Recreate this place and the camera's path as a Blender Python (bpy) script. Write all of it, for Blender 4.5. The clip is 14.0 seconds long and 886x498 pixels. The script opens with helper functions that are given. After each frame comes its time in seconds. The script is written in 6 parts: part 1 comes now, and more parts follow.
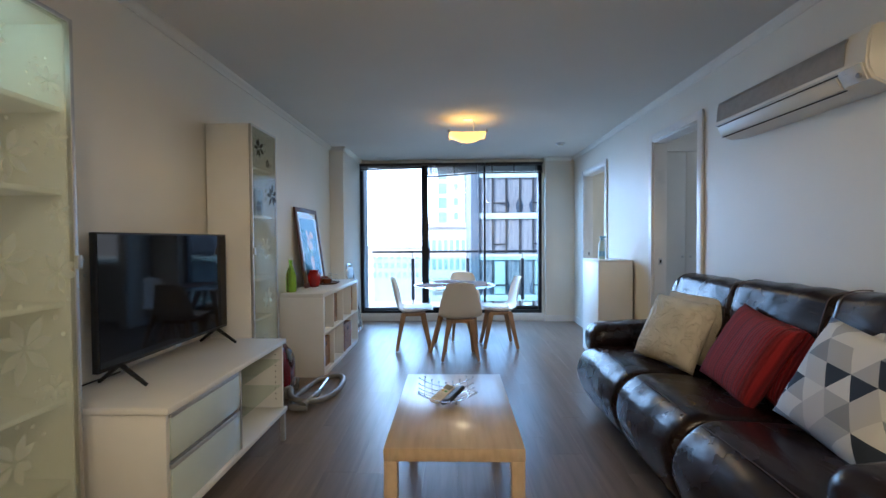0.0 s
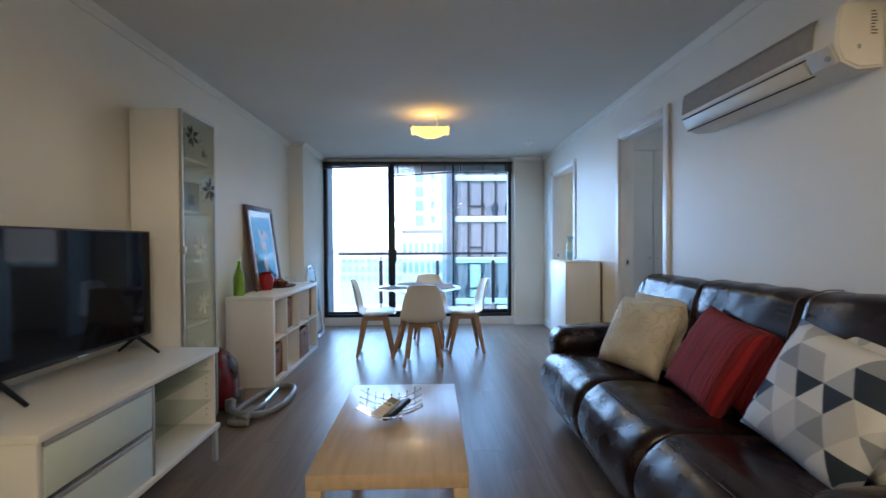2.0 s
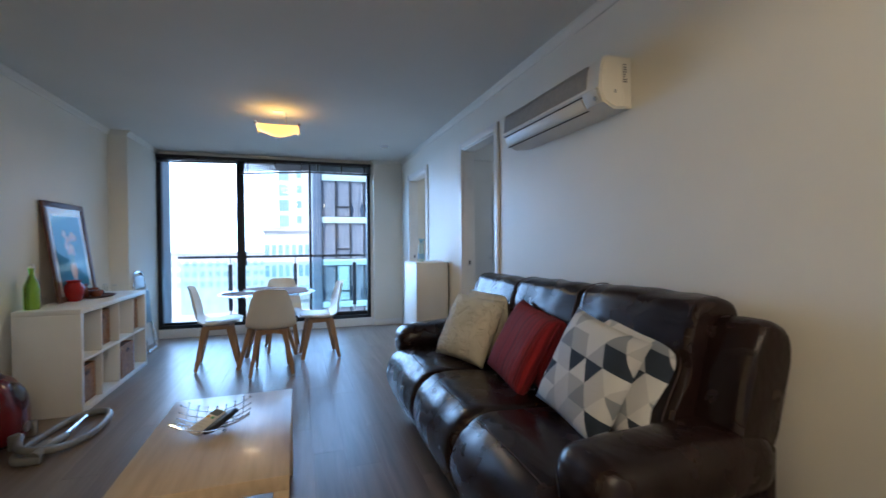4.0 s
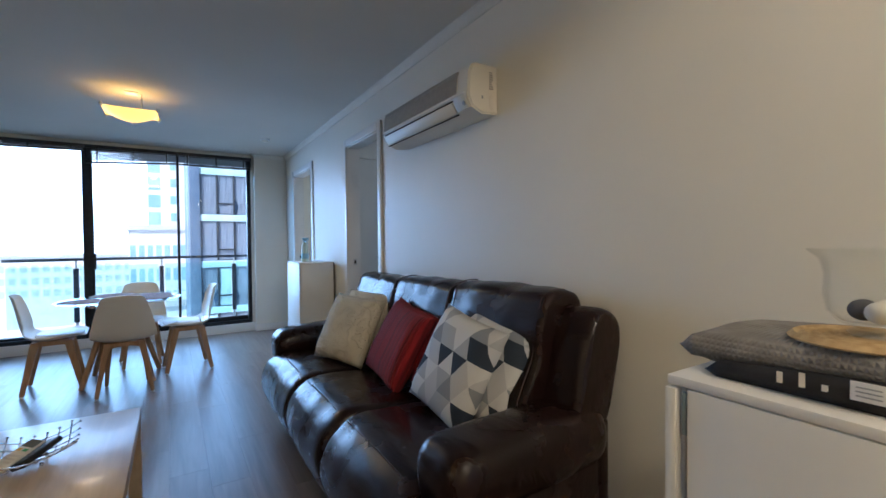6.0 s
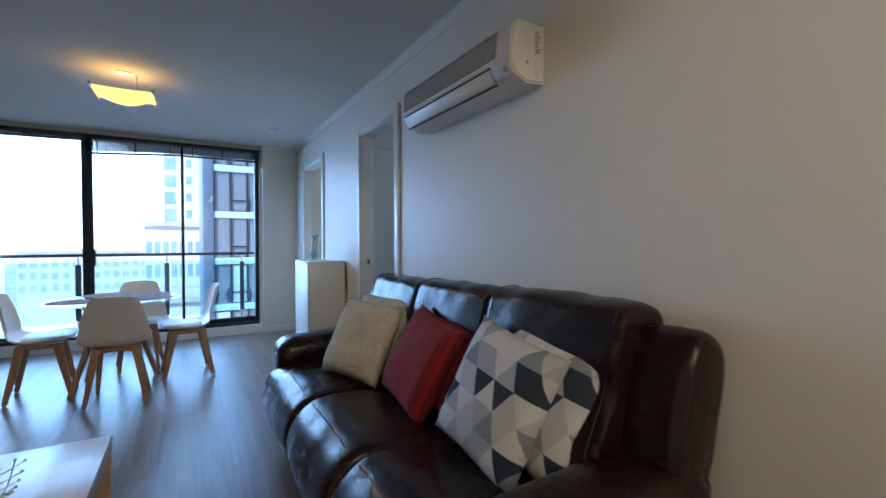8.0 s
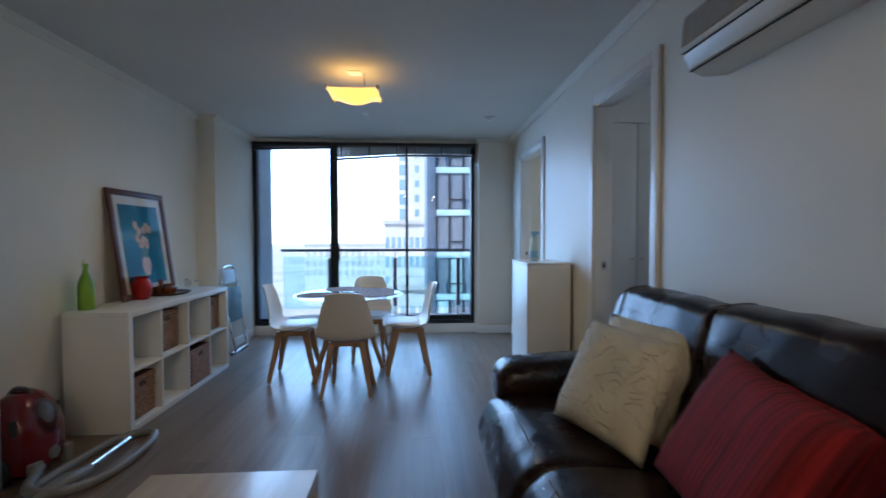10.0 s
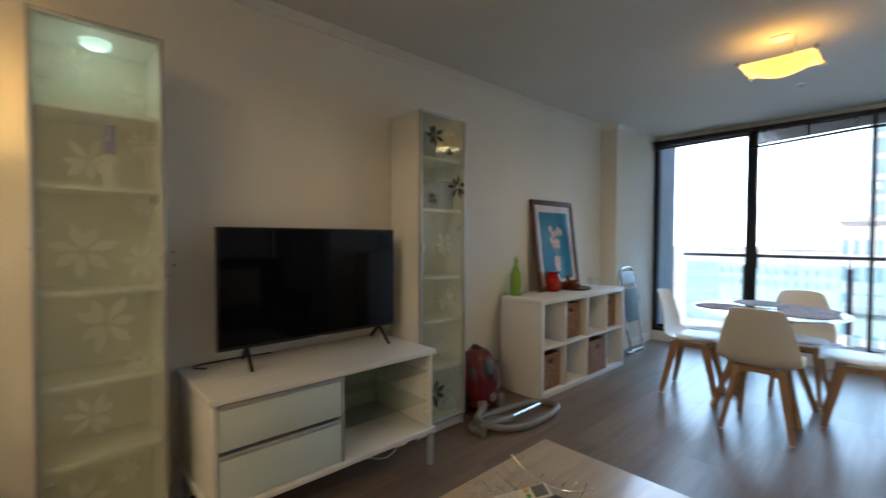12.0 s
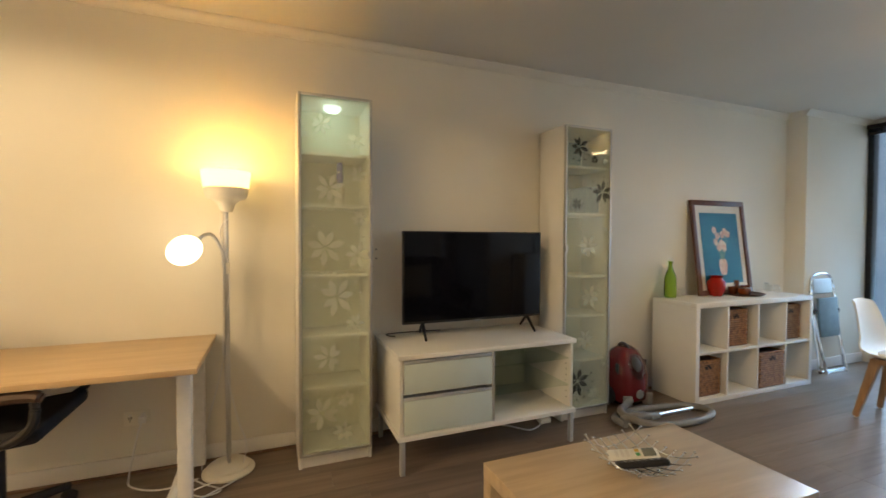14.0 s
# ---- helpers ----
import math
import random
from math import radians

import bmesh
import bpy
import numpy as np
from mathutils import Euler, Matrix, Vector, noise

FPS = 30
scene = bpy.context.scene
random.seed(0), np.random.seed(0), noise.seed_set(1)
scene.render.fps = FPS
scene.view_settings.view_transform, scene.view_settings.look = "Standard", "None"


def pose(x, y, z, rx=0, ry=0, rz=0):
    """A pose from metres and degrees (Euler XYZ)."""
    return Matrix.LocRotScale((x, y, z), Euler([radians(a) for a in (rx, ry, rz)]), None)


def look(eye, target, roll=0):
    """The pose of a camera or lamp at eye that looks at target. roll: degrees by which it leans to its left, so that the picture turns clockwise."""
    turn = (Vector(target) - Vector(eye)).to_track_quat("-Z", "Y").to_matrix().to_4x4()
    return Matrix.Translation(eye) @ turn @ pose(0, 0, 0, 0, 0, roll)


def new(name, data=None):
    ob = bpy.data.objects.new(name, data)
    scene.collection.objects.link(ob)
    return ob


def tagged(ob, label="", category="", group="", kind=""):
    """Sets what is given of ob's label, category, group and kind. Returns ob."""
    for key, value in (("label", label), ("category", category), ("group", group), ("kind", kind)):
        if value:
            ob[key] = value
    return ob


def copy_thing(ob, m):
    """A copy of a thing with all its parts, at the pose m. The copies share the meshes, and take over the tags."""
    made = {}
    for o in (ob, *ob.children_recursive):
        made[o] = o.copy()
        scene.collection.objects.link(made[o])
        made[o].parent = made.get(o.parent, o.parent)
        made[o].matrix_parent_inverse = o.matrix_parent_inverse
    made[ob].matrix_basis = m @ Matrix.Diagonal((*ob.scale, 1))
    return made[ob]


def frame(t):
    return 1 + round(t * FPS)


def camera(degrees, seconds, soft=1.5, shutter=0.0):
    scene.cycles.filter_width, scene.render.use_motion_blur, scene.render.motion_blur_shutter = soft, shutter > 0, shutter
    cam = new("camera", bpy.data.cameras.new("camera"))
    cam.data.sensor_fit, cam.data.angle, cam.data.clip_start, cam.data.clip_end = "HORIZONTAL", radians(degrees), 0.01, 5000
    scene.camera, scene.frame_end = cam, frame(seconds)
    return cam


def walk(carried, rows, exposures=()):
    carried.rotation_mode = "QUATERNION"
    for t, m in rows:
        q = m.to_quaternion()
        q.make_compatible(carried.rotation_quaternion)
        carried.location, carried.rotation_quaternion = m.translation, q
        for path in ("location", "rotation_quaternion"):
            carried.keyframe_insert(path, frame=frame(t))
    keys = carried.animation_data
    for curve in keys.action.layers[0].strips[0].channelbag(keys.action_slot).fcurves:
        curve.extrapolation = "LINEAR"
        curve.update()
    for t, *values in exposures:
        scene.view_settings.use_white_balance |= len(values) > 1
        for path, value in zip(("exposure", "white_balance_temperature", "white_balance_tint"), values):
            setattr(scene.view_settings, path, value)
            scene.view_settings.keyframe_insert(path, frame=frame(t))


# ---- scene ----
cam = camera(91.5, 14.0, shutter=0.5)
EXPOSURES = [(0.0, 0.54, 5300, 10), (3.0, 0.44, 5260, 10), (4.2, 0.32, 5150, 10), (6.5, 0.25, 5020, 10), (7.2, 0.22, 4940, 10), (9.3, -0.05, 5050, 10), (10.0, -0.12, 5180, 10), (11.0, 0.04, 5550, 10), (12.0, 0.32, 6050, 10), (13.0, 0.72, 6550, 10), (14.0, 0.95, 6600, 10)]
PATH = [
    (0, (-0.163, 0.311, 1.258), (-0.211, 2.31, 1.212), -0.4),
    (0.5, (-0.119, 0.404, 1.235), (-0.176, 2.403, 1.195), -0.3),
    (1, (-0.085, 0.504, 1.222), (-0.144, 2.503, 1.187), -0.3),
    (1.5, (-0.062, 0.534, 1.214), (-0.105, 2.533, 1.184), -0.2),
    (2, (-0.015, 0.519, 1.226), (0.041, 2.518, 1.195), -0.3),
    (2.5, (0.029, 0.493, 1.23), (0.203, 2.485, 1.202), -0.3),
    (3, (0.075, 0.467, 1.234), (0.394, 2.442, 1.206), -0.3),
    (3.5, (0.114, 0.44, 1.236), (0.582, 2.384, 1.208), -0.3),
    (4, (0.147, 0.407, 1.233), (0.784, 2.303, 1.205), -0.4),
    (4.2, (0.163, 0.391, 1.236), (0.862, 2.265, 1.205), -0.5),
    (6.3, (0.295, 0.361, 1.226), (1.369, 2.047, 1.192), -0.4),
    (6.5, (0.327, 0.388, 1.227), (1.401, 2.074, 1.192), -0.2),
    (7, (0.353, 0.471, 1.222), (1.43, 2.156, 1.183), 0.0),
    (7.2, (0.359, 0.518, 1.22), (1.434, 2.205, 1.182), 0.1),
    (9.3, (0.412, 1.15, 1.23), (0.981, 3.067, 1.181), -0.3),
    (9.5, (0.418, 1.22, 1.233), (0.86, 3.17, 1.181), -0.1),
    (10, (0.448, 1.409, 1.241), (0.568, 3.405, 1.182), -0.1),
    (10.5, (0.446, 1.525, 1.237), (0.276, 3.517, 1.18), 0.0),
    (11, (0.472, 1.569, 1.251), (-0.164, 3.464, 1.196), 0.0),
    (11.5, (0.484, 1.504, 1.255), (-0.609, 3.178, 1.194), 0.4),
    (12, (0.526, 1.417, 1.251), (-0.935, 2.781, 1.197), 0.2),
    (12.5, (0.636, 1.373, 1.262), (-0.996, 2.528, 1.203), 0.2),
    (13, (0.734, 1.334, 1.266), (-0.983, 2.357, 1.207), 0.2),
    (13.5, (0.861, 1.291, 1.253), (-0.936, 2.167, 1.201), 0.1),
    (14, (0.927, 1.258, 1.25), (-0.931, 1.997, 1.202), 0.2),
]
walk(cam, [(t, look(eye, target, roll)) for t, eye, target, roll in PATH], EXPOSURES)

# ---- world, sun, large lights ----
world = bpy.data.worlds.new("sky")
scene.world = world
world.use_nodes = True
_wn, _wl = world.node_tree.nodes, world.node_tree.links
_sky = _wn.new("ShaderNodeTexSky")
_sky.sky_type = "NISHITA"
_sky.sun_disc = False
_sky.sun_elevation, _sky.sun_rotation = radians(42), radians(228)
_sky.air_density, _sky.dust_density = 1.0, 2.5
_wn["Background"].inputs["Strength"].default_value = 0.14
_wl.new(_sky.outputs[0], _wn["Background"].inputs["Color"])

sun = new("sun", bpy.data.lights.new("sun", "SUN"))
sun.data.energy, sun.data.angle, sun.data.color = 5.0, radians(0.6), (1.0, 0.95, 0.88)
sun.matrix_world = look((-10, -9, 12), (0, 0, 0))

# sky light entering through the balcony glazing; the block to the east shuts off that side of the sky,
# so each light is turned towards the east wall
for lx in (-1.0, -0.15, 0.7):
    skyl = new("window_skylight", bpy.data.lights.new("window_skylight", "AREA"))
    skyl.data.shape, skyl.data.size, skyl.data.size_y = "RECTANGLE", 0.86, 2.1
    skyl.data.energy, skyl.data.color = 15.0, (0.36, 0.63, 1.0)
    skyl.data.spread = radians(130)
    skyl.matrix_world = look((lx, 7.32, 1.30), (lx + 1.9, 3.9, -1.3))

# fill lamps added to brighten the two side rooms, at unseen made-up openings
for nm, at, to, wd, ht, watts in (("bedroom_fill", (3.70, 2.95, 1.55), (1.8, 3.2, 1.2), 1.8, 1.4, 1.0), ("side_room_fill", (2.8, 6.98, 1.6), (2.8, 5.5, 1.2), 1.1, 1.3, 6.0)):
    sl = new(nm, bpy.data.lights.new(nm, "AREA"))
    sl.data.shape, sl.data.size, sl.data.size_y = "RECTANGLE", wd, ht
    sl.data.energy, sl.data.color = watts, (1.0, 0.88, 0.72)
    sl.matrix_world = look(at, to)


def point_lamp(name, at, watts, colour, radius):
    ob = new(name, bpy.data.lights.new(name, "POINT"))
    ob.location = at
    ob.data.energy, ob.data.color, ob.data.shadow_soft_size = watts, colour, radius
    return ob


WARM = (1.0, 0.60, 0.20)
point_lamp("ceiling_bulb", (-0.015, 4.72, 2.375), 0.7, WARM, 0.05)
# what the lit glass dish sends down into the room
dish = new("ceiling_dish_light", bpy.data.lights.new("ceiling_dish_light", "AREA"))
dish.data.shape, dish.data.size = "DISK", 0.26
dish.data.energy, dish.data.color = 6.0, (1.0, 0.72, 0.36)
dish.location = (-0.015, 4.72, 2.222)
point_lamp("uplighter_bulb", (-1.60, 1.028, 1.62), 2.9, (1.0, 0.56, 0.14), 0.04)
point_lamp("reading_bulb", (-1.47, 0.85, 1.25), 1.2, (1.0, 0.72, 0.40), 0.04)

# warm recessed downlights in the ceiling over the rear of the room
DOWNLIGHTS = [(0.1, -0.45), (0.95, -0.45), (0.1, -1.6), (0.95, -1.6)]
for dx, dy in DOWNLIGHTS:
    dl = new("downlight_bulb", bpy.data.lights.new("downlight_bulb", "SPOT"))
    dl.data.energy, dl.data.color, dl.data.spot_size, dl.data.spot_blend, dl.data.shadow_soft_size = 25.0, (1.0, 0.73, 0.42), radians(172), 0.15, 0.04
    dl.location = (dx, dy, 2.44)

# ---- materials ----
def material(name, colour, rough=0.5, metal=0.0, spec=0.5, coat=0.0, trans=0.0, ior=1.45):
    m = bpy.data.materials.new(name)
    m.use_nodes = True
    b = m.node_tree.nodes["Principled BSDF"]
    b.inputs["Base Color"].default_value = (*colour, 1)
    b.inputs["Roughness"].default_value = rough
    b.inputs["Metallic"].default_value = metal
    b.inputs["Specular IOR Level"].default_value = spec
    b.inputs["Coat Weight"].default_value = coat
    b.inputs["Transmission Weight"].default_value = trans
    b.inputs["IOR"].default_value = ior
    return m


def nd(m, kind, **values):
    n = m.node_tree.nodes.new(kind)
    for key, v in values.items():
        n.inputs[key.replace("_", " ")].default_value = v
    return n


def wire(m, a, b):
    m.node_tree.links.new(a, b)


def coords(m, scale=(1, 1, 1), source="Object"):
    c = m.node_tree.nodes.new("ShaderNodeTexCoord")
    p = m.node_tree.nodes.new("ShaderNodeMapping")
    p.inputs["Scale"].default_value = scale
    wire(m, c.outputs[source], p.inputs["Vector"])
    return p.outputs["Vector"]


def world_coords(m, scale=(1, 1, 1)):
    g = m.node_tree.nodes.new("ShaderNodeNewGeometry")
    p = m.node_tree.nodes.new("ShaderNodeMapping")
    p.inputs["Scale"].default_value = scale
    wire(m, g.outputs["Position"], p.inputs["Vector"])
    return p.outputs["Vector"]


def ramp(m, fac, stops):
    r = m.node_tree.nodes.new("ShaderNodeValToRGB")
    while len(r.color_ramp.elements) < len(stops):
        r.color_ramp.elements.new(0.5)
    for e, (p, c) in zip(r.color_ramp.elements, stops):
        e.position, e.color = p, (*c, 1)
    wire(m, fac, r.inputs["Fac"])
    return r.outputs["Color"]


def grained(name, c1, c2, rough=0.5, scale=8.0, detail=4.0, bump=0.0, stretch=(1, 1, 1), metal=0.0, spec=0.5, coat=0.0,
            fine=0.0, rough_var=0.08, lo=0.35, hi=0.65):
    """Two colours mixed by noise, with a finer noise for the relief and the gloss."""
    m = material(name, c1, rough, metal, spec, coat)
    b = m.node_tree.nodes["Principled BSDF"]
    vec = world_coords(m, stretch)
    n = nd(m, "ShaderNodeTexNoise", Scale=scale, Detail=detail)
    wire(m, vec, n.inputs["Vector"])
    wire(m, ramp(m, n.outputs["Fac"], [(lo, c1), (hi, c2)]), b.inputs["Base Color"])
    f = nd(m, "ShaderNodeTexNoise", Scale=fine or scale * 6, Detail=3.0)
    wire(m, vec, f.inputs["Vector"])
    mr = m.node_tree.nodes.new("ShaderNodeMapRange")
    mr.inputs["To Min"].default_value, mr.inputs["To Max"].default_value = max(0.02, rough - rough_var), min(1, rough + rough_var)
    wire(m, n.outputs["Fac"], mr.inputs["Value"])
    wire(m, mr.outputs["Result"], b.inputs["Roughness"])
    if bump:
        bp = nd(m, "ShaderNodeBump", Strength=bump, Distance=0.002)
        wire(m, f.outputs["Fac"], bp.inputs["Height"])
        wire(m, bp.outputs["Normal"], b.inputs["Normal"])
    return m


def emitting(name, colour, strength):
    m = material(name, colour, 0.4)
    b = m.node_tree.nodes["Principled BSDF"]
    b.inputs["Emission Color"].default_value = (*colour, 1)
    b.inputs["Emission Strength"].default_value = strength
    return m


def wood_floor():
    m = material("floor_vinyl_plank", (0.2, 0.16, 0.13), 0.36)
    b = m.node_tree.nodes["Principled BSDF"]
    info = m.node_tree.nodes.new("ShaderNodeObjectInfo")
    vec = world_coords(m, (9.0, 0.55, 1))
    off = m.node_tree.nodes.new("ShaderNodeVectorMath")
    off.operation = "ADD"
    wire(m, vec, off.inputs[0])
    comb = m.node_tree.nodes.new("ShaderNodeCombineXYZ")
    mul = m.node_tree.nodes.new("ShaderNodeMath")
    mul.operation = "MULTIPLY"
    mul.inputs[1].default_value = 40.0
    wire(m, info.outputs["Random"], mul.inputs[0])
    wire(m, mul.outputs[0], comb.inputs["Y"])
    wire(m, mul.outputs[0], comb.inputs["Z"])
    wire(m, comb.outputs[0], off.inputs[1])
    n = nd(m, "ShaderNodeTexNoise", Scale=2.2, Detail=7.0, Roughness=0.62, Distortion=0.5)
    wire(m, off.outputs[0], n.inputs["Vector"])
    base = ramp(m, n.outputs["Fac"], [(0.25, (0.135, 0.098, 0.070)), (0.5, (0.188, 0.140, 0.104)), (0.76, (0.245, 0.188, 0.143))])
    tint = ramp(m, info.outputs["Random"], [(0.0, (0.88, 0.88, 0.89)), (1.0, (1.08, 1.07, 1.06))])
    mix = m.node_tree.nodes.new("ShaderNodeMix")
    mix.data_type, mix.blend_type = "RGBA", "MULTIPLY"
    mix.inputs["Factor"].default_value = 1.0
    wire(m, base, mix.inputs["A"])
    wire(m, tint, mix.inputs["B"])
    wire(m, mix.outputs["Result"], b.inputs["Base Color"])
    f = nd(m, "ShaderNodeTexNoise", Scale=9.0, Detail=5.0)
    wire(m, off.outputs[0], f.inputs["Vector"])
    wire(m, ramp(m, f.outputs["Fac"], [(0.2, (0.29, 0.29, 0.29)), (0.8, (0.35, 0.35, 0.35))]), b.inputs["Roughness"])
    bp = nd(m, "ShaderNodeBump", Strength=0.008, Distance=0.0015)
    wire(m, f.outputs["Fac"], bp.inputs["Height"])
    wire(m, bp.outputs["Normal"], b.inputs["Normal"])
    return m


def clear_glass(name, tint=(1, 1, 1), rough=0.0, gloss=0.10, edge=0.8):
    """Thin glazing: mostly see-through, with a Fresnel-driven gloss."""
    m = bpy.data.materials.new(name)
    m.use_nodes = True
    t = m.node_tree
    t.nodes.remove(t.nodes["Principled BSDF"])
    tr = t.nodes.new("ShaderNodeBsdfTransparent")
    tr.inputs[0].default_value = (*tint, 1)
    gl = t.nodes.new("ShaderNodeBsdfGlossy")
    gl.inputs["Roughness"].default_value = rough
    lw = t.nodes.new("ShaderNodeLayerWeight")
    lw.inputs["Blend"].default_value = 0.5
    pw = t.nodes.new("ShaderNodeMath")
    pw.operation = "POWER"
    pw.inputs[1].default_value = 4.0
    mul = t.nodes.new("ShaderNodeMath")
    mul.operation = "MULTIPLY_ADD"
    mul.use_clamp = True
    mul.inputs[1].default_value, mul.inputs[2].default_value = edge, gloss * 0.45
    wire(m, lw.outputs["Facing"], pw.inputs[0])
    wire(m, pw.outputs[0], mul.inputs[0])
    mx = t.nodes.new("ShaderNodeMixShader")
    wire(m, mul.outputs[0], mx.inputs[0])
    wire(m, tr.outputs[0], mx.inputs[1])
    wire(m, gl.outputs[0], mx.inputs[2])
    wire(m, mx.outputs[0], t.nodes["Material Output"].inputs["Surface"])
    return m


M_WALL = grained("warm_white_wall_paint", (0.76, 0.725, 0.63), (0.79, 0.755, 0.665), 0.48, 1.4, 3, 0.05, fine=260, spec=0.4)
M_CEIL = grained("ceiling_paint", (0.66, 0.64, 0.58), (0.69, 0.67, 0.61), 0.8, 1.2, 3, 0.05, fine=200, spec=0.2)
M_TRIM = grained("white_gloss_trim", (0.76, 0.74, 0.70), (0.80, 0.78, 0.74), 0.3, 3, 3, 0.02)
M_FLOOR = wood_floor()
M_GAP = material("dark_joint", (0.03, 0.025, 0.02), 0.8)
M_SUBFLOOR = material("plank_joint", (0.075, 0.055, 0.042), 0.8)
M_BLACKALU = grained("black_aluminium", (0.010, 0.011, 0.013), (0.02, 0.021, 0.024), 0.4, 30, 3, 0.03, spec=0.4)
M_GLASS = clear_glass("window_glass")
M_WHITE = grained("white_laminate", (0.77, 0.76, 0.72), (0.80, 0.79, 0.75), 0.32, 5, 3, 0.02)
M_BIRCH = grained("birch_veneer", (0.50, 0.38, 0.25), (0.60, 0.47, 0.32), 0.33, 5, 5, 0.03, stretch=(6, 0.6, 3), coat=0.1)
M_TVBLACK = grained("tv_black_plastic", (0.008, 0.008, 0.009), (0.014, 0.014, 0.015), 0.4, 20, 3)
M_CORNICE = grained("cornice_paint", (0.70, 0.67, 0.59), (0.73, 0.70, 0.62), 0.6, 2, 3, 0.03, spec=0.3)
M_BEAD = grained("brown_timber_bead", (0.16, 0.09, 0.05), (0.22, 0.13, 0.075), 0.5, 6, 5, 0.1, stretch=(8, 1, 8))
M_STEEL = grained("brushed_steel", (0.55, 0.55, 0.54), (0.66, 0.66, 0.65), 0.32, 3, 2, 0.0, metal=1.0)
M_CHROME = material("chrome", (0.75, 0.75, 0.76), 0.10, 1.0)
M_BLIND = grained("dark_blind_slat", (0.020, 0.018, 0.018), (0.034, 0.031, 0.030), 0.35, 20, 3, 0.03, stretch=(1, 8, 8))
M_CORD = material("white_cord", (0.75, 0.75, 0.75), 0.7)
M_CONC = grained("balcony_concrete", (0.42, 0.44, 0.46), (0.52, 0.54, 0.56), 0.8, 4, 6, 0.3)
M_FIN = grained("fin_render", (0.34, 0.40, 0.46), (0.40, 0.46, 0.52), 0.8, 5, 5, 0.3)
M_RAIL = grained("dark_rail_paint", (0.035, 0.045, 0.06), (0.05, 0.062, 0.08), 0.45, 20, 3)
M_BALGLASS = clear_glass("balustrade_glass", (0.80, 0.93, 0.95), gloss=0.08)
M_SHELFGLASS = clear_glass("shelf_glass", (0.91, 0.955, 0.92), gloss=0.10, edge=0.5)
M_TABLEGLASS = clear_glass("table_glass", (0.88, 0.95, 0.95), gloss=0.12)
M_CLEAR = clear_glass("clear_vessel_glass", (0.98, 0.985, 0.982), gloss=0.05, edge=0.45)
M_GREENGLASS = material("green_bottle_glass", (0.40, 0.66, 0.06), 0.06, trans=0.92)
M_REDGLASS = material("red_glass", (0.55, 0.015, 0.01), 0.08, trans=0.45)
M_FROST = grained("frosted_drawer_glass", (0.60, 0.68, 0.63), (0.63, 0.71, 0.66), 0.12, 4, 2, coat=0.3)
M_GREYMETAL = grained("grey_painted_metal", (0.42, 0.44, 0.46), (0.48, 0.50, 0.52), 0.4, 20, 3, metal=0.4)
M_ALU = grained("satin_aluminium", (0.50, 0.50, 0.49), (0.56, 0.56, 0.55), 0.5, 30, 3, metal=0.9)
M_BEECH = grained("beech_wood", (0.36, 0.20, 0.095), (0.46, 0.28, 0.14), 0.42, 7, 5, 0.1, stretch=(7, 7, 0.8))
M_SHELL = grained("white_plastic_shell", (0.78, 0.765, 0.72), (0.81, 0.795, 0.75), 0.4, 4, 2, 0.02)
M_PAD = grained("white_vinyl_pad", (0.80, 0.80, 0.79), (0.84, 0.84, 0.83), 0.45, 8, 3, 0.15, fine=150)
M_DARKRUB = material("dark_rubber", (0.02, 0.02, 0.02), 0.6)
M_DESK = grained("desk_wood_laminate", (0.56, 0.38, 0.20), (0.64, 0.46, 0.26), 0.38, 4, 5, 0.04, stretch=(6, 0.8, 3))
M_WHITEMETAL = grained("white_powder_coat", (0.78, 0.78, 0.77), (0.82, 0.82, 0.81), 0.4, 30, 3, 0.05)
M_PLASTIC = grained("warm_white_plastic", (0.78, 0.75, 0.66), (0.82, 0.79, 0.70), 0.38, 8, 2)
M_ACBODY = grained("aged_white_plastic", (0.72, 0.69, 0.61), (0.76, 0.73, 0.65), 0.4, 3, 3)
M_ACGRILLE = grained("air_grille_plastic", (0.40, 0.36, 0.30), (0.45, 0.41, 0.34), 0.55, 30, 3)
M_ACSILVER = grained("silver_plastic", (0.56, 0.55, 0.52), (0.60, 0.59, 0.56), 0.5, 10, 2)
M_WICKER = grained("woven_wicker", (0.16, 0.07, 0.025), (0.40, 0.20, 0.075), 0.6, 38, 4, 0.5, lo=0.3, hi=0.7)
M_PAPER = grained("off_white_paper", (0.70, 0.66, 0.58), (0.74, 0.70, 0.62), 0.8, 10, 3)
M_FRAMEWOOD = grained("red_brown_frame_wood", (0.075, 0.028, 0.016), (0.13, 0.05, 0.028), 0.35, 10, 5, 0.1, stretch=(1, 6, 6))
M_TEAL = grained("teal_print", (0.006, 0.15, 0.26), (0.015, 0.21, 0.32), 0.7, 5, 4)
M_PINK = grained("pale_pink_print", (0.62, 0.38, 0.30), (0.75, 0.62, 0.52), 0.7, 30, 3)
M_LEAFPRINT = grained("soft_green_print", (0.12, 0.26, 0.22), (0.2, 0.36, 0.28), 0.7, 30, 3)
M_BROWNCUP = grained("brown_glazed_ceramic", (0.10, 0.022, 0.008), (0.22, 0.055, 0.016), 0.15, 18, 3, coat=0.5)
M_DARKWOOD = grained("dark_tray_wood", (0.06, 0.022, 0.012), (0.09, 0.035, 0.02), 0.35, 8, 4)
M_VACRED = material("glossy_red_plastic", (0.13, 0.004, 0.007), 0.18, coat=0.4)
M_VACDARK = grained("dark_grey_plastic", (0.03, 0.03, 0.033), (0.045, 0.045, 0.05), 0.4, 20, 3)
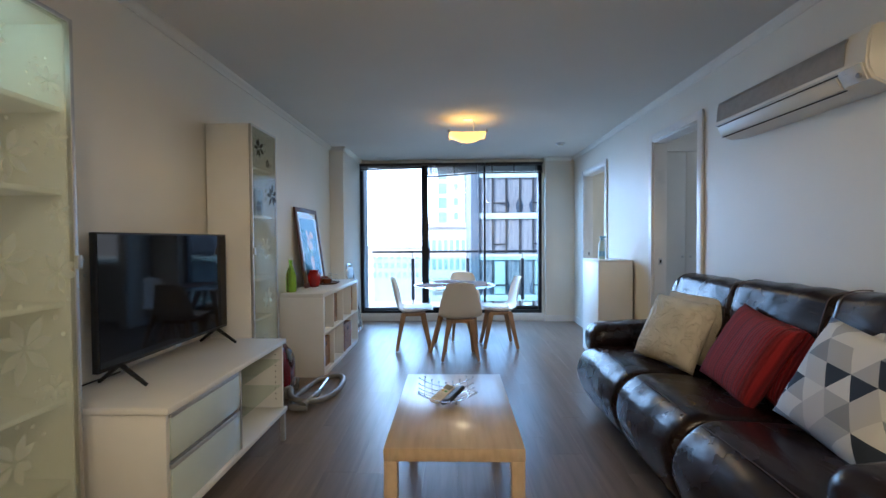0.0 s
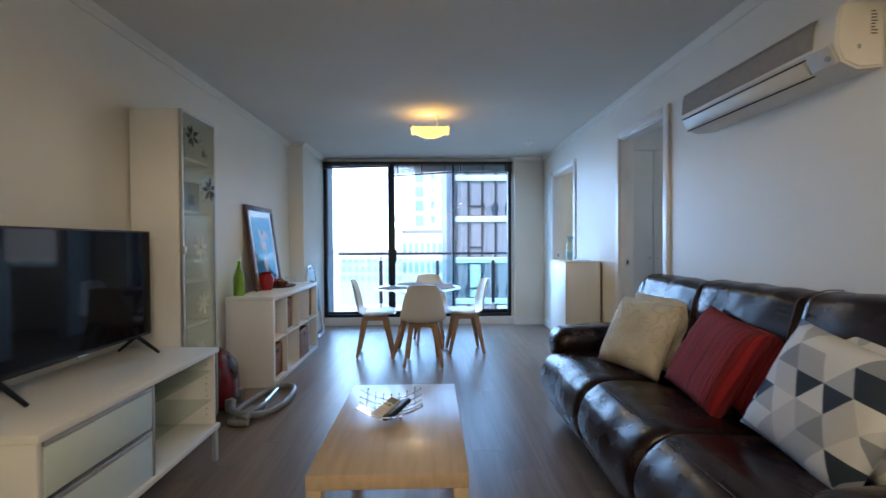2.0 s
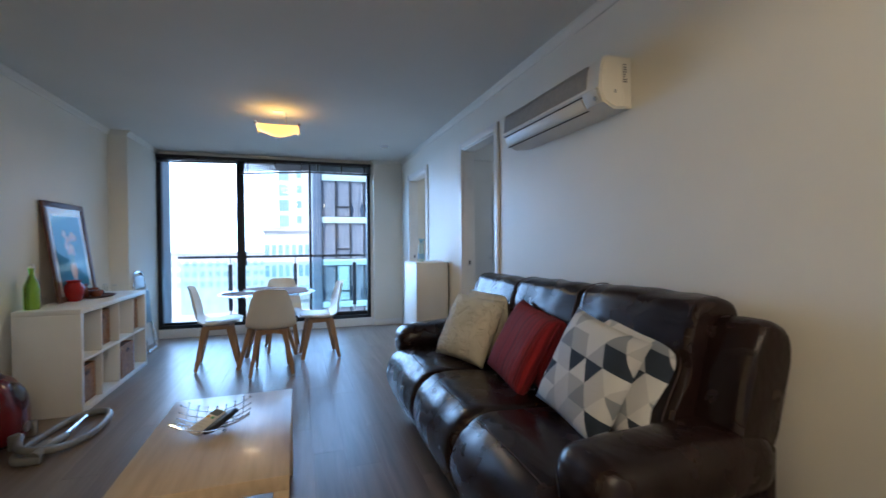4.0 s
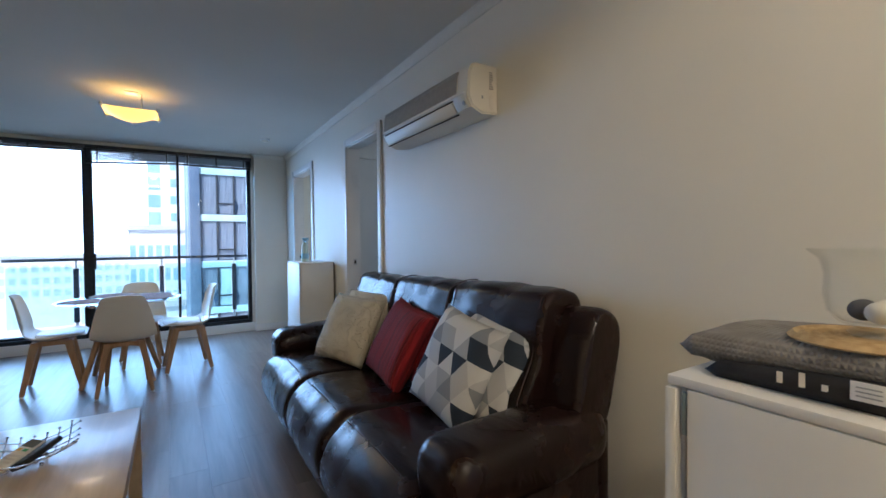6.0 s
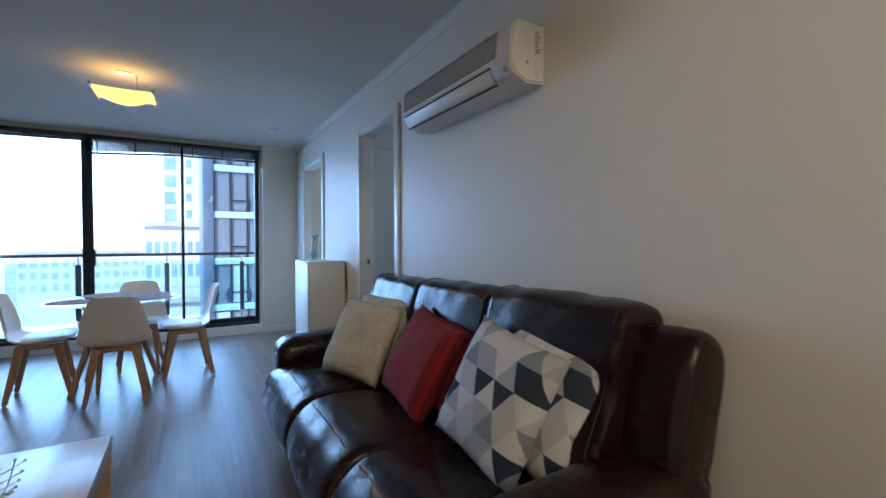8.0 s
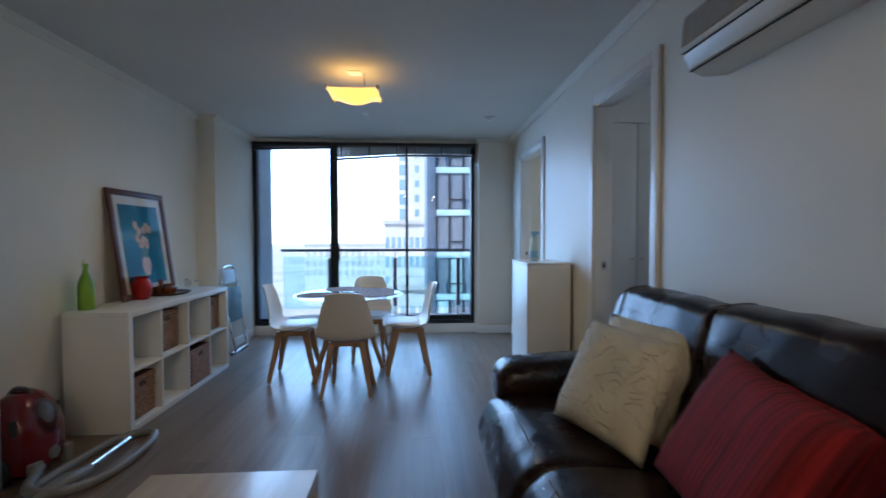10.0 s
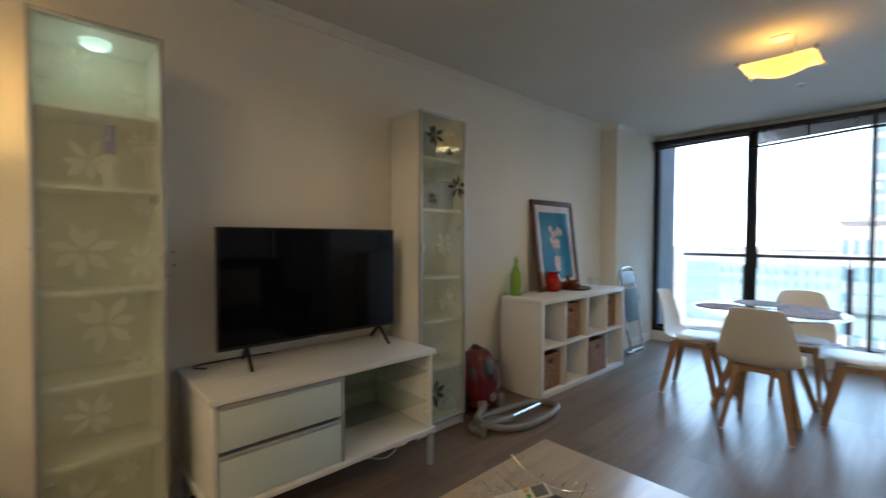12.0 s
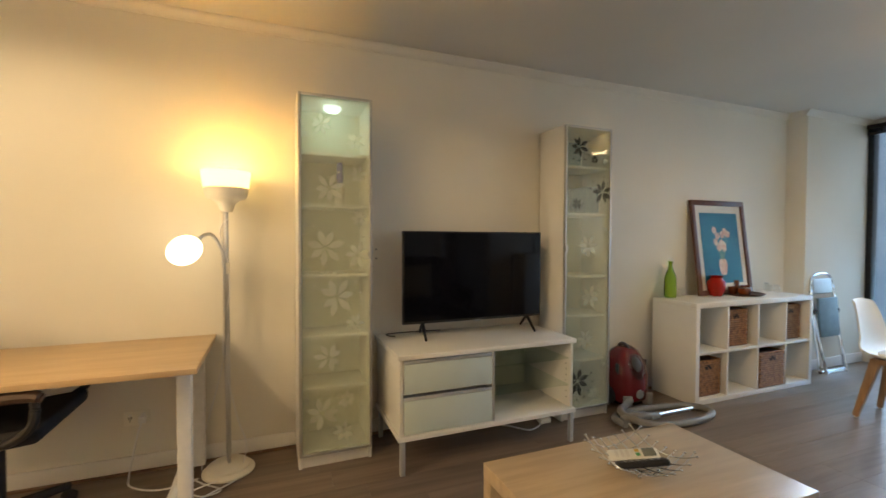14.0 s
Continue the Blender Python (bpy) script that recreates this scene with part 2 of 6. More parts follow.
M_VACGREY = grained("light_grey_plastic", (0.19, 0.18, 0.165), (0.23, 0.22, 0.20), 0.45, 14, 3, 0.05)
M_SMOKE = clear_glass("smoky_clear_plastic", (0.55, 0.52, 0.52), gloss=0.14)
M_CHAIRBLUE = grained("blue_grey_vinyl", (0.13, 0.20, 0.24), (0.17, 0.25, 0.29), 0.5, 12, 3, 0.2)
M_BLACKPLASTIC = grained("black_plastic", (0.012, 0.012, 0.012), (0.022, 0.021, 0.02), 0.45, 20, 3, 0.05)
M_BROWNPLASTIC = grained("brown_arm_plastic", (0.055, 0.03, 0.018), (0.08, 0.045, 0.028), 0.35, 10, 3)
M_INKBLUE = material("blue_plastic", (0.03, 0.05, 0.45), 0.3)
M_LCD = material("grey_lcd", (0.20, 0.22, 0.20), 0.15)
M_BUTTON = material("grey_button", (0.30, 0.32, 0.33), 0.5)
M_GREENBTN = material("green_button", (0.12, 0.40, 0.16), 0.5)
M_YELLOWBTN = material("yellow_button", (0.70, 0.45, 0.08), 0.5)
M_INK = material("printed_ink", (0.10, 0.10, 0.11), 0.7)
M_THROW = grained("grey_waffle_cloth", (0.20, 0.185, 0.17), (0.26, 0.245, 0.225), 0.9, 30, 3, 0.0)


def waffle(m):
    """Square waffle cells pressed into a cloth."""
    t = m.node_tree
    hs = []
    for axis in ("Y", "Z"):
        w = nd(m, "ShaderNodeTexWave", Scale=42.0, Distortion=0.6, Detail=1.0)
        w.bands_direction = axis
        wire(m, world_coords(m), w.inputs["Vector"])
        hs.append(w.outputs["Fac"])
    mx = t.nodes.new("ShaderNodeMath")
    mx.operation = "MINIMUM"
    wire(m, hs[0], mx.inputs[0])
    wire(m, hs[1], mx.inputs[1])
    bp = nd(m, "ShaderNodeBump", Strength=0.7, Distance=0.003)
    wire(m, mx.outputs[0], bp.inputs["Height"])
    wire(m, bp.outputs["Normal"], t.nodes["Principled BSDF"].inputs["Normal"])


waffle(M_THROW)
M_BLACKCLOTH = grained("black_cloth", (0.010, 0.010, 0.012), (0.02, 0.02, 0.024), 0.85, 30, 4, 0.4)
M_STRAW = grained("straw_weave", (0.42, 0.29, 0.13), (0.56, 0.41, 0.21), 0.8, 60, 4, 0.6)
M_MAT = grained("woven_placemat", (0.055, 0.030, 0.028), (0.30, 0.20, 0.16), 0.75, 70, 4, 0.6)
M_SCREEN = material("tv_screen", (0.004, 0.004, 0.006), 0.05, spec=0.22)
M_SHADEGLOW = emitting("lit_lamp_shade", (1.0, 0.70, 0.24), 1.7)
M_GLOBEGLOW = emitting("lit_globe", (1.0, 0.86, 0.56), 2.0)
M_PANELGLOW = emitting("lit_ceiling_glass", (1.0, 0.64, 0.13), 1.15)
M_PUCK = emitting("lit_cabinet_light", (0.75, 1.0, 0.9), 1.0)


def film_glass(name, colour, cover):
    """Glass with a translucent film: part see-through, part milky, with a glossy face."""
    m = clear_glass(name, (0.92, 0.96, 0.91), gloss=0.05, edge=0.45)
    t = m.node_tree
    out = t.nodes["Material Output"]
    clear = out.inputs["Surface"].links[0].from_socket
    d = t.nodes.new("ShaderNodeBsdfDiffuse")
    d.inputs["Color"].default_value = (*colour, 1)
    tl = t.nodes.new("ShaderNodeBsdfTranslucent")
    tl.inputs["Color"].default_value = (*colour, 1)
    a = t.nodes.new("ShaderNodeMixShader")
    a.inputs[0].default_value = 0.4
    wire(m, d.outputs[0], a.inputs[1])
    wire(m, tl.outputs[0], a.inputs[2])
    b = t.nodes.new("ShaderNodeMixShader")
    b.inputs[0].default_value = cover
    wire(m, clear, b.inputs[1])
    wire(m, a.outputs[0], b.inputs[2])
    wire(m, b.outputs[0], out.inputs["Surface"])
    return m


M_DOORGLASS = film_glass("pale_green_cabinet_glass", (0.86, 0.85, 0.72), 0.27)
M_ETCH = film_glass("etched_leaf_white", (0.92, 0.92, 0.82), 0.36)
M_ETCHDARK = film_glass("etched_leaf_dark", (0.03, 0.03, 0.05), 0.70)
M_CABIN = grained("cabinet_inside_green_white", (0.70, 0.70, 0.58), (0.73, 0.73, 0.61), 0.5, 4, 2)
M_TEALBOX = grained("teal_card_box", (0.05, 0.15, 0.18), (0.08, 0.19, 0.22), 0.7, 6, 3)


def striped_red():
    m = grained("red_ribbed_corduroy", (0.17, 0.008, 0.010), (0.27, 0.018, 0.020), 0.85, 5, 4, 0.0)
    b = m.node_tree.nodes["Principled BSDF"]
    w = nd(m, "ShaderNodeTexWave", Scale=22.0, Distortion=1.2, Detail=2.0)
    w.bands_direction = "X"
    wire(m, coords(m), w.inputs["Vector"])
    n = nd(m, "ShaderNodeTexNoise", Scale=4.0, Detail=1.0)
    wire(m, coords(m, (14, 0.05, 0.05)), n.inputs["Vector"])
    wire(m, ramp(m, n.outputs["Fac"], [(0.36, (0.29, 0.010, 0.012)), (0.52, (0.21, 0.007, 0.010)), (0.66, (0.12, 0.004, 0.007))]), b.inputs["Base Color"])
    bp = nd(m, "ShaderNodeBump", Strength=0.8, Distance=0.004)
    wire(m, w.outputs["Fac"], bp.inputs["Height"])
    wire(m, bp.outputs["Normal"], b.inputs["Normal"])
    b.inputs["Sheen Weight"].default_value = 0.04
    return m


def cream_embossed():
    m = grained("cream_embossed_cotton", (0.60, 0.55, 0.43), (0.70, 0.65, 0.53), 0.9, 7, 4, 0.0)
    b = m.node_tree.nodes["Principled BSDF"]
    v = nd(m, "ShaderNodeTexNoise", Scale=9.0, Detail=2.0, Distortion=2.5)
    wire(m, coords(m), v.inputs["Vector"])
    f = nd(m, "ShaderNodeTexNoise", Scale=160.0, Detail=2.0)
    wire(m, coords(m), f.inputs["Vector"])
    r = ramp(m, v.outputs["Fac"], [(0.44, (0, 0, 0)), (0.52, (1, 1, 1))])
    mx = m.node_tree.nodes.new("ShaderNodeMix")
    mx.data_type = "RGBA"
    mx.inputs["Factor"].default_value = 0.15
    wire(m, r, mx.inputs["A"])
    wire(m, f.outputs["Color"], mx.inputs["B"])
    bp = nd(m, "ShaderNodeBump", Strength=0.9, Distance=0.008)
    wire(m, mx.outputs["Result"], bp.inputs["Height"])
    wire(m, bp.outputs["Normal"], b.inputs["Normal"])
    return m


def cloth_tone(name, c):
    return grained(name, c, tuple(x * 1.12 for x in c), 0.85, 30, 3, 0.3, fine=220)


def leather():
    m = grained("dark_brown_leather", (0.011, 0.0052, 0.0048), (0.020, 0.0098, 0.0088), 0.26, 7, 4, 0.0, rough_var=0.10)
    b = m.node_tree.nodes["Principled BSDF"]
    b.inputs["Specular IOR Level"].default_value = 0.42
    f = nd(m, "ShaderNodeTexVoronoi", Scale=260.0)
    wire(m, world_coords(m), f.inputs["Vector"])
    w = nd(m, "ShaderNodeTexNoise", Scale=9.0, Detail=3.5, Roughness=0.5, Distortion=1.6)
    wire(m, world_coords(m, (1, 0.35, 0.6)), w.inputs["Vector"])
    b1 = nd(m, "ShaderNodeBump", Strength=0.14, Distance=0.001)
    wire(m, f.outputs["Distance"], b1.inputs["Height"])
    b2 = nd(m, "ShaderNodeBump", Strength=0.5, Distance=0.009)
    wire(m, w.outputs["Fac"], b2.inputs["Height"])
    wire(m, b1.outputs["Normal"], b2.inputs["Normal"])
    wire(m, b2.outputs["Normal"], b.inputs["Normal"])
    return m


M_LEATHER = leather()
M_THREAD = grained("dull_brown_seam_thread", (0.055, 0.034, 0.028), (0.075, 0.048, 0.04), 0.6, 60, 2)
M_RED = striped_red()
M_CREAM = cream_embossed()


def mosaic_cloth():
    """Printed cotton in a mosaic of grey triangles, in the cushion's own plane."""
    m = material("triangle_print_cotton", (0.4, 0.4, 0.4), 0.85)
    b = m.node_tree.nodes["Principled BSDF"]
    sep = m.node_tree.nodes.new("ShaderNodeSeparateXYZ")
    wire(m, coords(m), sep.inputs[0])

    def calc(op, a, c=None, d=None):
        n = m.node_tree.nodes.new("ShaderNodeMath")
        n.operation = op
        for i, v in enumerate((a, c, d)):
            if v is None:
                continue
            if isinstance(v, (int, float)):
                n.inputs[i].default_value = v
            else:
                wire(m, v, n.inputs[i])
        return n.outputs[0]

    q = calc("MULTIPLY_ADD", sep.outputs["Y"], 11.5, 8.31)
    s = calc("MULTIPLY_ADD", q, -0.5, calc("MULTIPLY_ADD", sep.outputs["X"], 10.0, 12.23))
    up = calc("GREATER_THAN", calc("ADD", calc("FRACT", s), calc("FRACT", q)), 1.0)
    cell = m.node_tree.nodes.new("ShaderNodeCombineXYZ")
    wire(m, calc("FLOOR", s), cell.inputs[0])
    wire(m, calc("FLOOR", q), cell.inputs[1])
    wire(m, up, cell.inputs[2])
    wn = m.node_tree.nodes.new("ShaderNodeTexWhiteNoise")
    wire(m, cell.outputs[0], wn.inputs["Vector"])
    r = ramp(m, wn.outputs["Value"], [(0.0, (0.66, 0.66, 0.65)), (0.30, (0.42, 0.43, 0.45)), (0.52, (0.27, 0.29, 0.32)), (0.66, (0.030, 0.042, 0.065)), (0.76, (0.54, 0.54, 0.55))])
    r.node.color_ramp.interpolation = "CONSTANT"
    wire(m, r, b.inputs["Base Color"])
    f = nd(m, "ShaderNodeTexNoise", Scale=240.0, Detail=2.0)
    wire(m, coords(m), f.inputs["Vector"])
    g = nd(m, "ShaderNodeTexNoise", Scale=9.0, Detail=3.0, Distortion=0.8)
    wire(m, coords(m), g.inputs["Vector"])
    b1 = nd(m, "ShaderNodeBump", Strength=0.25, Distance=0.001)
    wire(m, f.outputs["Fac"], b1.inputs["Height"])
    b2 = nd(m, "ShaderNodeBump", Strength=0.35, Distance=0.012)
    wire(m, g.outputs["Fac"], b2.inputs["Height"])
    wire(m, b1.outputs["Normal"], b2.inputs["Normal"])
    wire(m, b2.outputs["Normal"], b.inputs["Normal"])
    return m


M_GEO = mosaic_cloth()
M_PICGLASS = clear_glass("picture_glass", gloss=0.03, edge=0.45)
M_SPRAY = grained("pale_plastic", (0.52, 0.68, 0.66), (0.58, 0.74, 0.72), 0.25, 12, 2)
M_SPRAYBLUE = grained("light_blue_plastic", (0.25, 0.50, 0.68), (0.32, 0.56, 0.72), 0.3, 12, 2)
M_HINGEBLUE = grained("blue_grey_strip", (0.20, 0.27, 0.33), (0.26, 0.33, 0.39), 0.5, 12, 2)
M_FACADE = grained("blue_grey_cladding", (0.10, 0.145, 0.22), (0.13, 0.18, 0.26), 0.5, 1.2, 4)
M_SPANDREL = grained("pale_cyan_spandrel", (0.42, 0.60, 0.66), (0.50, 0.68, 0.74), 0.35, 1.0, 3)
M_FARGLASS = grained("dark_blue_glazing", (0.05, 0.085, 0.15), (0.07, 0.115, 0.19), 0.12, 0.8, 3)
M_CURTAIN = grained("pale_curtain", (0.22, 0.26, 0.33), (0.31, 0.36, 0.44), 0.9, 4, 4, stretch=(9, 9, 0.2))
M_MULLION = grained("dark_mullion", (0.03, 0.037, 0.048), (0.045, 0.053, 0.066), 0.4, 5, 2)
M_CONCRETE = grained("white_concrete_facade", (0.72, 0.73, 0.74), (0.80, 0.81, 0.82), 0.7, 0.4, 4)
M_TOWERGLASS = grained("cyan_tower_glass", (0.28, 0.44, 0.54), (0.38, 0.54, 0.64), 0.12, 0.3, 3)
M_GROUND = grained("pale_city_ground", (0.40, 0.42, 0.42), (0.54, 0.56, 0.56), 0.9, 0.05, 6)
M_ROOF = grained("pale_roof", (0.58, 0.59, 0.60), (0.70, 0.71, 0.72), 0.8, 0.2, 5)
# paled copy of the tower glass: the washed-out haze is put into the colour
M_HAZEGLASS = grained("haze_paled_glass", (0.46, 0.53, 0.57), (0.54, 0.61, 0.65), 0.3, 0.3, 3)
M_TREE = grained("dark_foliage", (0.05, 0.09, 0.04), (0.09, 0.14, 0.06), 0.8, 0.8, 4)
M_HAZE = emitting("bright_hazy_sky", (0.68, 0.83, 1.0), 3.0)
M_DOWNLIGHT = emitting("lit_downlight", (1.0, 0.80, 0.5), 3.0)

# ---- mesh helpers ----
def bm_box(bm, x0, x1, y0, y1, z0, z1, bevel=0.0, seg=2, mat=None):
    r = bmesh.ops.create_cube(bm, size=1.0)
    vs = r["verts"]
    m = Matrix.Translation(((x0 + x1) / 2, (y0 + y1) / 2, (z0 + z1) / 2)) @ Matrix.Diagonal((abs(x1 - x0), abs(y1 - y0), abs(z1 - z0), 1))
    bmesh.ops.transform(bm, matrix=m if mat is None else mat @ m, verts=vs)
    if bevel:
        es = list({e for v in vs for e in v.link_edges})
        bmesh.ops.bevel(bm, geom=es, offset=bevel, segments=seg, affect="EDGES", profile=0.5)
    return bm


def box(x0, x1, y0, y1, z0, z1, bevel=0.0, seg=2, mat=None):
    return bm_box(bmesh.new(), x0, x1, y0, y1, z0, z1, bevel, seg, mat)


def bm_rod(bm, a, b, r0, r1=None, n=12, caps=True):
    a, b = Vector(a), Vector(b)
    d = b - a
    m = Matrix.Translation((a + b) / 2) @ d.to_track_quat("Z", "Y").to_matrix().to_4x4()
    bmesh.ops.create_cone(bm, cap_ends=caps, segments=n, radius1=r0, radius2=r0 if r1 is None else r1, depth=d.length, matrix=m)
    return bm


def rod(a, b, r0, r1=None, n=12):
    return bm_rod(bmesh.new(), a, b, r0, r1, n)


def bm_tube(bm, pts, r, n=10, closed=False):
    """A round tube along a row of points; r is a radius or a radius for each."""
    pts = [Vector(p) for p in pts]
    rings = []
    up = Vector((0, 0, 1))
    for i, p in enumerate(pts):
        a = pts[i - 1] if (i or closed) else p
        b = pts[(i + 1) % len(pts)] if (i < len(pts) - 1 or closed) else p
        d = (b - a).normalized()
        s = d.cross(up)
        if s.length < 1e-3:
            s = d.cross(Vector((0, 1, 0)))
        s.normalize()
        u = s.cross(d).normalized()
        rr = r[i] if isinstance(r, (list, tuple)) else r
        rings.append([bm.verts.new(p + (s * math.cos(q) + u * math.sin(q)) * rr) for q in (2 * math.pi * k / n for k in range(n))])
    m = len(rings)
    for i in range(m if closed else m - 1):
        for k in range(n):
            bm.faces.new((rings[i][k], rings[i][(k + 1) % n], rings[(i + 1) % m][(k + 1) % n], rings[(i + 1) % m][k]))
    if not closed:
        bm.faces.new(rings[0][::-1]), bm.faces.new(rings[-1])
    return bm


def tube(pts, r, n=10, closed=False):
    return bm_tube(bmesh.new(), pts, r, n, closed)


def spline(pts, steps=8, closed=False):
    """Catmull-Rom through points."""
    pts = [Vector(p) for p in pts]
    n, out = len(pts), []
    for i in range(n if closed else n - 1):
        p0, p1 = pts[(i - 1) % n] if (closed or i) else pts[0], pts[i]
        p2, p3 = pts[(i + 1) % n], pts[(i + 2) % n] if (closed or i + 2 < n) else pts[-1]
        for k in range(steps):
            t = k / steps
            out.append(0.5 * (2 * p1 + (p2 - p0) * t + (2 * p0 - 5 * p1 + 4 * p2 - p3) * t * t + (3 * p1 - p0 - 3 * p2 + p3) * t ** 3))
    if not closed:
        out.append(pts[-1])
    return out


def lathe(profile, n=32, bm=None, centre=(0, 0, 0)):
    """Turn a row of (radius, z) about the z axis."""
    bm = bm or bmesh.new()
    c = Vector(centre)
    rings = []
    for r, z in profile:
        if r < 1e-5:
            rings.append([bm.verts.new(c + Vector((0, 0, z)))])
        else:
            rings.append([bm.verts.new(c + Vector((r * math.cos(2 * math.pi * k / n), r * math.sin(2 * math.pi * k / n), z))) for k in range(n)])
    for a, b in zip(rings, rings[1:]):
        for k in range(n):
            q = [a[k % len(a)], a[(k + 1) % n % len(a)], b[(k + 1) % n % len(b)], b[k % len(b)]]
            u = list(dict.fromkeys(q))
            if len(u) > 2:
                bm.faces.new(u)
    return bm


def finish(name, bm, mat, smooth=None):
    bmesh.ops.recalc_face_normals(bm, faces=bm.faces)
    me = bpy.data.meshes.new(name)
    bm.to_mesh(me)
    bm.free()
    for m in mat if isinstance(mat, (list, tuple)) else (mat,):
        me.materials.append(m)
    if smooth is not None:
        me.polygons.foreach_set("use_smooth", [True] * len(me.polygons))
        if smooth < 180:
            me.set_sharp_from_angle(angle=radians(smooth))
    return me


def thing(name, label, category, group="", at=None):
    ob = tagged(new(name), label, category, group)
    ob.empty_display_size = 0.1
    if at is not None:
        ob.matrix_world = at if isinstance(at, Matrix) else Matrix.Translation(at)
    return ob


def part(name, bm, mat, parent, label="", smooth=35):
    """One mesh object under a thing; bm is in the frame of the top thing's base."""
    ob = new(name, finish(name, bm, mat, smooth))
    ob.parent = parent
    if label:
        tagged(ob, label)
    return ob


def single(name, bm, mat, label, category, group="", kind="", smooth=35, at=None):
    ob = tagged(new(name, finish(name, bm, mat, smooth)), label, category, group, kind)
    if at is not None:
        ob.matrix_world = at if isinstance(at, Matrix) else Matrix.Translation(at)
    return ob


def structure(name, bm, mat, label, category, smooth=35):
    return single(name, bm, mat, label, category, kind="structure", smooth=smooth)

# ---- the room ----
XL, XR, Y0, YW, H = -1.78, 1.66, -2.6, 6.96, 2.47
WL, WR, WB, WT = -1.60, 1.19, 0.115, 2.42  # window opening
D1, D2, DH = (3.562, 4.288), (5.52, 6.36), 2.122  # door openings

structure("wall_west", box(XL - 0.15, XL, Y0, 7.20, 0, H), M_WALL, "warm white painted plaster side wall", "wall")
structure("wall_west_pier", box(XL, WL, 5.95, YW + 0.2, 0, H, 0.003), M_WALL, "white painted pier beside the window", "wall")
structure("wall_east_pier", box(1.23, XR, 6.87, YW + 0.2, 0, H, 0.003), M_WALL, "white painted pier beside the window", "wall")
bm = bmesh.new()
for a, b in ((Y0, D1[0]), (D1[1], D2[0]), (D2[1], 7.16)):
    bm_box(bm, XR, XR + 0.11, a, b, 0, H)
for a, b in (D1, D2):
    bm_box(bm, XR, XR + 0.11, a, b, DH, H)
structure("wall_east", bm, M_WALL, "warm white painted wall with two door openings", "wall")
structure("wall_south", box(XL - 0.15, XR + 2.2, Y0 - 0.12, Y0, 0, H), M_WALL, "warm white painted wall closing the room", "wall")
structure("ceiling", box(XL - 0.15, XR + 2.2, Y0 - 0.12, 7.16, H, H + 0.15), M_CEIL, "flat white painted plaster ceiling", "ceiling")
structure("wall_north", box(WL, 1.23, YW - 0.03, YW + 0.15, 0, WB, 0.003), M_TRIM, "low white upstand under the sliding window", "wall")
structure("wall_north_head", box(WL, 1.23, YW + 0.002, YW + 0.15, WT, H), M_WALL, "narrow white strip above the window frame", "wall")
structure("wall_north_jamb", box(WR, 1.23, YW + 0.002, YW + 0.15, WB, WT), M_WALL, "narrow white strip beside the window frame", "wall")

# the two side rooms seen through the door openings
# the opening at y 2.0 to 3.9 is added, unseen, to let sky light in
bm = bmesh.new()
for a, b, c, d in ((Y0, 2.0, 0, H), (3.9, 7.16, 0, H), (2.0, 3.9, 0, 0.8), (2.0, 3.9, 2.3, H)):
    bm_box(bm, 3.72, 3.84, a, b, c, d)
structure("wall_side_rooms_east", bm, M_WALL, "plain white wall of the side rooms", "wall")
# this wall's opening is likewise an unseen addition that lights the far room
bm = bmesh.new()
for a, b, c, d in ((XR + 0.11, 2.2, 0, H), (3.4, 3.72, 0, H), (2.2, 3.4, 0, 0.9), (2.2, 3.4, 2.25, H)):
    bm_box(bm, a, b, 7.0, 7.16, c, d)
structure("wall_side_room_north", bm, M_WALL, "white wall of the far side room with an unseen opening added for light", "wall")
structure("wall_side_rooms_between", box(XR + 0.11, 3.72, 5.28, 5.38, 0, H), M_WALL, "white partition between two side rooms", "wall")
structure("wall_side_room_south", box(XR + 0.11, 3.72, 1.4, 1.5, 0, H), M_WALL, "white wall closing the bedroom", "wall")


def wardrobe():
    w = thing("built_in_wardrobe", "white built-in wardrobe with plain hinged doors behind the doorway", "wardrobe", at=(0, 0, 0))
    part("body", box(XR + 0.12, 3.70, 4.63, 5.27, 0, H - 0.002), M_WHITE, w)
    for i, (a, b) in enumerate(((1.79, 2.117), (2.123, 2.62), (2.626, 3.12), (3.126, 3.68))):
        d = part("door", box(a, b, 4.605, 4.627, 0.06, 2.09, 0.003), M_WHITE, w)
        kx = b - 0.035 if i % 2 == 0 else a + 0.035
        part("knob", lathe([(0, 0.022), (0.010, 0.021), (0.012, 0.014), (0.006, 0.006), (0.007, 0)], 12), M_STEEL, d, "small metal knob").matrix_world = \
            pose(kx, 4.605, 1.07, 90, 0, 0)
    part("top_panel", box(1.79, 3.68, 4.610, 4.627, 2.10, H - 0.004, 0.002), M_WHITE, w)
    return w


# cornices: a small stepped cove along each wall
def cornice(name, a, b, inward):
    a, b, n = Vector(a), Vector(b), Vector(inward)
    prof = [(0, -0.050), (0.009, -0.050), (0.011, -0.042), (0.019, -0.030), (0.032, -0.018), (0.040, -0.010), (0.041, 0), (0, 0)]
    bm = bmesh.new()
    ends = [[bm.verts.new(p + n * u + Vector((0, 0, H - 0.0005 + w))) for u, w in prof] for p in (a, b)]
    k = len(prof)
    for i in range(k):
        bm.faces.new((ends[0][i], ends[0][(i + 1) % k], ends[1][(i + 1) % k], ends[1][i]))
    bm.faces.new(ends[0][::-1]), bm.faces.new(ends[1])
    structure(name, bm, M_CORNICE, "white moulded plaster cornice under the ceiling", "cornice", smooth=50)


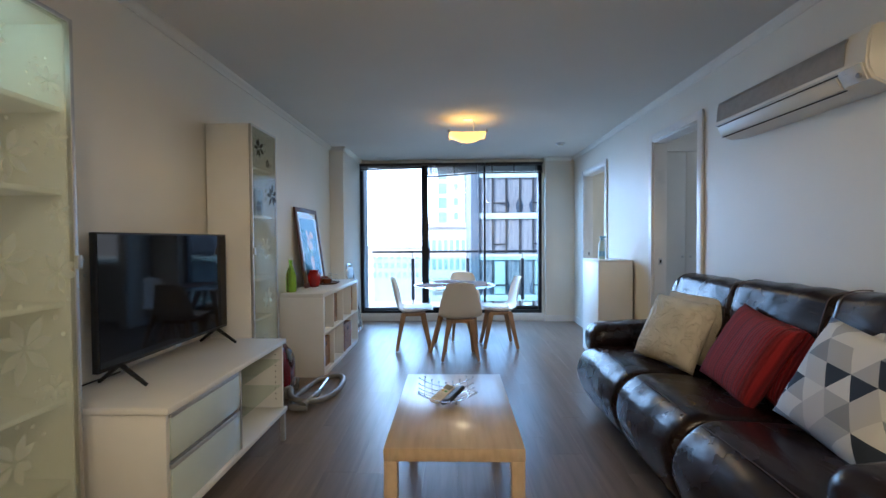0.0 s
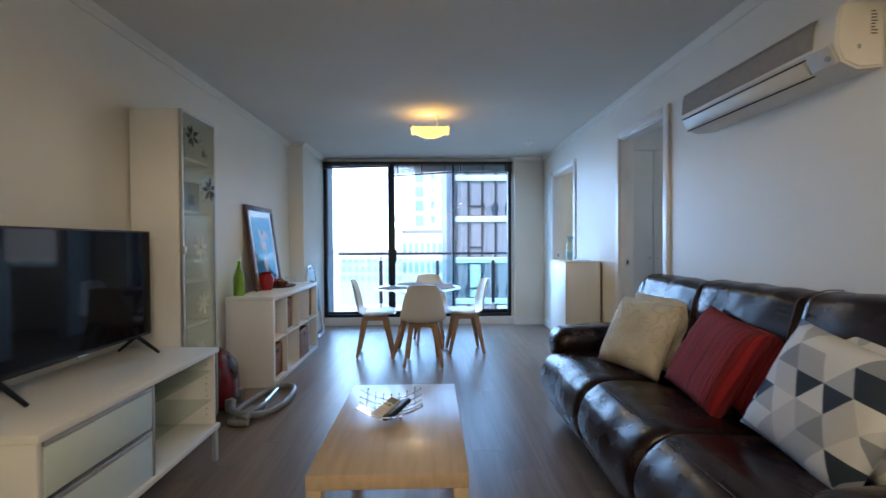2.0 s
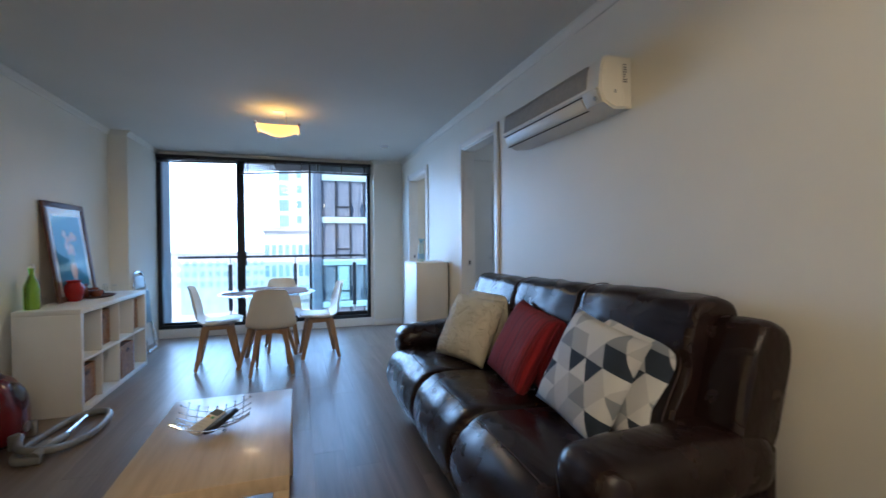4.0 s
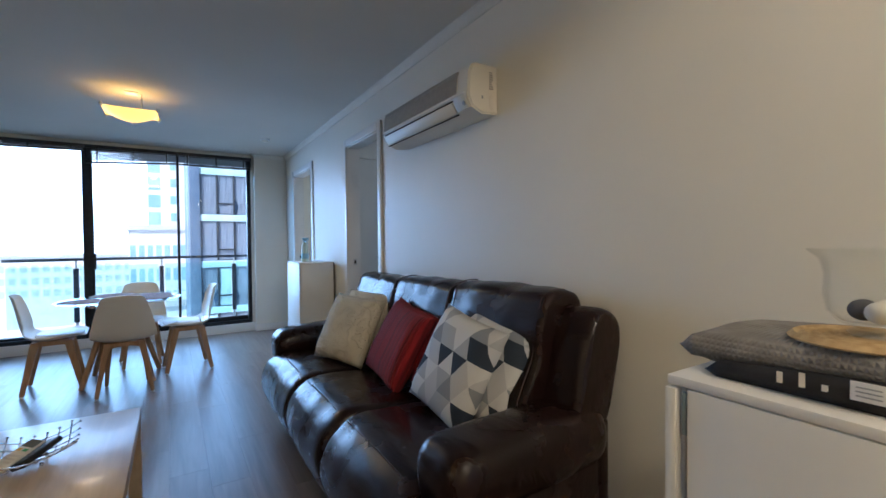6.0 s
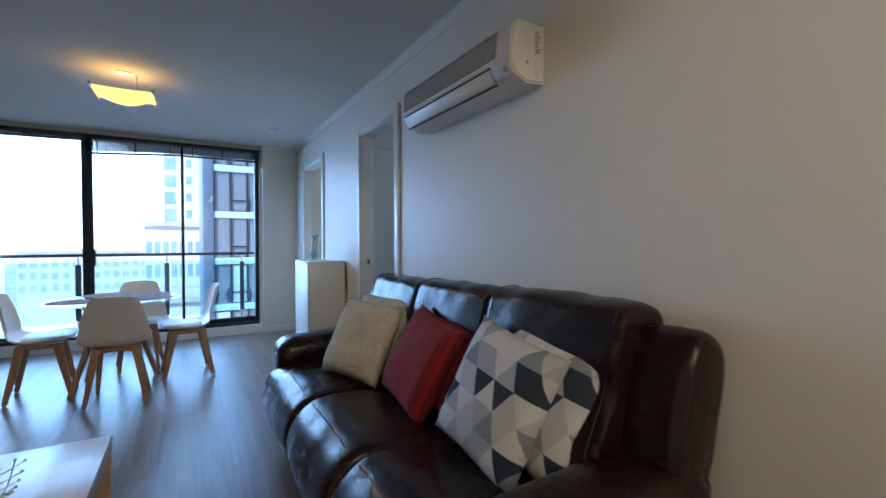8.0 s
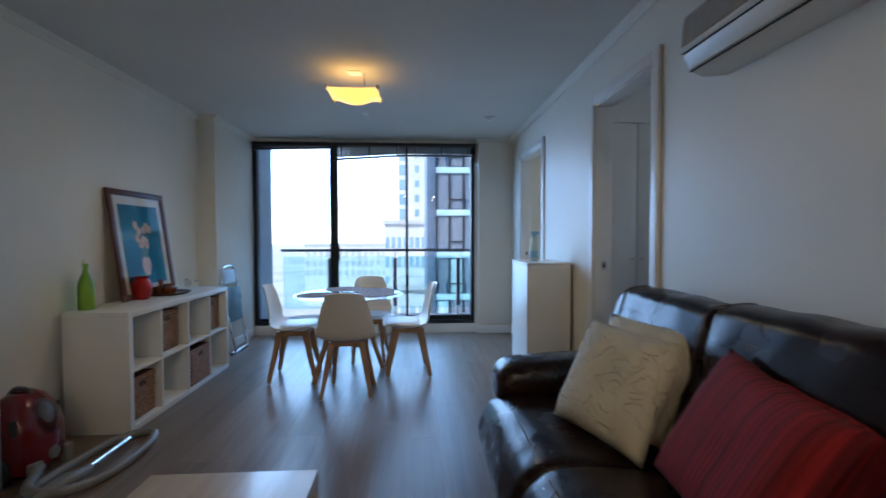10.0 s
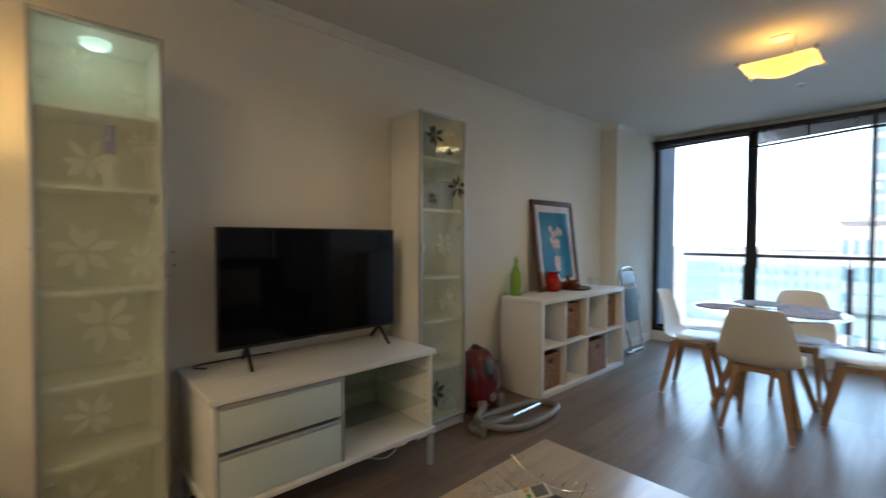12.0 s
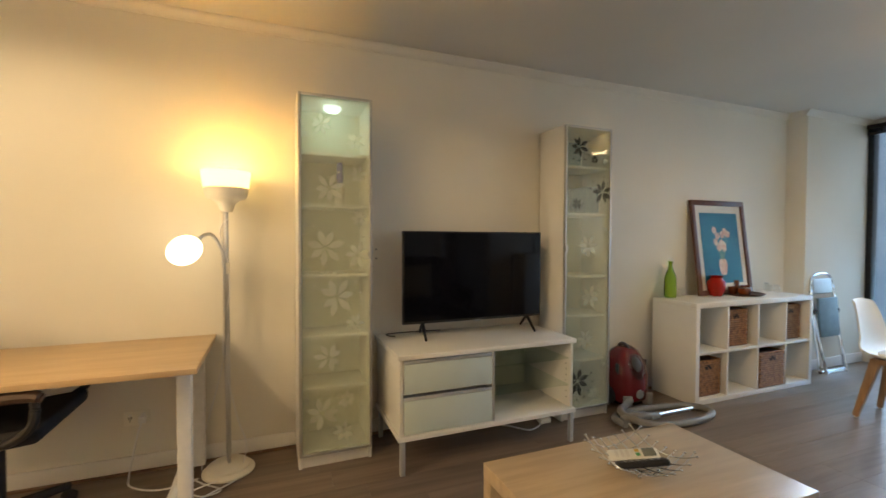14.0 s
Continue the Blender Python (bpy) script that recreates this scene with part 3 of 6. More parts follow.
cornice("trim_cornice_west", (XL, Y0, 0), (XL, 5.95, 0), (1, 0, 0))
cornice("trim_cornice_west_pier_face", (XL, 5.95, 0), (WL, 5.95, 0), (0, -1, 0))
cornice("trim_cornice_west_pier", (WL, 5.909, 0), (WL, YW, 0), (1, 0, 0))
cornice("trim_cornice_east", (XR, Y0, 0), (XR, 6.87, 0), (-1, 0, 0))
cornice("trim_cornice_east_pier_face", (1.23, 6.87, 0), (XR - 0.041, 6.87, 0), (0, -1, 0))
cornice("trim_cornice_east_pier", (1.23, 6.829, 0), (1.23, YW, 0), (-1, 0, 0))


# skirting: white board with a brown timber bead at the floor
def skirting(name, x0, x1, y0, y1, bead):
    structure("baseboard_" + name, box(x0, x1, y0, y1, 0.016 if bead else 0.0, 0.095, 0.003), M_TRIM, "white painted skirting board", "baseboard")


for nm, ya, yb in (("west", Y0, 5.95),):
    skirting(nm, XL, XL + 0.013, ya, yb, True)
    structure("trim_bead_" + nm, box(XL, XL + 0.022, ya, yb, 0, 0.016, 0.004), M_BEAD, "brown timber bead along the floor", "trim")
skirting("west_pier_face", XL + 0.013, WL + 0.013, 5.937, 5.95, False)
skirting("west_pier", WL, WL + 0.013, 5.95, YW - 0.03, False)
skirting("east_pier_face", 1.217, XR, 6.857, 6.87, False)
skirting("east_pier", 1.217, 1.23, 6.87, YW - 0.03, False)
skirting("east_a", XR - 0.013, XR, Y0, D1[0] - 0.066, False)
skirting("east_b", XR - 0.013, XR, D1[1] + 0.066, D2[0] - 0.066, False)
skirting("east_c", XR - 0.013, XR, D2[1] + 0.066, 6.857, False)


def doorway(name, ya, yb):
    """Architraves, jamb linings and a strike plate round an opening in the east wall."""
    d = tagged(thing(name, "white painted door frame, the doorway standing open", "doorway", at=(0, 0, 0)), kind="structure")
    w = 0.065
    for nm, bmx in (("architrave", box(XR - 0.019, XR - 0.0005, ya - w, ya, 0, DH + w, 0.005)),
                    ("architrave", box(XR - 0.019, XR - 0.0005, yb, yb + w, 0, DH + w, 0.005)),
                    ("architrave", box(XR - 0.019, XR - 0.0005, ya, yb, DH, DH + w, 0.005)),
                    ("jamb", box(XR - 0.006, XR + 0.112, ya - 0.0005, ya + 0.012, 0, DH, 0.002)),
                    ("jamb", box(XR - 0.006, XR + 0.112, yb - 0.012, yb + 0.0005, 0, DH, 0.002)),
                    ("jamb", box(XR - 0.006, XR + 0.112, ya + 0.012, yb - 0.012, DH - 0.012, DH, 0.002))):
        part(nm, bmx, M_TRIM, d)
    bm = box(XR + 0.040, XR + 0.075, yb - 0.0145, yb - 0.0115, 1.012, 1.072, 0.001)
    part("strike_plate", bm, M_STEEL, d, "small square metal strike plate")
    part("latch_hole", box(XR + 0.050, XR + 0.066, yb - 0.0155, yb - 0.0140, 1.027, 1.057), M_GAP, d, "dark slot")


doorway("door_1", *D1)
doorway("door_2", *D2)
wardrobe()


# ---- the balcony window ----
def window():
    w = tagged(thing("window_1", "full-height black aluminium sliding balcony window with clear panes", "window", at=(0, 0, 0)), kind="structure")
    y0, y1 = YW - 0.005, YW + 0.085
    for nm, b in (("frame_head", (WL, WR, y0, y1, WT - 0.055, WT)), ("frame_sill", (WL, WR, y0, y1, WB, WB + 0.045)),
                  ("frame_jamb", (WL, WL + 0.05, y0, y1, WB + 0.045, WT - 0.055)), ("frame_jamb", (WR - 0.048, WR, y0, y1, WB + 0.045, WT - 0.055)),
                  ("meeting_stile", (-0.650, -0.552, y0 + 0.005, y0 + 0.045, WB + 0.045, WT - 0.055)),
                  ("meeting_stile", (-0.635, -0.575, y0 + 0.05, y0 + 0.085, WB + 0.045, WT - 0.055)),
                  ("mullion", (0.303, 0.335, y0 + 0.005, y0 + 0.075, WB + 0.045, WT - 0.055)),
                  ("bottom_rail", (-0.552, 0.303, y0 + 0.01, y0 + 0.04, WB + 0.045, WB + 0.085)),
                  ("bottom_rail", (WL + 0.05, -0.65, y0 + 0.05, y0 + 0.08, WB + 0.045, WB + 0.075)),
                  ("bottom_rail", (0.335, WR - 0.048, y0 + 0.05, y0 + 0.08, WB + 0.045, WB + 0.10))):
        part(nm, box(*b, 0.003), M_BLACKALU, w)
    for a, b, y in ((WL + 0.05, -0.635, y0 + 0.066), (-0.552, 0.303, y0 + 0.026), (0.335, WR - 0.048, y0 + 0.066)):
        p = part("pane", box(a, b, y - 0.003, y + 0.003, WB + 0.08, WT - 0.055), M_GLASS, w, "clear glass pane")
        p.visible_shadow = False
    pts = spline([(-0.545, y0 + 0.004, 1.12), (-0.535, y0 - 0.035, 1.105), (-0.532, y0 - 0.04, 1.03), (-0.535, y0 - 0.035, 0.955), (-0.545, y0 + 0.004, 0.94)], 6)
    part("pull_handle", tube(pts, 0.011, 8), M_BLACKALU, w, "black D-shaped pull handle")
    part("brush_seal", box(-0.552, -0.545, y0 + 0.004, y0 + 0.012, WB + 0.05, 1.62), M_GAP, w)


window()


def blind(x0, x1, stack_l, stack_r, slats):
    """A raised venetian blind; stack_l and stack_r are the heights of the bottom rail at each end."""
    b = thing("venetian_blind", "raised dark venetian blind gathered at the window head", "blind", "venetian blinds over the window", at=(0, 0, 0))
    y = YW - 0.035
    part("headrail", box(x0, x1, y - 0.024, y + 0.024, WT - 0.042, WT - 0.002, 0.003), M_BLIND, b)
    tl, tr = WT - 0.052, WT - 0.052
    for i in range(slats):
        f = (i + 0.5) / (slats + 0.7)
        za, zb = tl + (stack_l + 0.018 - tl) * f, tr + (stack_r + 0.018 - tr) * f
        bm = bmesh.new()
        vs = []
        for xx, zz in ((x0 + 0.006, za), (x1 - 0.006, zb)):
            for yy, up in ((-0.024, -0.002), (0.0, 0.0015), (0.024, -0.002)):
                vs.append(bm.verts.new((xx, y + yy, zz + up)))
        for k in range(2):
            bm.faces.new((vs[k], vs[k + 1], vs[k + 4], vs[k + 3]))
        bmesh.ops.solidify(bm, geom=bm.faces[:], thickness=0.0016)
        part("slat", bm, M_BLIND, b)
    bm = box(x0 + 0.006, x1 - 0.006, y - 0.025, y + 0.025, -0.009, 0.009, 0.004)
    for v in bm.verts:
        f = (v.co.x - x0) / (x1 - x0)
        v.co.z += stack_l + (stack_r - stack_l) * f
    part("bottom_rail", bm, M_BLIND, b)
    for f in (0.12, 0.5, 0.88):
        xx = x0 + (x1 - x0) * f
        part("ladder_tape", box(xx - 0.007, xx + 0.007, y - 0.027, y - 0.0255, stack_l + (stack_r - stack_l) * f, WT - 0.04), M_BLIND, b)
    return b


for args in ((WL + 0.01, -0.615, 2.325, 2.350, 7), (-0.605, 0.315, 2.205, 2.265, 13), (0.325, WR + 0.01, 2.262, 2.262, 12)):
    b = blind(*args)
    if args[0] > 0:
        for xx in (0.415, 0.445):
            part("cord", rod((xx, YW - 0.064, 1.02), (xx, YW - 0.064, 2.38), 0.0016, n=6), M_CORD, b, "thin white pull cord")
    elif args[0] > -1:
        part("cord", rod((0.21, YW - 0.064, 1.9), (0.21, YW - 0.064, 2.38), 0.0016, n=6), M_CORD, b, "thin white pull cord")


# ---- balcony ----
structure("balcony_slab", box(-3.2, 3.9, 7.17, 8.42, -0.25, -0.012), M_CONC, "concrete balcony slab outside the window", "balcony")
structure("wall_balcony_fin", box(-1.98, -1.66, 7.16, 7.85, -0.012, 2.9, 0.004), M_FIN, "blue-grey rendered fin wall beside the balcony", "wall")


def balustrade():
    b = thing("balustrade", "glass balcony balustrade with dark posts and handrail", "railing", at=(0, 0, 0))
    y = 8.25
    part("handrail", box(-1.66, 3.5, y - 0.035, y + 0.035, 1.005, 1.045, 0.006), M_RAIL, b, "dark blue-grey flat handrail")
    for x in (-0.91, 0.10, 1.10, 2.1, 3.1):
        p = part("post", box(x - 0.030, x + 0.030, y - 0.03, y + 0.03, 0.14, 0.90, 0.006), M_RAIL, b, "dark square post")
        part("spigot", rod((x, y, 0.90), (x, y, 1.005), 0.011), M_STEEL, p, "bright steel pin")
        part("foot", rod((x, y, 0.0), (x, y, 0.14), 0.018), M_STEEL, p, "bright steel foot")
        part("base_plate", box(x - 0.05, x + 0.05, y - 0.05, y + 0.05, -0.012, 0.004, 0.003), M_STEEL, p)
    for a, c in ((-1.64, -0.95), (-0.87, 0.06), (0.14, 1.06), (1.14, 2.06), (2.14, 3.06)):
        p = part("glass_panel", box(a, c, y + 0.034, y + 0.042, 0.10, 0.93), M_BALGLASS, b, "clear glass infill panel")
        p.visible_shadow = False


balustrade()

# ---- along the west wall ----
def leaf_spray(bm, y, z, r, seed, x, petals=7):
    """A flat palmate leaf of pointed petals in the yz plane."""
    rnd = random.Random(seed)
    a0 = rnd.random() * 6
    for i in range(petals):
        a = a0 + i * 2 * math.pi / petals + rnd.uniform(-0.15, 0.15)
        ln, wd = r * rnd.uniform(0.75, 1.0), r * 0.17
        u, v = Vector((0, math.cos(a), math.sin(a))), Vector((0, -math.sin(a), math.cos(a)))
        c = Vector((x, y, z))
        pts = [(0.08, 0), (0.35, 0.7), (0.6, 1.0), (0.82, 0.55), (1, 0), (0.82, -0.55), (0.6, -1.0), (0.35, -0.7)]
        bm.faces.new([bm.verts.new(c + u * (p * ln) + v * (q * wd)) for p, q in pts])
    for i in range(6):
        a = a0 + 1 + i * 0.5
        c = Vector((x, y + math.cos(a) * r * 1.15, z + math.sin(a) * r * 1.15))
        bm.faces.new([bm.verts.new(c + Vector((0, math.cos(k), math.sin(k))) * r * 0.07) for k in (j * math.pi / 4 for j in range(8))])


def glass_cabinet(y0, y1, shelves, hinge_left, leaves, label):
    """A tall narrow white bookcase with an aluminium-framed glass door that faces +x."""
    xb, xf = -1.768, -1.490
    c = thing("display_cabinet", label, "cabinet", "tall glass-door cabinets", at=(0, 0, 0))
    for a in (y0, y1 - 0.018):
        part("side_panel", box(xb, xf, a, a + 0.018, 0, 2.02, 0.0015), M_WHITE, c)
    part("top_panel", box(xb, xf, y0 + 0.018, y1 - 0.018, 2.0, 2.018, 0.0015), M_WHITE, c)
    part("back_panel", box(xb, xb + 0.006, y0 + 0.018, y1 - 0.018, 0.07, 2.0), M_CABIN, c)
    part("plinth", box(xf - 0.03, xf - 0.012, y0 + 0.018, y1 - 0.018, 0, 0.068, 0.0015), M_WHITE, c)
    part("bottom_panel", box(xb + 0.006, xf, y0 + 0.018, y1 - 0.018, 0.07, 0.09, 0.0015), M_WHITE, c)
    for z in shelves:
        part("shelf", box(xb + 0.006, xf - 0.015, y0 + 0.019, y1 - 0.019, z - 0.018, z, 0.0015), M_WHITE, c)
    d = part("door", box(xf + 0.002, xf + 0.018, y0 + 0.016, y1 - 0.016, 0.085, 2.005), M_DOORGLASS, c, "pale green glass door etched with leaves")
    d.visible_shadow = False
    for a, b, lo, hi in ((y0 + 0.002, y0 + 0.016, 0.07, 2.02), (y1 - 0.016, y1 - 0.002, 0.07, 2.02), (y0 + 0.016, y1 - 0.016, 0.07, 0.085), (y0 + 0.016, y1 - 0.016, 2.005, 2.02)):
        part("door_frame", box(xf + 0.001, xf + 0.021, a, b, lo, hi, 0.002), M_ALU, d, "slim aluminium door edge")
    bw, bd = bmesh.new(), bmesh.new()
    for i, (fy, z, r, dark) in enumerate(leaves):
        leaf_spray(bd if dark else bw, y0 + (y1 - y0) * fy, z, r, i + int(y0 * 10), xf + 0.0195)
    for bm, m in ((bw, M_ETCH), (bd, M_ETCHDARK)):
        if len(bm.verts):
            e = part("etched_leaves", bm, m, d, "leaf pattern etched on the glass")
            e.visible_shadow = False
        else:
            bm.free()
    yh = y0 + 0.04 if hinge_left else y1 - 0.04
    for z in (0.36, 1.32, 1.80):
        bm = box(xf - 0.012, xf + 0.0015, yh - 0.018, yh + 0.018, z - 0.010, z + 0.010, 0.003)
        bm_box(bm, xf - 0.02, xf - 0.006, yh - 0.006, yh + 0.006, z - 0.024, z + 0.024, 0.002)
        part("hinge", bm, M_STEEL, c, "metal cup hinge")
    yk = y1 - 0.009 if hinge_left else y0 + 0.009
    part("handle", box(xf + 0.021, xf + 0.034, yk - 0.010, yk + 0.010, 1.165, 1.21, 0.002), M_ALU, d, "small square metal door pull")
    return c


C1L = [(0.3, 1.86, 0.07, 0), (0.75, 1.78, 0.06, 0), (0.4, 1.52, 0.09, 0), (0.8, 1.60, 0.06, 0), (0.82, 1.36, 0.05, 0), (0.35, 1.20, 0.115, 0), (0.8, 1.16, 0.09, 0),
       (0.5, 0.93, 0.115, 0), (0.75, 0.78, 0.06, 0), (0.4, 0.60, 0.09, 0), (0.3, 0.30, 0.105, 0), (0.65, 0.36, 0.06, 0), (0.6, 0.18, 0.07, 0)]
C2L = [(0.28, 1.88, 0.085, 1), (0.62, 1.80, 0.04, 1), (0.80, 1.58, 0.095, 1), (0.25, 1.49, 0.05, 1), (0.3, 0.27, 0.11, 1), (0.65, 0.17, 0.06, 0), (0.5, 1.2, 0.09, 0), (0.55, 0.85, 0.09, 0),
       (0.45, 0.56, 0.08, 0)]
glass_cabinet(1.389, 1.785, (1.718, 1.437, 1.052, 0.717, 0.431), True, C1L, "tall narrow white cabinet with pale green etched glass door")
glass_cabinet(3.094, 3.490, (1.756, 1.431, 0.998, 0.721, 0.411), False, C2L, "tall narrow white cabinet with leaf-patterned glass door beside the television")
single("cabinet_light", lathe([(0, 1.968), (0.03, 1.970), (0.048, 1.98), (0.05, 1.9995), (0, 1.9995)], 24, centre=(-1.62, 1.585, 0)), M_PUCK, "small round lit light under the cabinet top", "light")
point_lamp("cabinet_puck", (-1.62, 1.585, 1.955), 0.25, (0.8, 1.0, 0.92), 0.03)


def lint_roller():
    r = thing("lint_roller", "lint roller with a blue handle standing on a cabinet shelf", "roller", at=(-1.60, 1.625, 1.437))
    part("roll", rod((0, 0, 0.001), (0, 0, 0.115), 0.026, n=20), M_PAPER, r, "pale paper roll")
    part("grip", lathe([(0.010, 0.115), (0.018, 0.13), (0.020, 0.17), (0.015, 0.19), (0.018, 0.22), (0.014, 0.245), (0, 0.25)], 14), M_INKBLUE, r, "blue plastic handle")


lint_roller()
single("storage_box", box(-1.75, -1.56, 3.13, 3.30, 1.757, 1.925, 0.006), M_TEALBOX, "dark teal card box on the top cabinet shelf", "box")
single("storage_box", box(-1.75, -1.56, 3.34, 3.46, 1.432, 1.625, 0.006), M_TEALBOX, "dark teal card box on an upper cabinet shelf", "box")


def tv_bench():
    y0, y1, xf = 1.868, 3.000, -1.222
    t = thing("tv_bench", "white low television bench with frosted glass drawers on grey metal legs", "cabinet", at=(0, 0, 0))
    part("top", box(-1.765, xf, y0, y1, 0.612, 0.638, 0.002), M_WHITE, t)
    for a in (y0 + 0.012, y1 - 0.030):
        part("side_panel", box(-1.765, xf - 0.018, a, a + 0.018, 0.208, 0.6115, 0.0015), M_WHITE, t)
    part("bottom_panel", box(-1.765, xf, y0, y1, 0.182, 0.2075, 0.002), M_WHITE, t)
    part("divider", box(-1.760, xf - 0.022, 2.425, 2.443, 0.208, 0.6115, 0.0015), M_WHITE, t)
    part("back_panel", box(-1.765, -1.758, y0 + 0.031, y1 - 0.031, 0.208, 0.6115), M_CABIN, t)
    for z0, z1 in ((0.212, 0.390), (0.426, 0.586)):
        d = part("drawer", box(-1.74, xf - 0.020, y0 + 0.034, 2.422, z0, z1), M_WHITE, t)
        part("drawer_front", box(xf - 0.019, xf - 0.011, y0 + 0.033, 2.424, z0, z1, 0.002), M_FROST, d, "pale green frosted glass drawer front")
        part("grip_rail", box(xf - 0.022, xf - 0.010, y0 + 0.033, 2.424, z1 + 0.001, z1 + 0.020, 0.003), M_GREYMETAL, d, "grey metal grip rail")
    part("drawer_edge", box(xf - 0.020, xf - 0.008, 2.426, 2.437, 0.209, 0.610, 0.002), M_ALU, t, "upright metal strip")
    for z in (0.515, 0.351):
        g = part("glass_shelf", box(-1.755, xf - 0.03, 2.444, y1 - 0.031, z - 0.005, z), M_SHELFGLASS, t, "clear glass shelf")
        g.visible_shadow = False
    for i in range(9):
        for xx in (xf - 0.06,):
            part("shelf_pin_hole", box(xx - 0.003, xx + 0.003, y1 - 0.0305, y1 - 0.0295, 0.26 + i * 0.035, 0.266 + i * 0.035), M_GAP, t)
    for x in (-1.735, xf - 0.030):
        for y in (y0 + 0.012, y1 - 0.040):
            part("leg", box(x, x + 0.026, y, y + 0.026, 0, 0.1815, 0.002), M_GREYMETAL, t, "square grey metal leg")


tv_bench()


def television():
    t = thing("television", "flat black television standing on the white bench, switched off", "television", at=(0, 0, 0))
    y0, y1, z0, z1 = 1.998, 2.985, 0.722, 1.296
    bm = box(-1.618, -1.590, y0, y1, z0, z1, 0.004)
    bm_box(bm, -1.655, -1.618, y0 + 0.12, y1 - 0.12, z0 + 0.02, z0 + 0.33, 0.012)
    part("casing", bm, M_TVBLACK, t)
    part("screen", box(-1.5895, -1.5885, y0 + 0.008, y1 - 0.008, z0 + 0.016, z1 - 0.008), M_SCREEN, t, "glossy black screen")
    part("logo_bar", box(-1.592, -1.586, 2.475, 2.525, z0 - 0.008, z0 + 0.004, 0.001), M_GREYMETAL, t)
    for yc in (y0 + 0.13, y1 - 0.10):
        f = part("foot", bm_rod(rod((-1.605, yc, z0 + 0.006), (-1.475, yc - 0.02, 0.645), 0.011, 0.008, 8), (-1.605, yc, z0 + 0.006), (-1.715, yc + 0.02, 0.645), 0.011, 0.008, 8), M_TVBLACK, t, "splayed black foot")


television()
single("power_cable", tube(spline([(-1.66, 1.97, 0.6415), (-1.70, 1.93, 0.6415), (-1.745, 1.95, 0.6415), (-1.755, 2.10, 0.6415), (-1.74, 2.3, 0.6415)], 6), 0.0035, 6), M_BLACKPLASTIC, "black power cable lying behind the television", "cable")
single("power_cable", tube(spline([(-1.70, 2.55, 0.006), (-1.55, 2.72, 0.006), (-1.45, 2.82, 0.006), (-1.52, 2.95, 0.006), (-1.68, 2.98, 0.006)], 8), 0.005, 6), M_CORD, "white cable lying on the floor under the bench", "cable")
single("power_adapter", box(-1.56, -1.50, 2.94, 3.02, 0, 0.035, 0.008), M_PLASTIC, "white plug adapter on the floor under the bench", "plug")


# ---- cube shelf ----
KX0, KX1, KY0, KY1, KH = -1.750, -1.350, 4.200, 5.613, 0.770
KDIV, KSH = (4.553, 4.909, 5.262), 0.385


def cube_shelf():
    k = thing("cube_shelf", "white eight-cube shelf unit standing along the wall, partly filled", "shelf", at=(0, 0, 0))
    for a in (KY0, KY1 - 0.038):
        part("side_panel", box(KX0, KX1, a, a + 0.038, 0, KH - 0.0385, 0.0015), M_WHITE, k)
    part("top_panel", box(KX0, KX1, KY0, KY1, KH - 0.038, KH, 0.0015), M_WHITE, k)
    part("bottom_panel", box(KX0, KX1, KY0 + 0.038, KY1 - 0.038, 0, 0.038, 0.0015), M_WHITE, k)
    part("middle_shelf", box(KX0, KX1 - 0.002, KY0 + 0.038, KY1 - 0.038, KSH - 0.009, KSH + 0.009, 0.001), M_WHITE, k)
    for y in KDIV:
        for a, b in ((0.0385, KSH - 0.0095), (KSH + 0.0095, KH - 0.0385)):
            part("divider", box(KX0, KX1 - 0.002, y - 0.008, y + 0.008, a, b, 0.001), M_WHITE, k)
    for x in (KX0 + 0.04, KX1 - 0.04):
        part("screw_cap", rod((x, KY0 - 0.001, KH - 0.02), (x, KY0 + 0.002, KH - 0.02), 0.006, n=10), M_PLASTIC, k)


cube_shelf()


def wicker_basket(x, y, z, w, d, h, label):
    """A woven box with rows of weave, uprights, a rolled rim and a dark hand hole; its front faces +x."""
    b = thing("wicker_basket", label, "basket", "wicker baskets in the cube shelf", at=(x, y, z))
    bm = bmesh.new()
    n = 15
    for i in range(n):
        zz = 0.008 + (h - 0.03) * (i + 0.5) / n
        s = 1 if i % 2 else -1
        for face in range(4):
            ln = w if face % 2 == 0 else d
            m = 12
            row = []
            for j in range(m + 1):
                u = -ln / 2 + ln * j / m
                o = 0.0035 * (s if j % 2 else -s)
                if face == 0:
                    row.append((d / 2 + o, u, zz))
                elif face == 1:
                    row.append((u, w / 2 + o, zz))
                elif face == 2:
                    row.append((-d / 2 + o, u, zz))
                else:
                    row.append((u, -w / 2 + o, zz))
            bm_tube(bm, row, (h - 0.03) / n * 0.56, 5)
    part("weave", bm, M_WICKER, b, "woven brown wicker", smooth=60)
    inner = box(-d / 2 + 0.004, d / 2 - 0.004, -w / 2 + 0.004, w / 2 - 0.004, 0.001, h - 0.012)
    part("lining", inner, M_DARKWOOD, b)
    rim = [(d / 2, -w / 2, h - 0.012), (d / 2, w / 2, h - 0.012), (-d / 2, w / 2, h - 0.012), (-d / 2, -w / 2, h - 0.012)]
    part("rim", tube(rim, 0.010, 8, True), M_WICKER, b, "rolled wicker rim")
    part("hand_hole", box(d / 2 + 0.004, d / 2 + 0.009, -0.035, 0.035, h - 0.075, h - 0.04, 0.002), M_GAP, b, "dark hand hole")
    return b


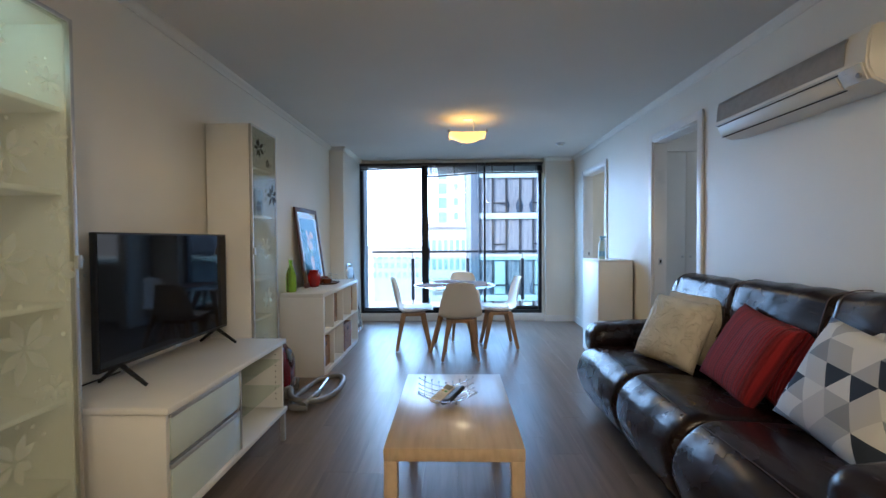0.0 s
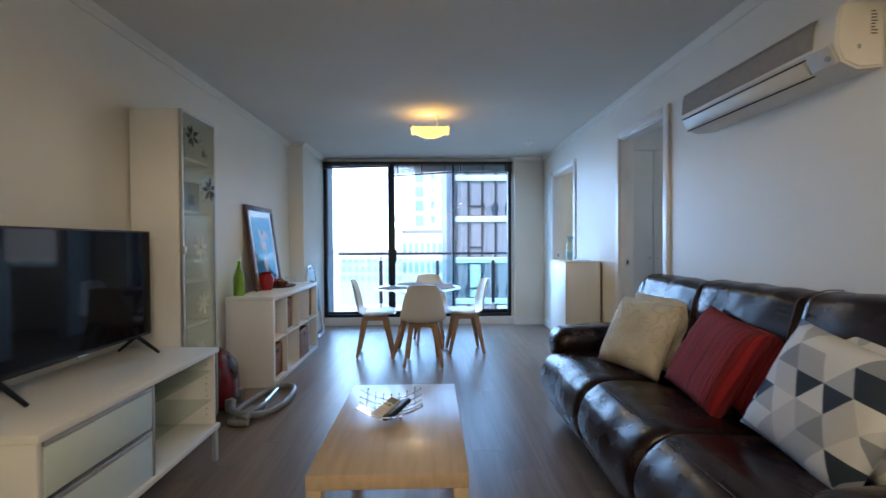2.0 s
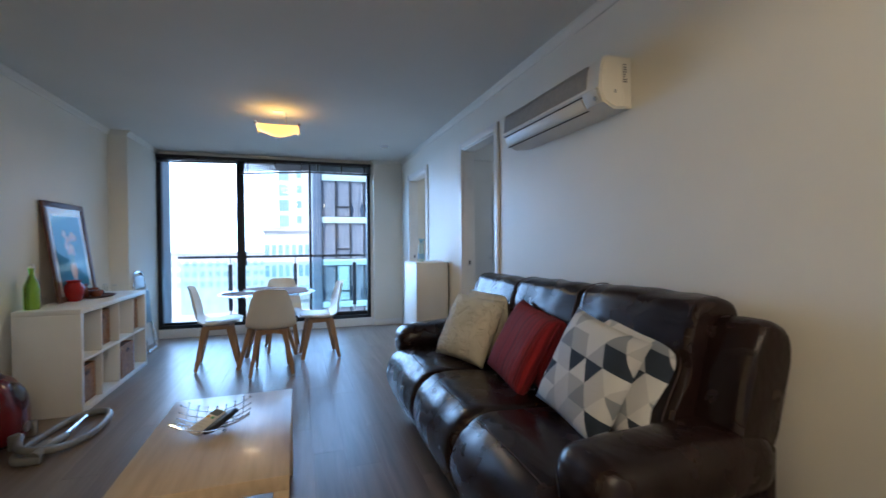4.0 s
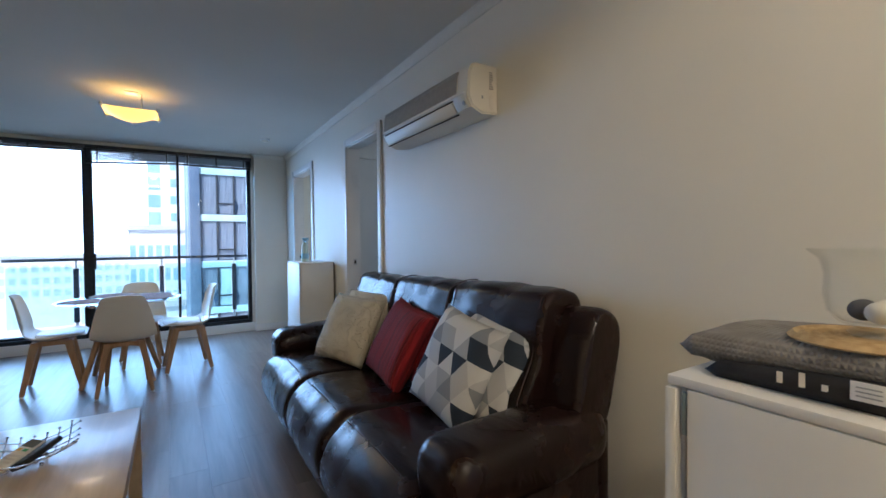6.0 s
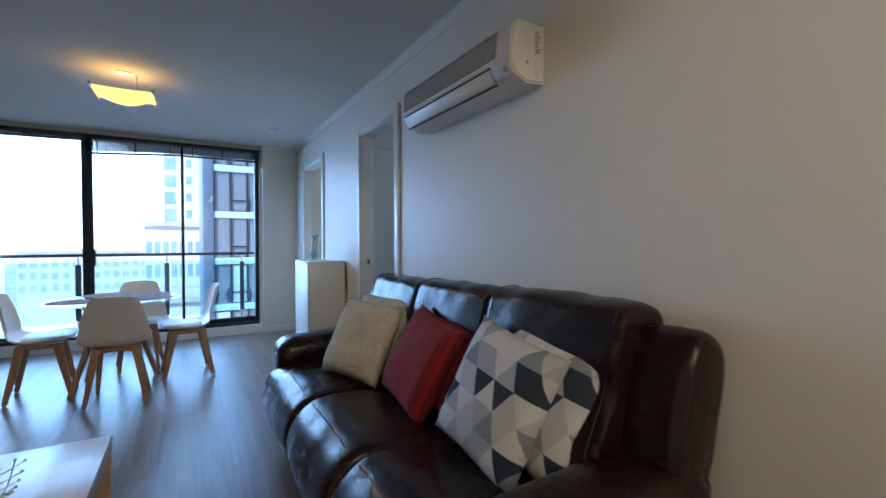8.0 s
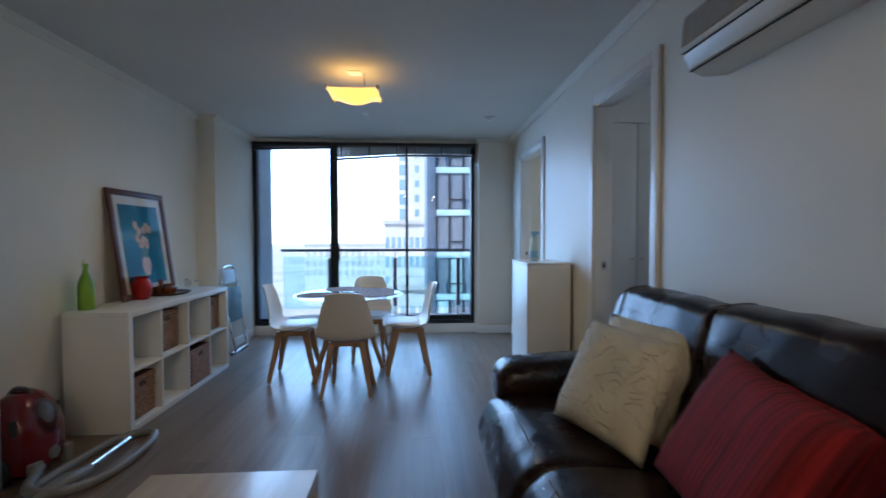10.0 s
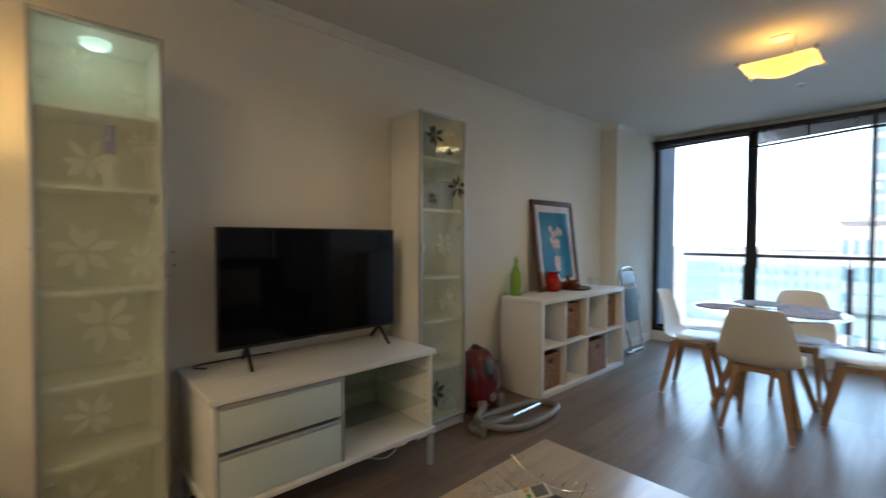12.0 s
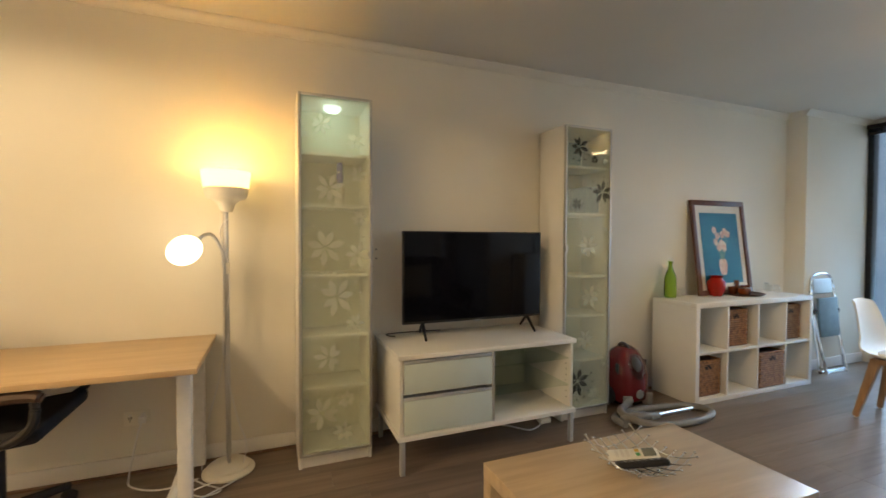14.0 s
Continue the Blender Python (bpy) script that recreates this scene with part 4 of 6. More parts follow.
wicker_basket(-1.560, 4.385, 0.0385, 0.27, 0.33, 0.285, "brown wicker basket pushed into a lower cube of the shelf")
wicker_basket(-1.575, 4.715, KSH + 0.0095, 0.27, 0.33, 0.30, "brown wicker basket pushed into an upper cube of the shelf")
wicker_basket(-1.530, 5.085, 0.0385, 0.30, 0.35, 0.295, "brown wicker basket filling a lower cube of the shelf")
wicker_basket(-1.575, 5.405, KSH + 0.0095, 0.26, 0.33, 0.30, "brown wicker basket at the end of the shelf's upper row")
v = single("small_vase", lathe([(0, 0), (0.035, 0.002), (0.05, 0.04), (0.045, 0.09), (0.022, 0.13), (0.018, 0.16), (0, 0.16)], 20, centre=(-1.60, 4.29, KSH + 0.0095)), [M_BROWNCUP], "small brown glazed vase in an upper cube", "vase", smooth=60)
single("small_bowl", lathe([(0, 0), (0.03, 0.001), (0.05, 0.03), (0.055, 0.045), (0.05, 0.045), (0.045, 0.03), (0, 0.01)], 20, centre=(-1.66, 4.99, KSH + 0.0095)), M_TEAL, "small teal bowl in an upper cube", "bowl", smooth=60)


def swing_bottle():
    b = thing("glass_bottle", "green glass swing-top bottle on the cube shelf", "bottle", at=(-1.690, 4.325, KH))
    part("body", lathe([(0, 0.001), (0.043, 0.001), (0.047, 0.012), (0.047, 0.15), (0.041, 0.185), (0.024, 0.225), (0.0155, 0.25), (0.0155, 0.285), (0.018, 0.29), (0.018, 0.30), (0, 0.30)], 28), M_GREENGLASS, b, smooth=50)
    part("stopper", lathe([(0.013, 0.300), (0.014, 0.306), (0.012, 0.316), (0, 0.318)], 16), M_PLASTIC, b)
    part("wire_bail", tube(spline([(0.018, 0, 0.27), (0.021, 0.003, 0.30), (0.012, 0, 0.325), (-0.012, 0, 0.325), (-0.021, 0.003, 0.30), (-0.018, 0, 0.27)], 5), 0.0018, 6), M_STEEL, b)


swing_bottle()


def tumbler(x, y, r, h, label):
    return single("drinking_glass", lathe([(0, 0.001), (r * 0.9, 0.001), (r, h), (r - 0.002, h), (r * 0.9 - 0.002, 0.008), (0, 0.008)], 24, centre=(x, y, KH)), M_CLEAR, label, "glass", smooth=50)


tumbler(-1.69, 4.44, 0.030, 0.075, "small clear drinking glass beside the green bottle")
single("glass_vase", lathe([(0, 0.001), (0.044, 0.001), (0.050, 0.008), (0.066, 0.055), (0.072, 0.095), (0.066, 0.128), (0.048, 0.148), (0.043, 0.158), (0.058, 0.172), (0.056, 0.172), (0.040, 0.158), (0.045, 0.146), (0.062, 0.125), (0.068, 0.095), (0.06, 0.05), (0.04, 0.01), (0, 0.01)], 32, centre=(-1.620, 4.775, KH)), M_REDGLASS, "round red glass vase on the cube shelf", "vase", smooth=60)


def tea_tray():
    t = single("tray", lathe([(0, 0.004), (0.13, 0.004), (0.155, 0.012), (0.165, 0.020), (0.163, 0.023), (0.15, 0.016), (0.13, 0.009), (0, 0.009)], 32, centre=(-1.60, 5.08, KH - 0.0035)), M_DARKWOOD, "round dark wooden tray on the cube shelf", "tray", smooth=50)
    for x, y, r, h in ((-1.64, 5.01, 0.036, 0.065), (-1.69, 5.10, 0.040, 0.115), (-1.63, 5.16, 0.042, 0.07)):
        single("cup", lathe([(0, 0.0), (r * 0.75, 0.0), (r, h * 0.35), (r, h), (r - 0.004, h), (r - 0.005, h * 0.35), (0, 0.008)], 24, centre=(x, y, KH + 0.006)), M_BROWNCUP, "amber brown glazed cup standing on the tray", "cup", "brown cups on the tray", smooth=50)
    single("teapot", lathe([(0, 0), (0.035, 0.0), (0.056, 0.03), (0.05, 0.055), (0.03, 0.062), (0.012, 0.068), (0.012, 0.078), (0, 0.08)], 24, centre=(-1.565, 5.05, KH + 0.006)), M_BROWNCUP, "low brown glazed pot with a lid on the tray", "teapot", smooth=50)


tea_tray()
for x, y, h in ((-1.66, 5.50, 0.085), (-1.60, 5.545, 0.07)):
    j = thing("glass_jar", "small clear glass jar with a metal lid", "jar", "small jars on the shelf end", at=(x, y, KH))
    part("jar_body", lathe([(0, 0.001), (0.022, 0.001), (0.024, 0.01), (0.024, h - 0.02), (0.018, h - 0.012), (0.018, h - 0.008)], 20), M_CLEAR, j)
    part("lid", lathe([(0, h - 0.011), (0.020, h - 0.011), (0.020, h), (0, h + 0.001)], 20), M_STEEL, j, "metal lid")
tumbler(-1.69, 5.575, 0.026, 0.06, "small clear glass at the end of the shelf")


def framed_picture():
    """A wooden frame that leans against the wall."""
    w, h = 0.675, 0.83
    p = thing("framed_picture", "dark wooden framed botanical print leaning against the wall", "picture",
              at=pose(-1.655, 4.955, KH + 0.001, 0, -7.5, 0))
    t = 0.045
    for nm, b in (("frame_rail", (-0.012, 0.012, -w / 2, w / 2, 0, t)), ("frame_rail", (-0.012, 0.012, -w / 2, w / 2, h - t, h)),
                  ("frame_stile", (-0.012, 0.012, -w / 2, -w / 2 + t, t, h - t)), ("frame_stile", (-0.012, 0.012, w / 2 - t, w / 2, t, h - t))):
        part(nm, box(*b, 0.004), M_FRAMEWOOD, p)
    part("backing", box(-0.010, -0.004, -w / 2 + t, w / 2 - t, t, h - t), M_DARKWOOD, p)
    part("mount", box(-0.004, -0.001, -w / 2 + t, w / 2 - t, t, h - t), M_PAPER, p, "cream picture mount")
    part("print", box(-0.001, 0.001, -w / 2 + t + 0.055, w / 2 - t - 0.055, t + 0.055, h - t - 0.065), M_TEAL, p, "teal print with pale pink flowers")
    rnd = random.Random(4)
    bm, bs = bmesh.new(), bmesh.new()
    cz = 0.40
    for i in range(15):
        a, r = rnd.uniform(-0.5, 0.5), rnd.uniform(0.08, 0.27)
        yy, zz = math.sin(a) * r * 1.0, cz - 0.08 + math.cos(a) * r
        for k in range(5):
            q = k * 1.257 + i
            c = Vector((0.0018, yy + math.cos(q) * 0.016, zz + math.sin(q) * 0.018))
            bm.faces.new([bm.verts.new(c + Vector((0.00002 * (i + k), math.cos(s) * 0.014, math.sin(s) * 0.017))) for s in (j * math.pi / 4 for j in range(8))])
        d = Vector((0.0014, yy, zz)) - Vector((0.0014, 0, 0.24))
        n = Vector((0, -d.z, d.y)).normalized() * 0.0025
        o = Vector((0.0014, 0, 0.24))
        bs.faces.new([bs.verts.new(v) for v in (o - n, o + n, o + d + n, o + d - n)])
    c = Vector((0.0020, 0, 0.25))
    bm.faces.new([bm.verts.new(c + Vector(v)) for v in ((0, -0.03, -0.08), (0, 0.03, -0.08), (0, 0.055, 0.0), (0, 0.04, 0.06), (0, -0.04, 0.06), (0, -0.055, 0.0))])
    part("painted_flowers", bm, M_PINK, p, "pale pink painted flowers in a bowl")
    part("painted_stems", bs, M_LEAFPRINT, p, "soft green painted stems")
    g = part("glazing", box(0.004, 0.006, -w / 2 + t, w / 2 - t, t, h - t), M_PICGLASS, p, "glossy picture glass")
    g.visible_shadow = False


framed_picture()


def folding_chair():
    """A folded metal chair standing on edge against the pier."""
    c = thing("folding_chair", "folded steel chair with a blue-grey seat leaning against the pier", "chair", at=pose(-1.515, 6.20, 0.0, 0, -4, 0))
    r = 0.013
    fr = spline([(0.03, -0.19, 0.012), (0.0, -0.185, 0.45), (-0.018, -0.178, 0.80), (-0.022, -0.105, 0.915), (-0.022, 0.105, 0.915), (-0.018, 0.178, 0.80), (0.0, 0.185, 0.45), (0.03, 0.19, 0.012)], 8)
    part("back_frame", tube(fr, r, 8), M_CHROME, c, "bent chrome tube")
    part("floor_bar", rod((0.03, -0.19, 0.012), (0.03, 0.19, 0.012), r), M_CHROME, c)
    part("rear_frame", tube(spline([(-0.01, -0.165, 0.55), (0.06, -0.16, 0.03), (0.06, -0.12, 0.012), (0.06, 0.12, 0.012), (0.06, 0.16, 0.03), (-0.01, 0.165, 0.55)], 6), r, 8), M_CHROME, c)
    bm = box(0.010, 0.034, -0.155, 0.155, 0.33, 0.70, 0.010, 3)
    part("seat", bm, M_CHAIRBLUE, c, "padded blue-grey vinyl seat")
    part("backrest", box(-0.030, -0.006, -0.150, 0.150, 0.735, 0.885, 0.011, 3), M_ALU, c, "bright backrest panel")
    for y in (-0.178, 0.178):
        part("hinge", box(0.0, 0.026, y - 0.008, y + 0.008, 0.55, 0.59, 0.003), M_BLACKPLASTIC, c, "black plastic hinge")
    for y in (-0.19, 0.19):
        part("rubber_foot", rod((0.03, y, 0.0), (0.03, y, 0.02), 0.014), M_DARKRUB, c)


folding_chair()


# ---- vacuum cleaner ----
def vacuum():
    v = thing("vacuum_cleaner", "red canister vacuum cleaner standing upright beside the cabinet", "vacuum cleaner", at=pose(-1.60, 3.775, 0, 0, 0, 4))
    prof = [(0.10, 0.120, 0.02), (0.125, 0.145, 0.06), (0.13, 0.155, 0.14), (0.13, 0.158, 0.22), (0.12, 0.150, 0.29), (0.10, 0.130, 0.355), (0.075, 0.10, 0.405), (0.035, 0.06, 0.432)]
    bm = bmesh.new()
    rings = []
    for a, b, z in prof:
        ring = []
        for k in range(28):
            q = 2 * math.pi * k / 28
            cx, sy = math.cos(q), math.sin(q)
            e = 0.72
            ring.append(bm.verts.new((a * math.copysign(abs(cx) ** e, cx) - 0.03 * (z / 0.46) ** 2, b * math.copysign(abs(sy) ** e, sy), z)))
        rings.append(ring)
    for r0, r1 in zip(rings, rings[1:]):
        for k in range(28):
            bm.faces.new((r0[k], r0[(k + 1) % 28], r1[(k + 1) % 28], r1[k]))
    bm.faces.new(rings[0][::-1]), bm.faces.new(rings[-1])
    part("body", bm, M_VACRED, v, "glossy red moulded shell", smooth=60)
    bm = bmesh.new()
    bmesh.ops.create_uvsphere(bm, u_segments=24, v_segments=14, radius=1.0, matrix=Matrix.Translation((0.075, 0.0, 0.29)) @ Matrix.Rotation(radians(-14), 4, "Y") @ Matrix.Diagonal((0.055, 0.085, 0.105, 1)))
    part("dust_window", bm, M_SMOKE, v, "smoky see-through dust window", smooth=180)
    bm = bmesh.new()
    bmesh.ops.create_uvsphere(bm, u_segments=20, v_segments=12, radius=1.0, matrix=Matrix.Translation((0.06, 0.0, 0.285)) @ Matrix.Diagonal((0.055, 0.07, 0.09, 1)))
    part("filter", bm, M_VACGREY, v, "", smooth=180)
    part("dial", lathe([(0, 0.016), (0.030, 0.014), (0.036, 0.0)], 24), M_VACGREY, v, "round grey power dial").matrix_local = pose(0.122, 0.0, 0.105, 0, 90, 0)
    for y in (-0.105, 0.105):
        part("front_panel", box(0.085, 0.134, y - 0.028, y + 0.028, 0.005, 0.10, 0.010, 3), M_VACGREY, v, "light grey front panel")
    for y in (-0.150, 0.150):
        w = part("wheel", lathe([(0, -0.016), (0.07, -0.016), (0.078, -0.008), (0.078, 0.008), (0.07, 0.016), (0, 0.016)], 28), M_VACDARK, v, "dark grey wheel")
        w.matrix_local = pose(-0.045, y, 0.080, 90, 0, 0)
    part("carry_handle", tube(spline([(0.02, 0, 0.415), (0.0, 0, 0.440), (-0.05, 0, 0.445), (-0.085, 0, 0.405)], 6), 0.014, 8), M_VACDARK, v, "dark carry handle")
    for y in (-0.144, 0.144):
        part("side_vent", box(0.03, 0.06, y - 0.004, y + 0.004, 0.25, 0.33, 0.003), M_VACDARK, v)
    cu = bpy.data.curves.new("power_rating", "FONT")
    cu.body, cu.size, cu.align_x, cu.extrude = "2400W", 0.052, "CENTER", 0.0006
    cu.materials.append(M_VACGREY)
    tx = new("power_rating", cu)
    tx.parent = v
    tagged(tx, "grey lettering reading 2400W")
    tx.matrix_local = pose(-0.01, -0.1462, 0.20, 90, -72, 0)
    return v


vacuum()


def hose():
    h = thing("vacuum_hose", "grey vacuum hose with a chrome wand coiled on the floor", "hose", at=(0, 0, 0))
    loop = spline([(-1.245, 3.43, 0.024), (-1.36, 3.44, 0.024), (-1.41, 3.58, 0.024), (-1.405, 3.80, 0.024), (-1.37, 4.02, 0.024), (-1.29, 4.16, 0.024), (-1.19, 4.16, 0.026), (-1.135, 4.04, 0.026), (-1.12, 3.88, 0.026),
                   (-1.13, 3.72, 0.026), (-1.17, 3.60, 0.030), (-1.22, 3.50, 0.05), (-1.29, 3.46, 0.066), (-1.37, 3.50, 0.066), (-1.43, 3.60, 0.06), (-1.46, 3.68, 0.08)], 14)
    radii = [0.0225 + (0.0014 if i % 2 else 0) for i in range(len(loop))]
    part("flexible_hose", tube(loop, radii, 12), M_VACGREY, h, "ribbed grey plastic hose", smooth=60)
    part("wand", rod((-1.245, 3.66, 0.050), (-1.285, 4.08, 0.026), 0.0165, n=16), M_CHROME, h, "chrome telescopic wand")
    part("wand_collar", rod((-1.235, 3.62, 0.050), (-1.250, 3.71, 0.048), 0.024, n=16), M_VACGREY, h)
    bm = bmesh.new()
    bm_tube(bm, spline([(-1.24, 3.66, 0.055), (-1.24, 3.56, 0.066), (-1.26, 3.47, 0.060), (-1.27, 3.42, 0.048)], 6), [0.024] * 6 + [0.022] * 7 + [0.026] * 6, 10)
    part("handle", bm, M_VACGREY, h, "grey moulded hand grip", smooth=60)
    bm = box(-1.33, -1.27, 3.46, 3.66, 0.03, 0.062, 0.012, 3)
    part("floor_head", bm, M_VACGREY, h, "grey floor nozzle")


hose()


# ---- floor lamp ----
def floor_lamp():
    l = thing("floor_lamp", "lit steel floor lamp with an uplighter bowl and a reading globe", "lamp", at=(-1.625, 1.038, 0))
    part("base", lathe([(0, 0), (0.128, 0), (0.130, 0.010), (0.122, 0.018), (0.104, 0.022), (0.104, 0.034), (0.096, 0.042), (0.03, 0.048), (0.018, 0.060), (0, 0.060)], 40), M_PLASTIC, l, "round stepped cream base", smooth=40)
    part("pole", rod((0.002, 0.002, 0.05), (0.0, -0.004, 1.40), 0.0125, n=16), M_STEEL, l, "brushed steel pole")
    part("side_pole", tube(spline([(0.026, 0.006, 0.055), (0.026, -0.006, 0.6), (0.026, -0.012, 1.10), (0.030, -0.028, 1.20), (0.05, -0.065, 1.265), (0.085, -0.10, 1.262), (0.10, -0.118, 1.235)], 8), 0.0085, 10), M_STEEL, l, "thin bent steel arm")
    part("shade_cup", lathe([(0, 1.385), (0.028, 1.388), (0.036, 1.405), (0.042, 1.430), (0.066, 1.450), (0.092, 1.458), (0.102, 1.472), (0.110, 1.512), (0.107, 1.512), (0.098, 1.475), (0.06, 1.458), (0.03, 1.44), (0, 1.44)], 36), M_PLASTIC, l, "cream plastic lower bowl", smooth=50)
    part("shade_glow", lathe([(0.109, 1.513), (0.121, 1.598), (0.119, 1.600), (0.107, 1.515)], 36), M_SHADEGLOW, l, "glowing translucent bowl rim", smooth=50)
    g = bmesh.new()
    bmesh.ops.create_uvsphere(g, u_segments=28, v_segments=16, radius=1.0, matrix=Matrix.Translation((0.125, -0.175, 1.188)) @ Matrix.Rotation(radians(35), 4, "X") @ Matrix.Diagonal((0.078, 0.082, 0.070, 1)))
    part("globe", g, M_GLOBEGLOW, l, "lit frosted reading globe", smooth=180)
    part("globe_collar", lathe([(0.030, 0), (0.034, 0.02), (0.022, 0.045), (0.01, 0.05)], 18), M_PLASTIC, l).matrix_local = pose(0.105, -0.125, 1.215, 50, 0, 20)
    part("switch", box(0.010, 0.026, -0.004, 0.014, 1.06, 1.12, 0.004), M_PLASTIC, l, "white inline switch")
    cord = [(0.018, 0.006, 1.35), (0.014, -0.03, 1.28), (0.016, 0.004, 1.12), (0.020, 0.012, 0.95), (0.016, -0.012, 0.80), (0.02, -0.02, 0.65), (0.022, 0.012, 0.45), (0.03, 0.05, 0.28), (0.04, 0.09, 0.15), (0.06, 0.075, 0.055)]
    part("cord", tube(spline(cord, 6), 0.003, 6), M_CORD, l, "thin white flex")
    part("cord", tube(spline([(0.02, 0.005, 0.74), (0.012, -0.03, 0.55), (0.02, -0.075, 0.36), (0.03, -0.11, 0.22), (0.05, -0.12, 0.05)], 6), 0.0028, 6), M_CORD, l)


floor_lamp()
single("extension_cord", tube(spline([(-1.60, 0.86, 0.01), (-1.52, 0.93, 0.006), (-1.43, 1.02, 0.006), (-1.40, 0.94, 0.006), (-1.47, 0.85, 0.008), (-1.42, 0.80, 0.012), (-1.36, 0.90, 0.012), (-1.42, 1.0, 0.013), (-1.50, 1.08, 0.008), (-1.50, 0.97, 0.013), (-1.40, 0.84, 0.018), (-1.33, 0.86, 0.006)], 7), 0.0038, 6), M_CORD, "tangle of white flex on the floor by the lamp", "cable")


# ---- desk ----
def desk():
    d = thing("desk", "light wood-topped desk with white metal legs against the wall", "desk", at=(0, 0, 0))
    part("desktop", box(-1.765, -1.085, -0.65, 0.970, 0.688, 0.713, 0.003), M_DESK, d, "light wood laminate top")
    for y in (0.89, -0.56):
        part("front_leg", box(-1.330, -1.275, y - 0.028, y + 0.028, 0.0, 0.652, 0.004), M_WHITEMETAL, d, "square white metal leg")
        part("back_leg", box(-1.735, -1.690, y - 0.028, y + 0.028, 0.02, 0.652, 0.004), M_WHITEMETAL, d)
        part("crossbar", box(-1.74, -1.20, y - 0.024, y + 0.024, 0.653, 0.6875, 0.004), M_WHITEMETAL, d)
        bm = bmesh.new()
        pr = [(-1.345, 0.652), (-1.26, 0.652), (-1.225, 0.6875), (-1.375, 0.6875)]
        a = [bm.verts.new((x, y - 0.036, z)) for x, z in pr]
        b = [bm.verts.new((x, y + 0.036, z)) for x, z in pr]
        for i in range(4):
            bm.faces.new((a[i], a[(i + 1) % 4], b[(i + 1) % 4], b[i]))
        bm.faces.new(a[::-1]), bm.faces.new(b)
        part("bracket", bm, M_WHITEMETAL, d)
    bm = bmesh.new()
    bm_tube(bm, spline([(-1.69, 0.84, 0.10), (-1.52, 0.83, 0.055), (-1.38, 0.82, 0.03), (-1.30, 0.80, 0.026)], 6), 0.026, 8)
    part("foot_bar", bm, M_WHITEMETAL, d, "white curved foot")
    part("rear_rail", box(-1.73, -1.70, -0.53, 0.84, 0.60, 0.645, 0.003), M_WHITEMETAL, d)


desk()


def wall_socket():
    s = thing("power_socket", "white double wall socket with a plug in it", "socket", at=(XL, 0.592, 0.294))
    part("plate", box(0, 0.009, -0.058, 0.058, -0.037, 0.037, 0.003), M_PLASTIC, s)
    for y in (-0.03, 0.03):
        part("rocker", box(0.009, 0.013, y - 0.006, y + 0.006, 0.014, 0.026, 0.001), M_CORD, s)
    for a, b in ((-0.036, 0.004), (-0.024, 0.004), (-0.030, -0.012)):
        part("slot", box(0.0088, 0.0098, a - 0.002, a + 0.002, b - 0.006, b + 0.006), M_GAP, s)
    part("plug", box(0.009, 0.045, 0.012, 0.048, -0.020, 0.014, 0.007), M_CORD, s, "white plug")


wall_socket()
single("power_cable", tube(spline([(-1.735, 0.62, 0.28), (-1.725, 0.60, 0.20), (-1.73, 0.58, 0.10), (-1.70, 0.57, 0.012), (-1.62, 0.60, 0.006), (-1.55, 0.70, 0.006), (-1.54, 0.80, 0.006), (-1.58, 0.90, 0.008)], 8), 0.0042, 6), M_CORD, "white cable running from the wall socket along the floor", "cable")


def office_chair():
    c = thing("office_chair", "black office chair with brown curved armrests under the desk", "chair", at=pose(-1.385, 0.20, 0, 0, 0, -90))
    bm = box(-0.24, 0.20, -0.24, 0.24, 0.42, 0.485, 0.028, 4)
    for v in bm.verts:
        v.co.z += 0.05 * max(0.0, -v.co.x / 0.24) ** 2
    part("seat", bm, M_BLACKCLOTH, c, "padded black seat")
    bm = box(0.20, 0.26, -0.22, 0.22, 0.56, 1.0, 0.025, 4)
    part("backrest", bm, M_BLACKCLOTH, c)
    part("back_bracket", box(0.20, 0.24, -0.05, 0.05, 0.42, 0.62, 0.01), M_BLACKPLASTIC, c)
    for s in (-1, 1):
        y = s * 0.275
        pts = spline([(0.16, y, 0.585), (0.08, y, 0.615), (-0.02, y, 0.642), (-0.14, y, 0.660), (-0.225, y, 0.660), (-0.262, y, 0.648)], 6)
        part("armrest", tube(pts, [0.016] * 3 + [0.024] * (len(pts) - 6) + [0.017] * 3, 10), M_BROWNPLASTIC, c, "brown curved armrest")
        part("arm_upright", tube(spline([(-0.235, y, 0.650), (-0.238, y, 0.60), (-0.225, y * 0.99, 0.545), (-0.17, y * 0.93, 0.495), (-0.05, y * 0.8, 0.45)], 6), 0.017, 8), M_BLACKPLASTIC, c)
    part("gas_lift", rod((0, 0, 0.10), (0, 0, 0.44), 0.028), M_BLACKPLASTIC, c)
    for k in range(5):
        a = k * 2 * math.pi / 5 + 0.3
        e = (0.27 * math.cos(a), 0.27 * math.sin(a), 0.075)
        part("base_arm", rod((0, 0, 0.115), e, 0.026, 0.018, 8), M_BLACKPLASTIC, c)
        part("castor", lathe([(0, -0.02), (0.026, -0.02), (0.028, 0), (0.026, 0.02), (0, 0.02)], 14), M_BLACKPLASTIC, c).matrix_local = pose(e[0], e[1], 0.028, 90, 0, math.degrees(a))


office_chair()

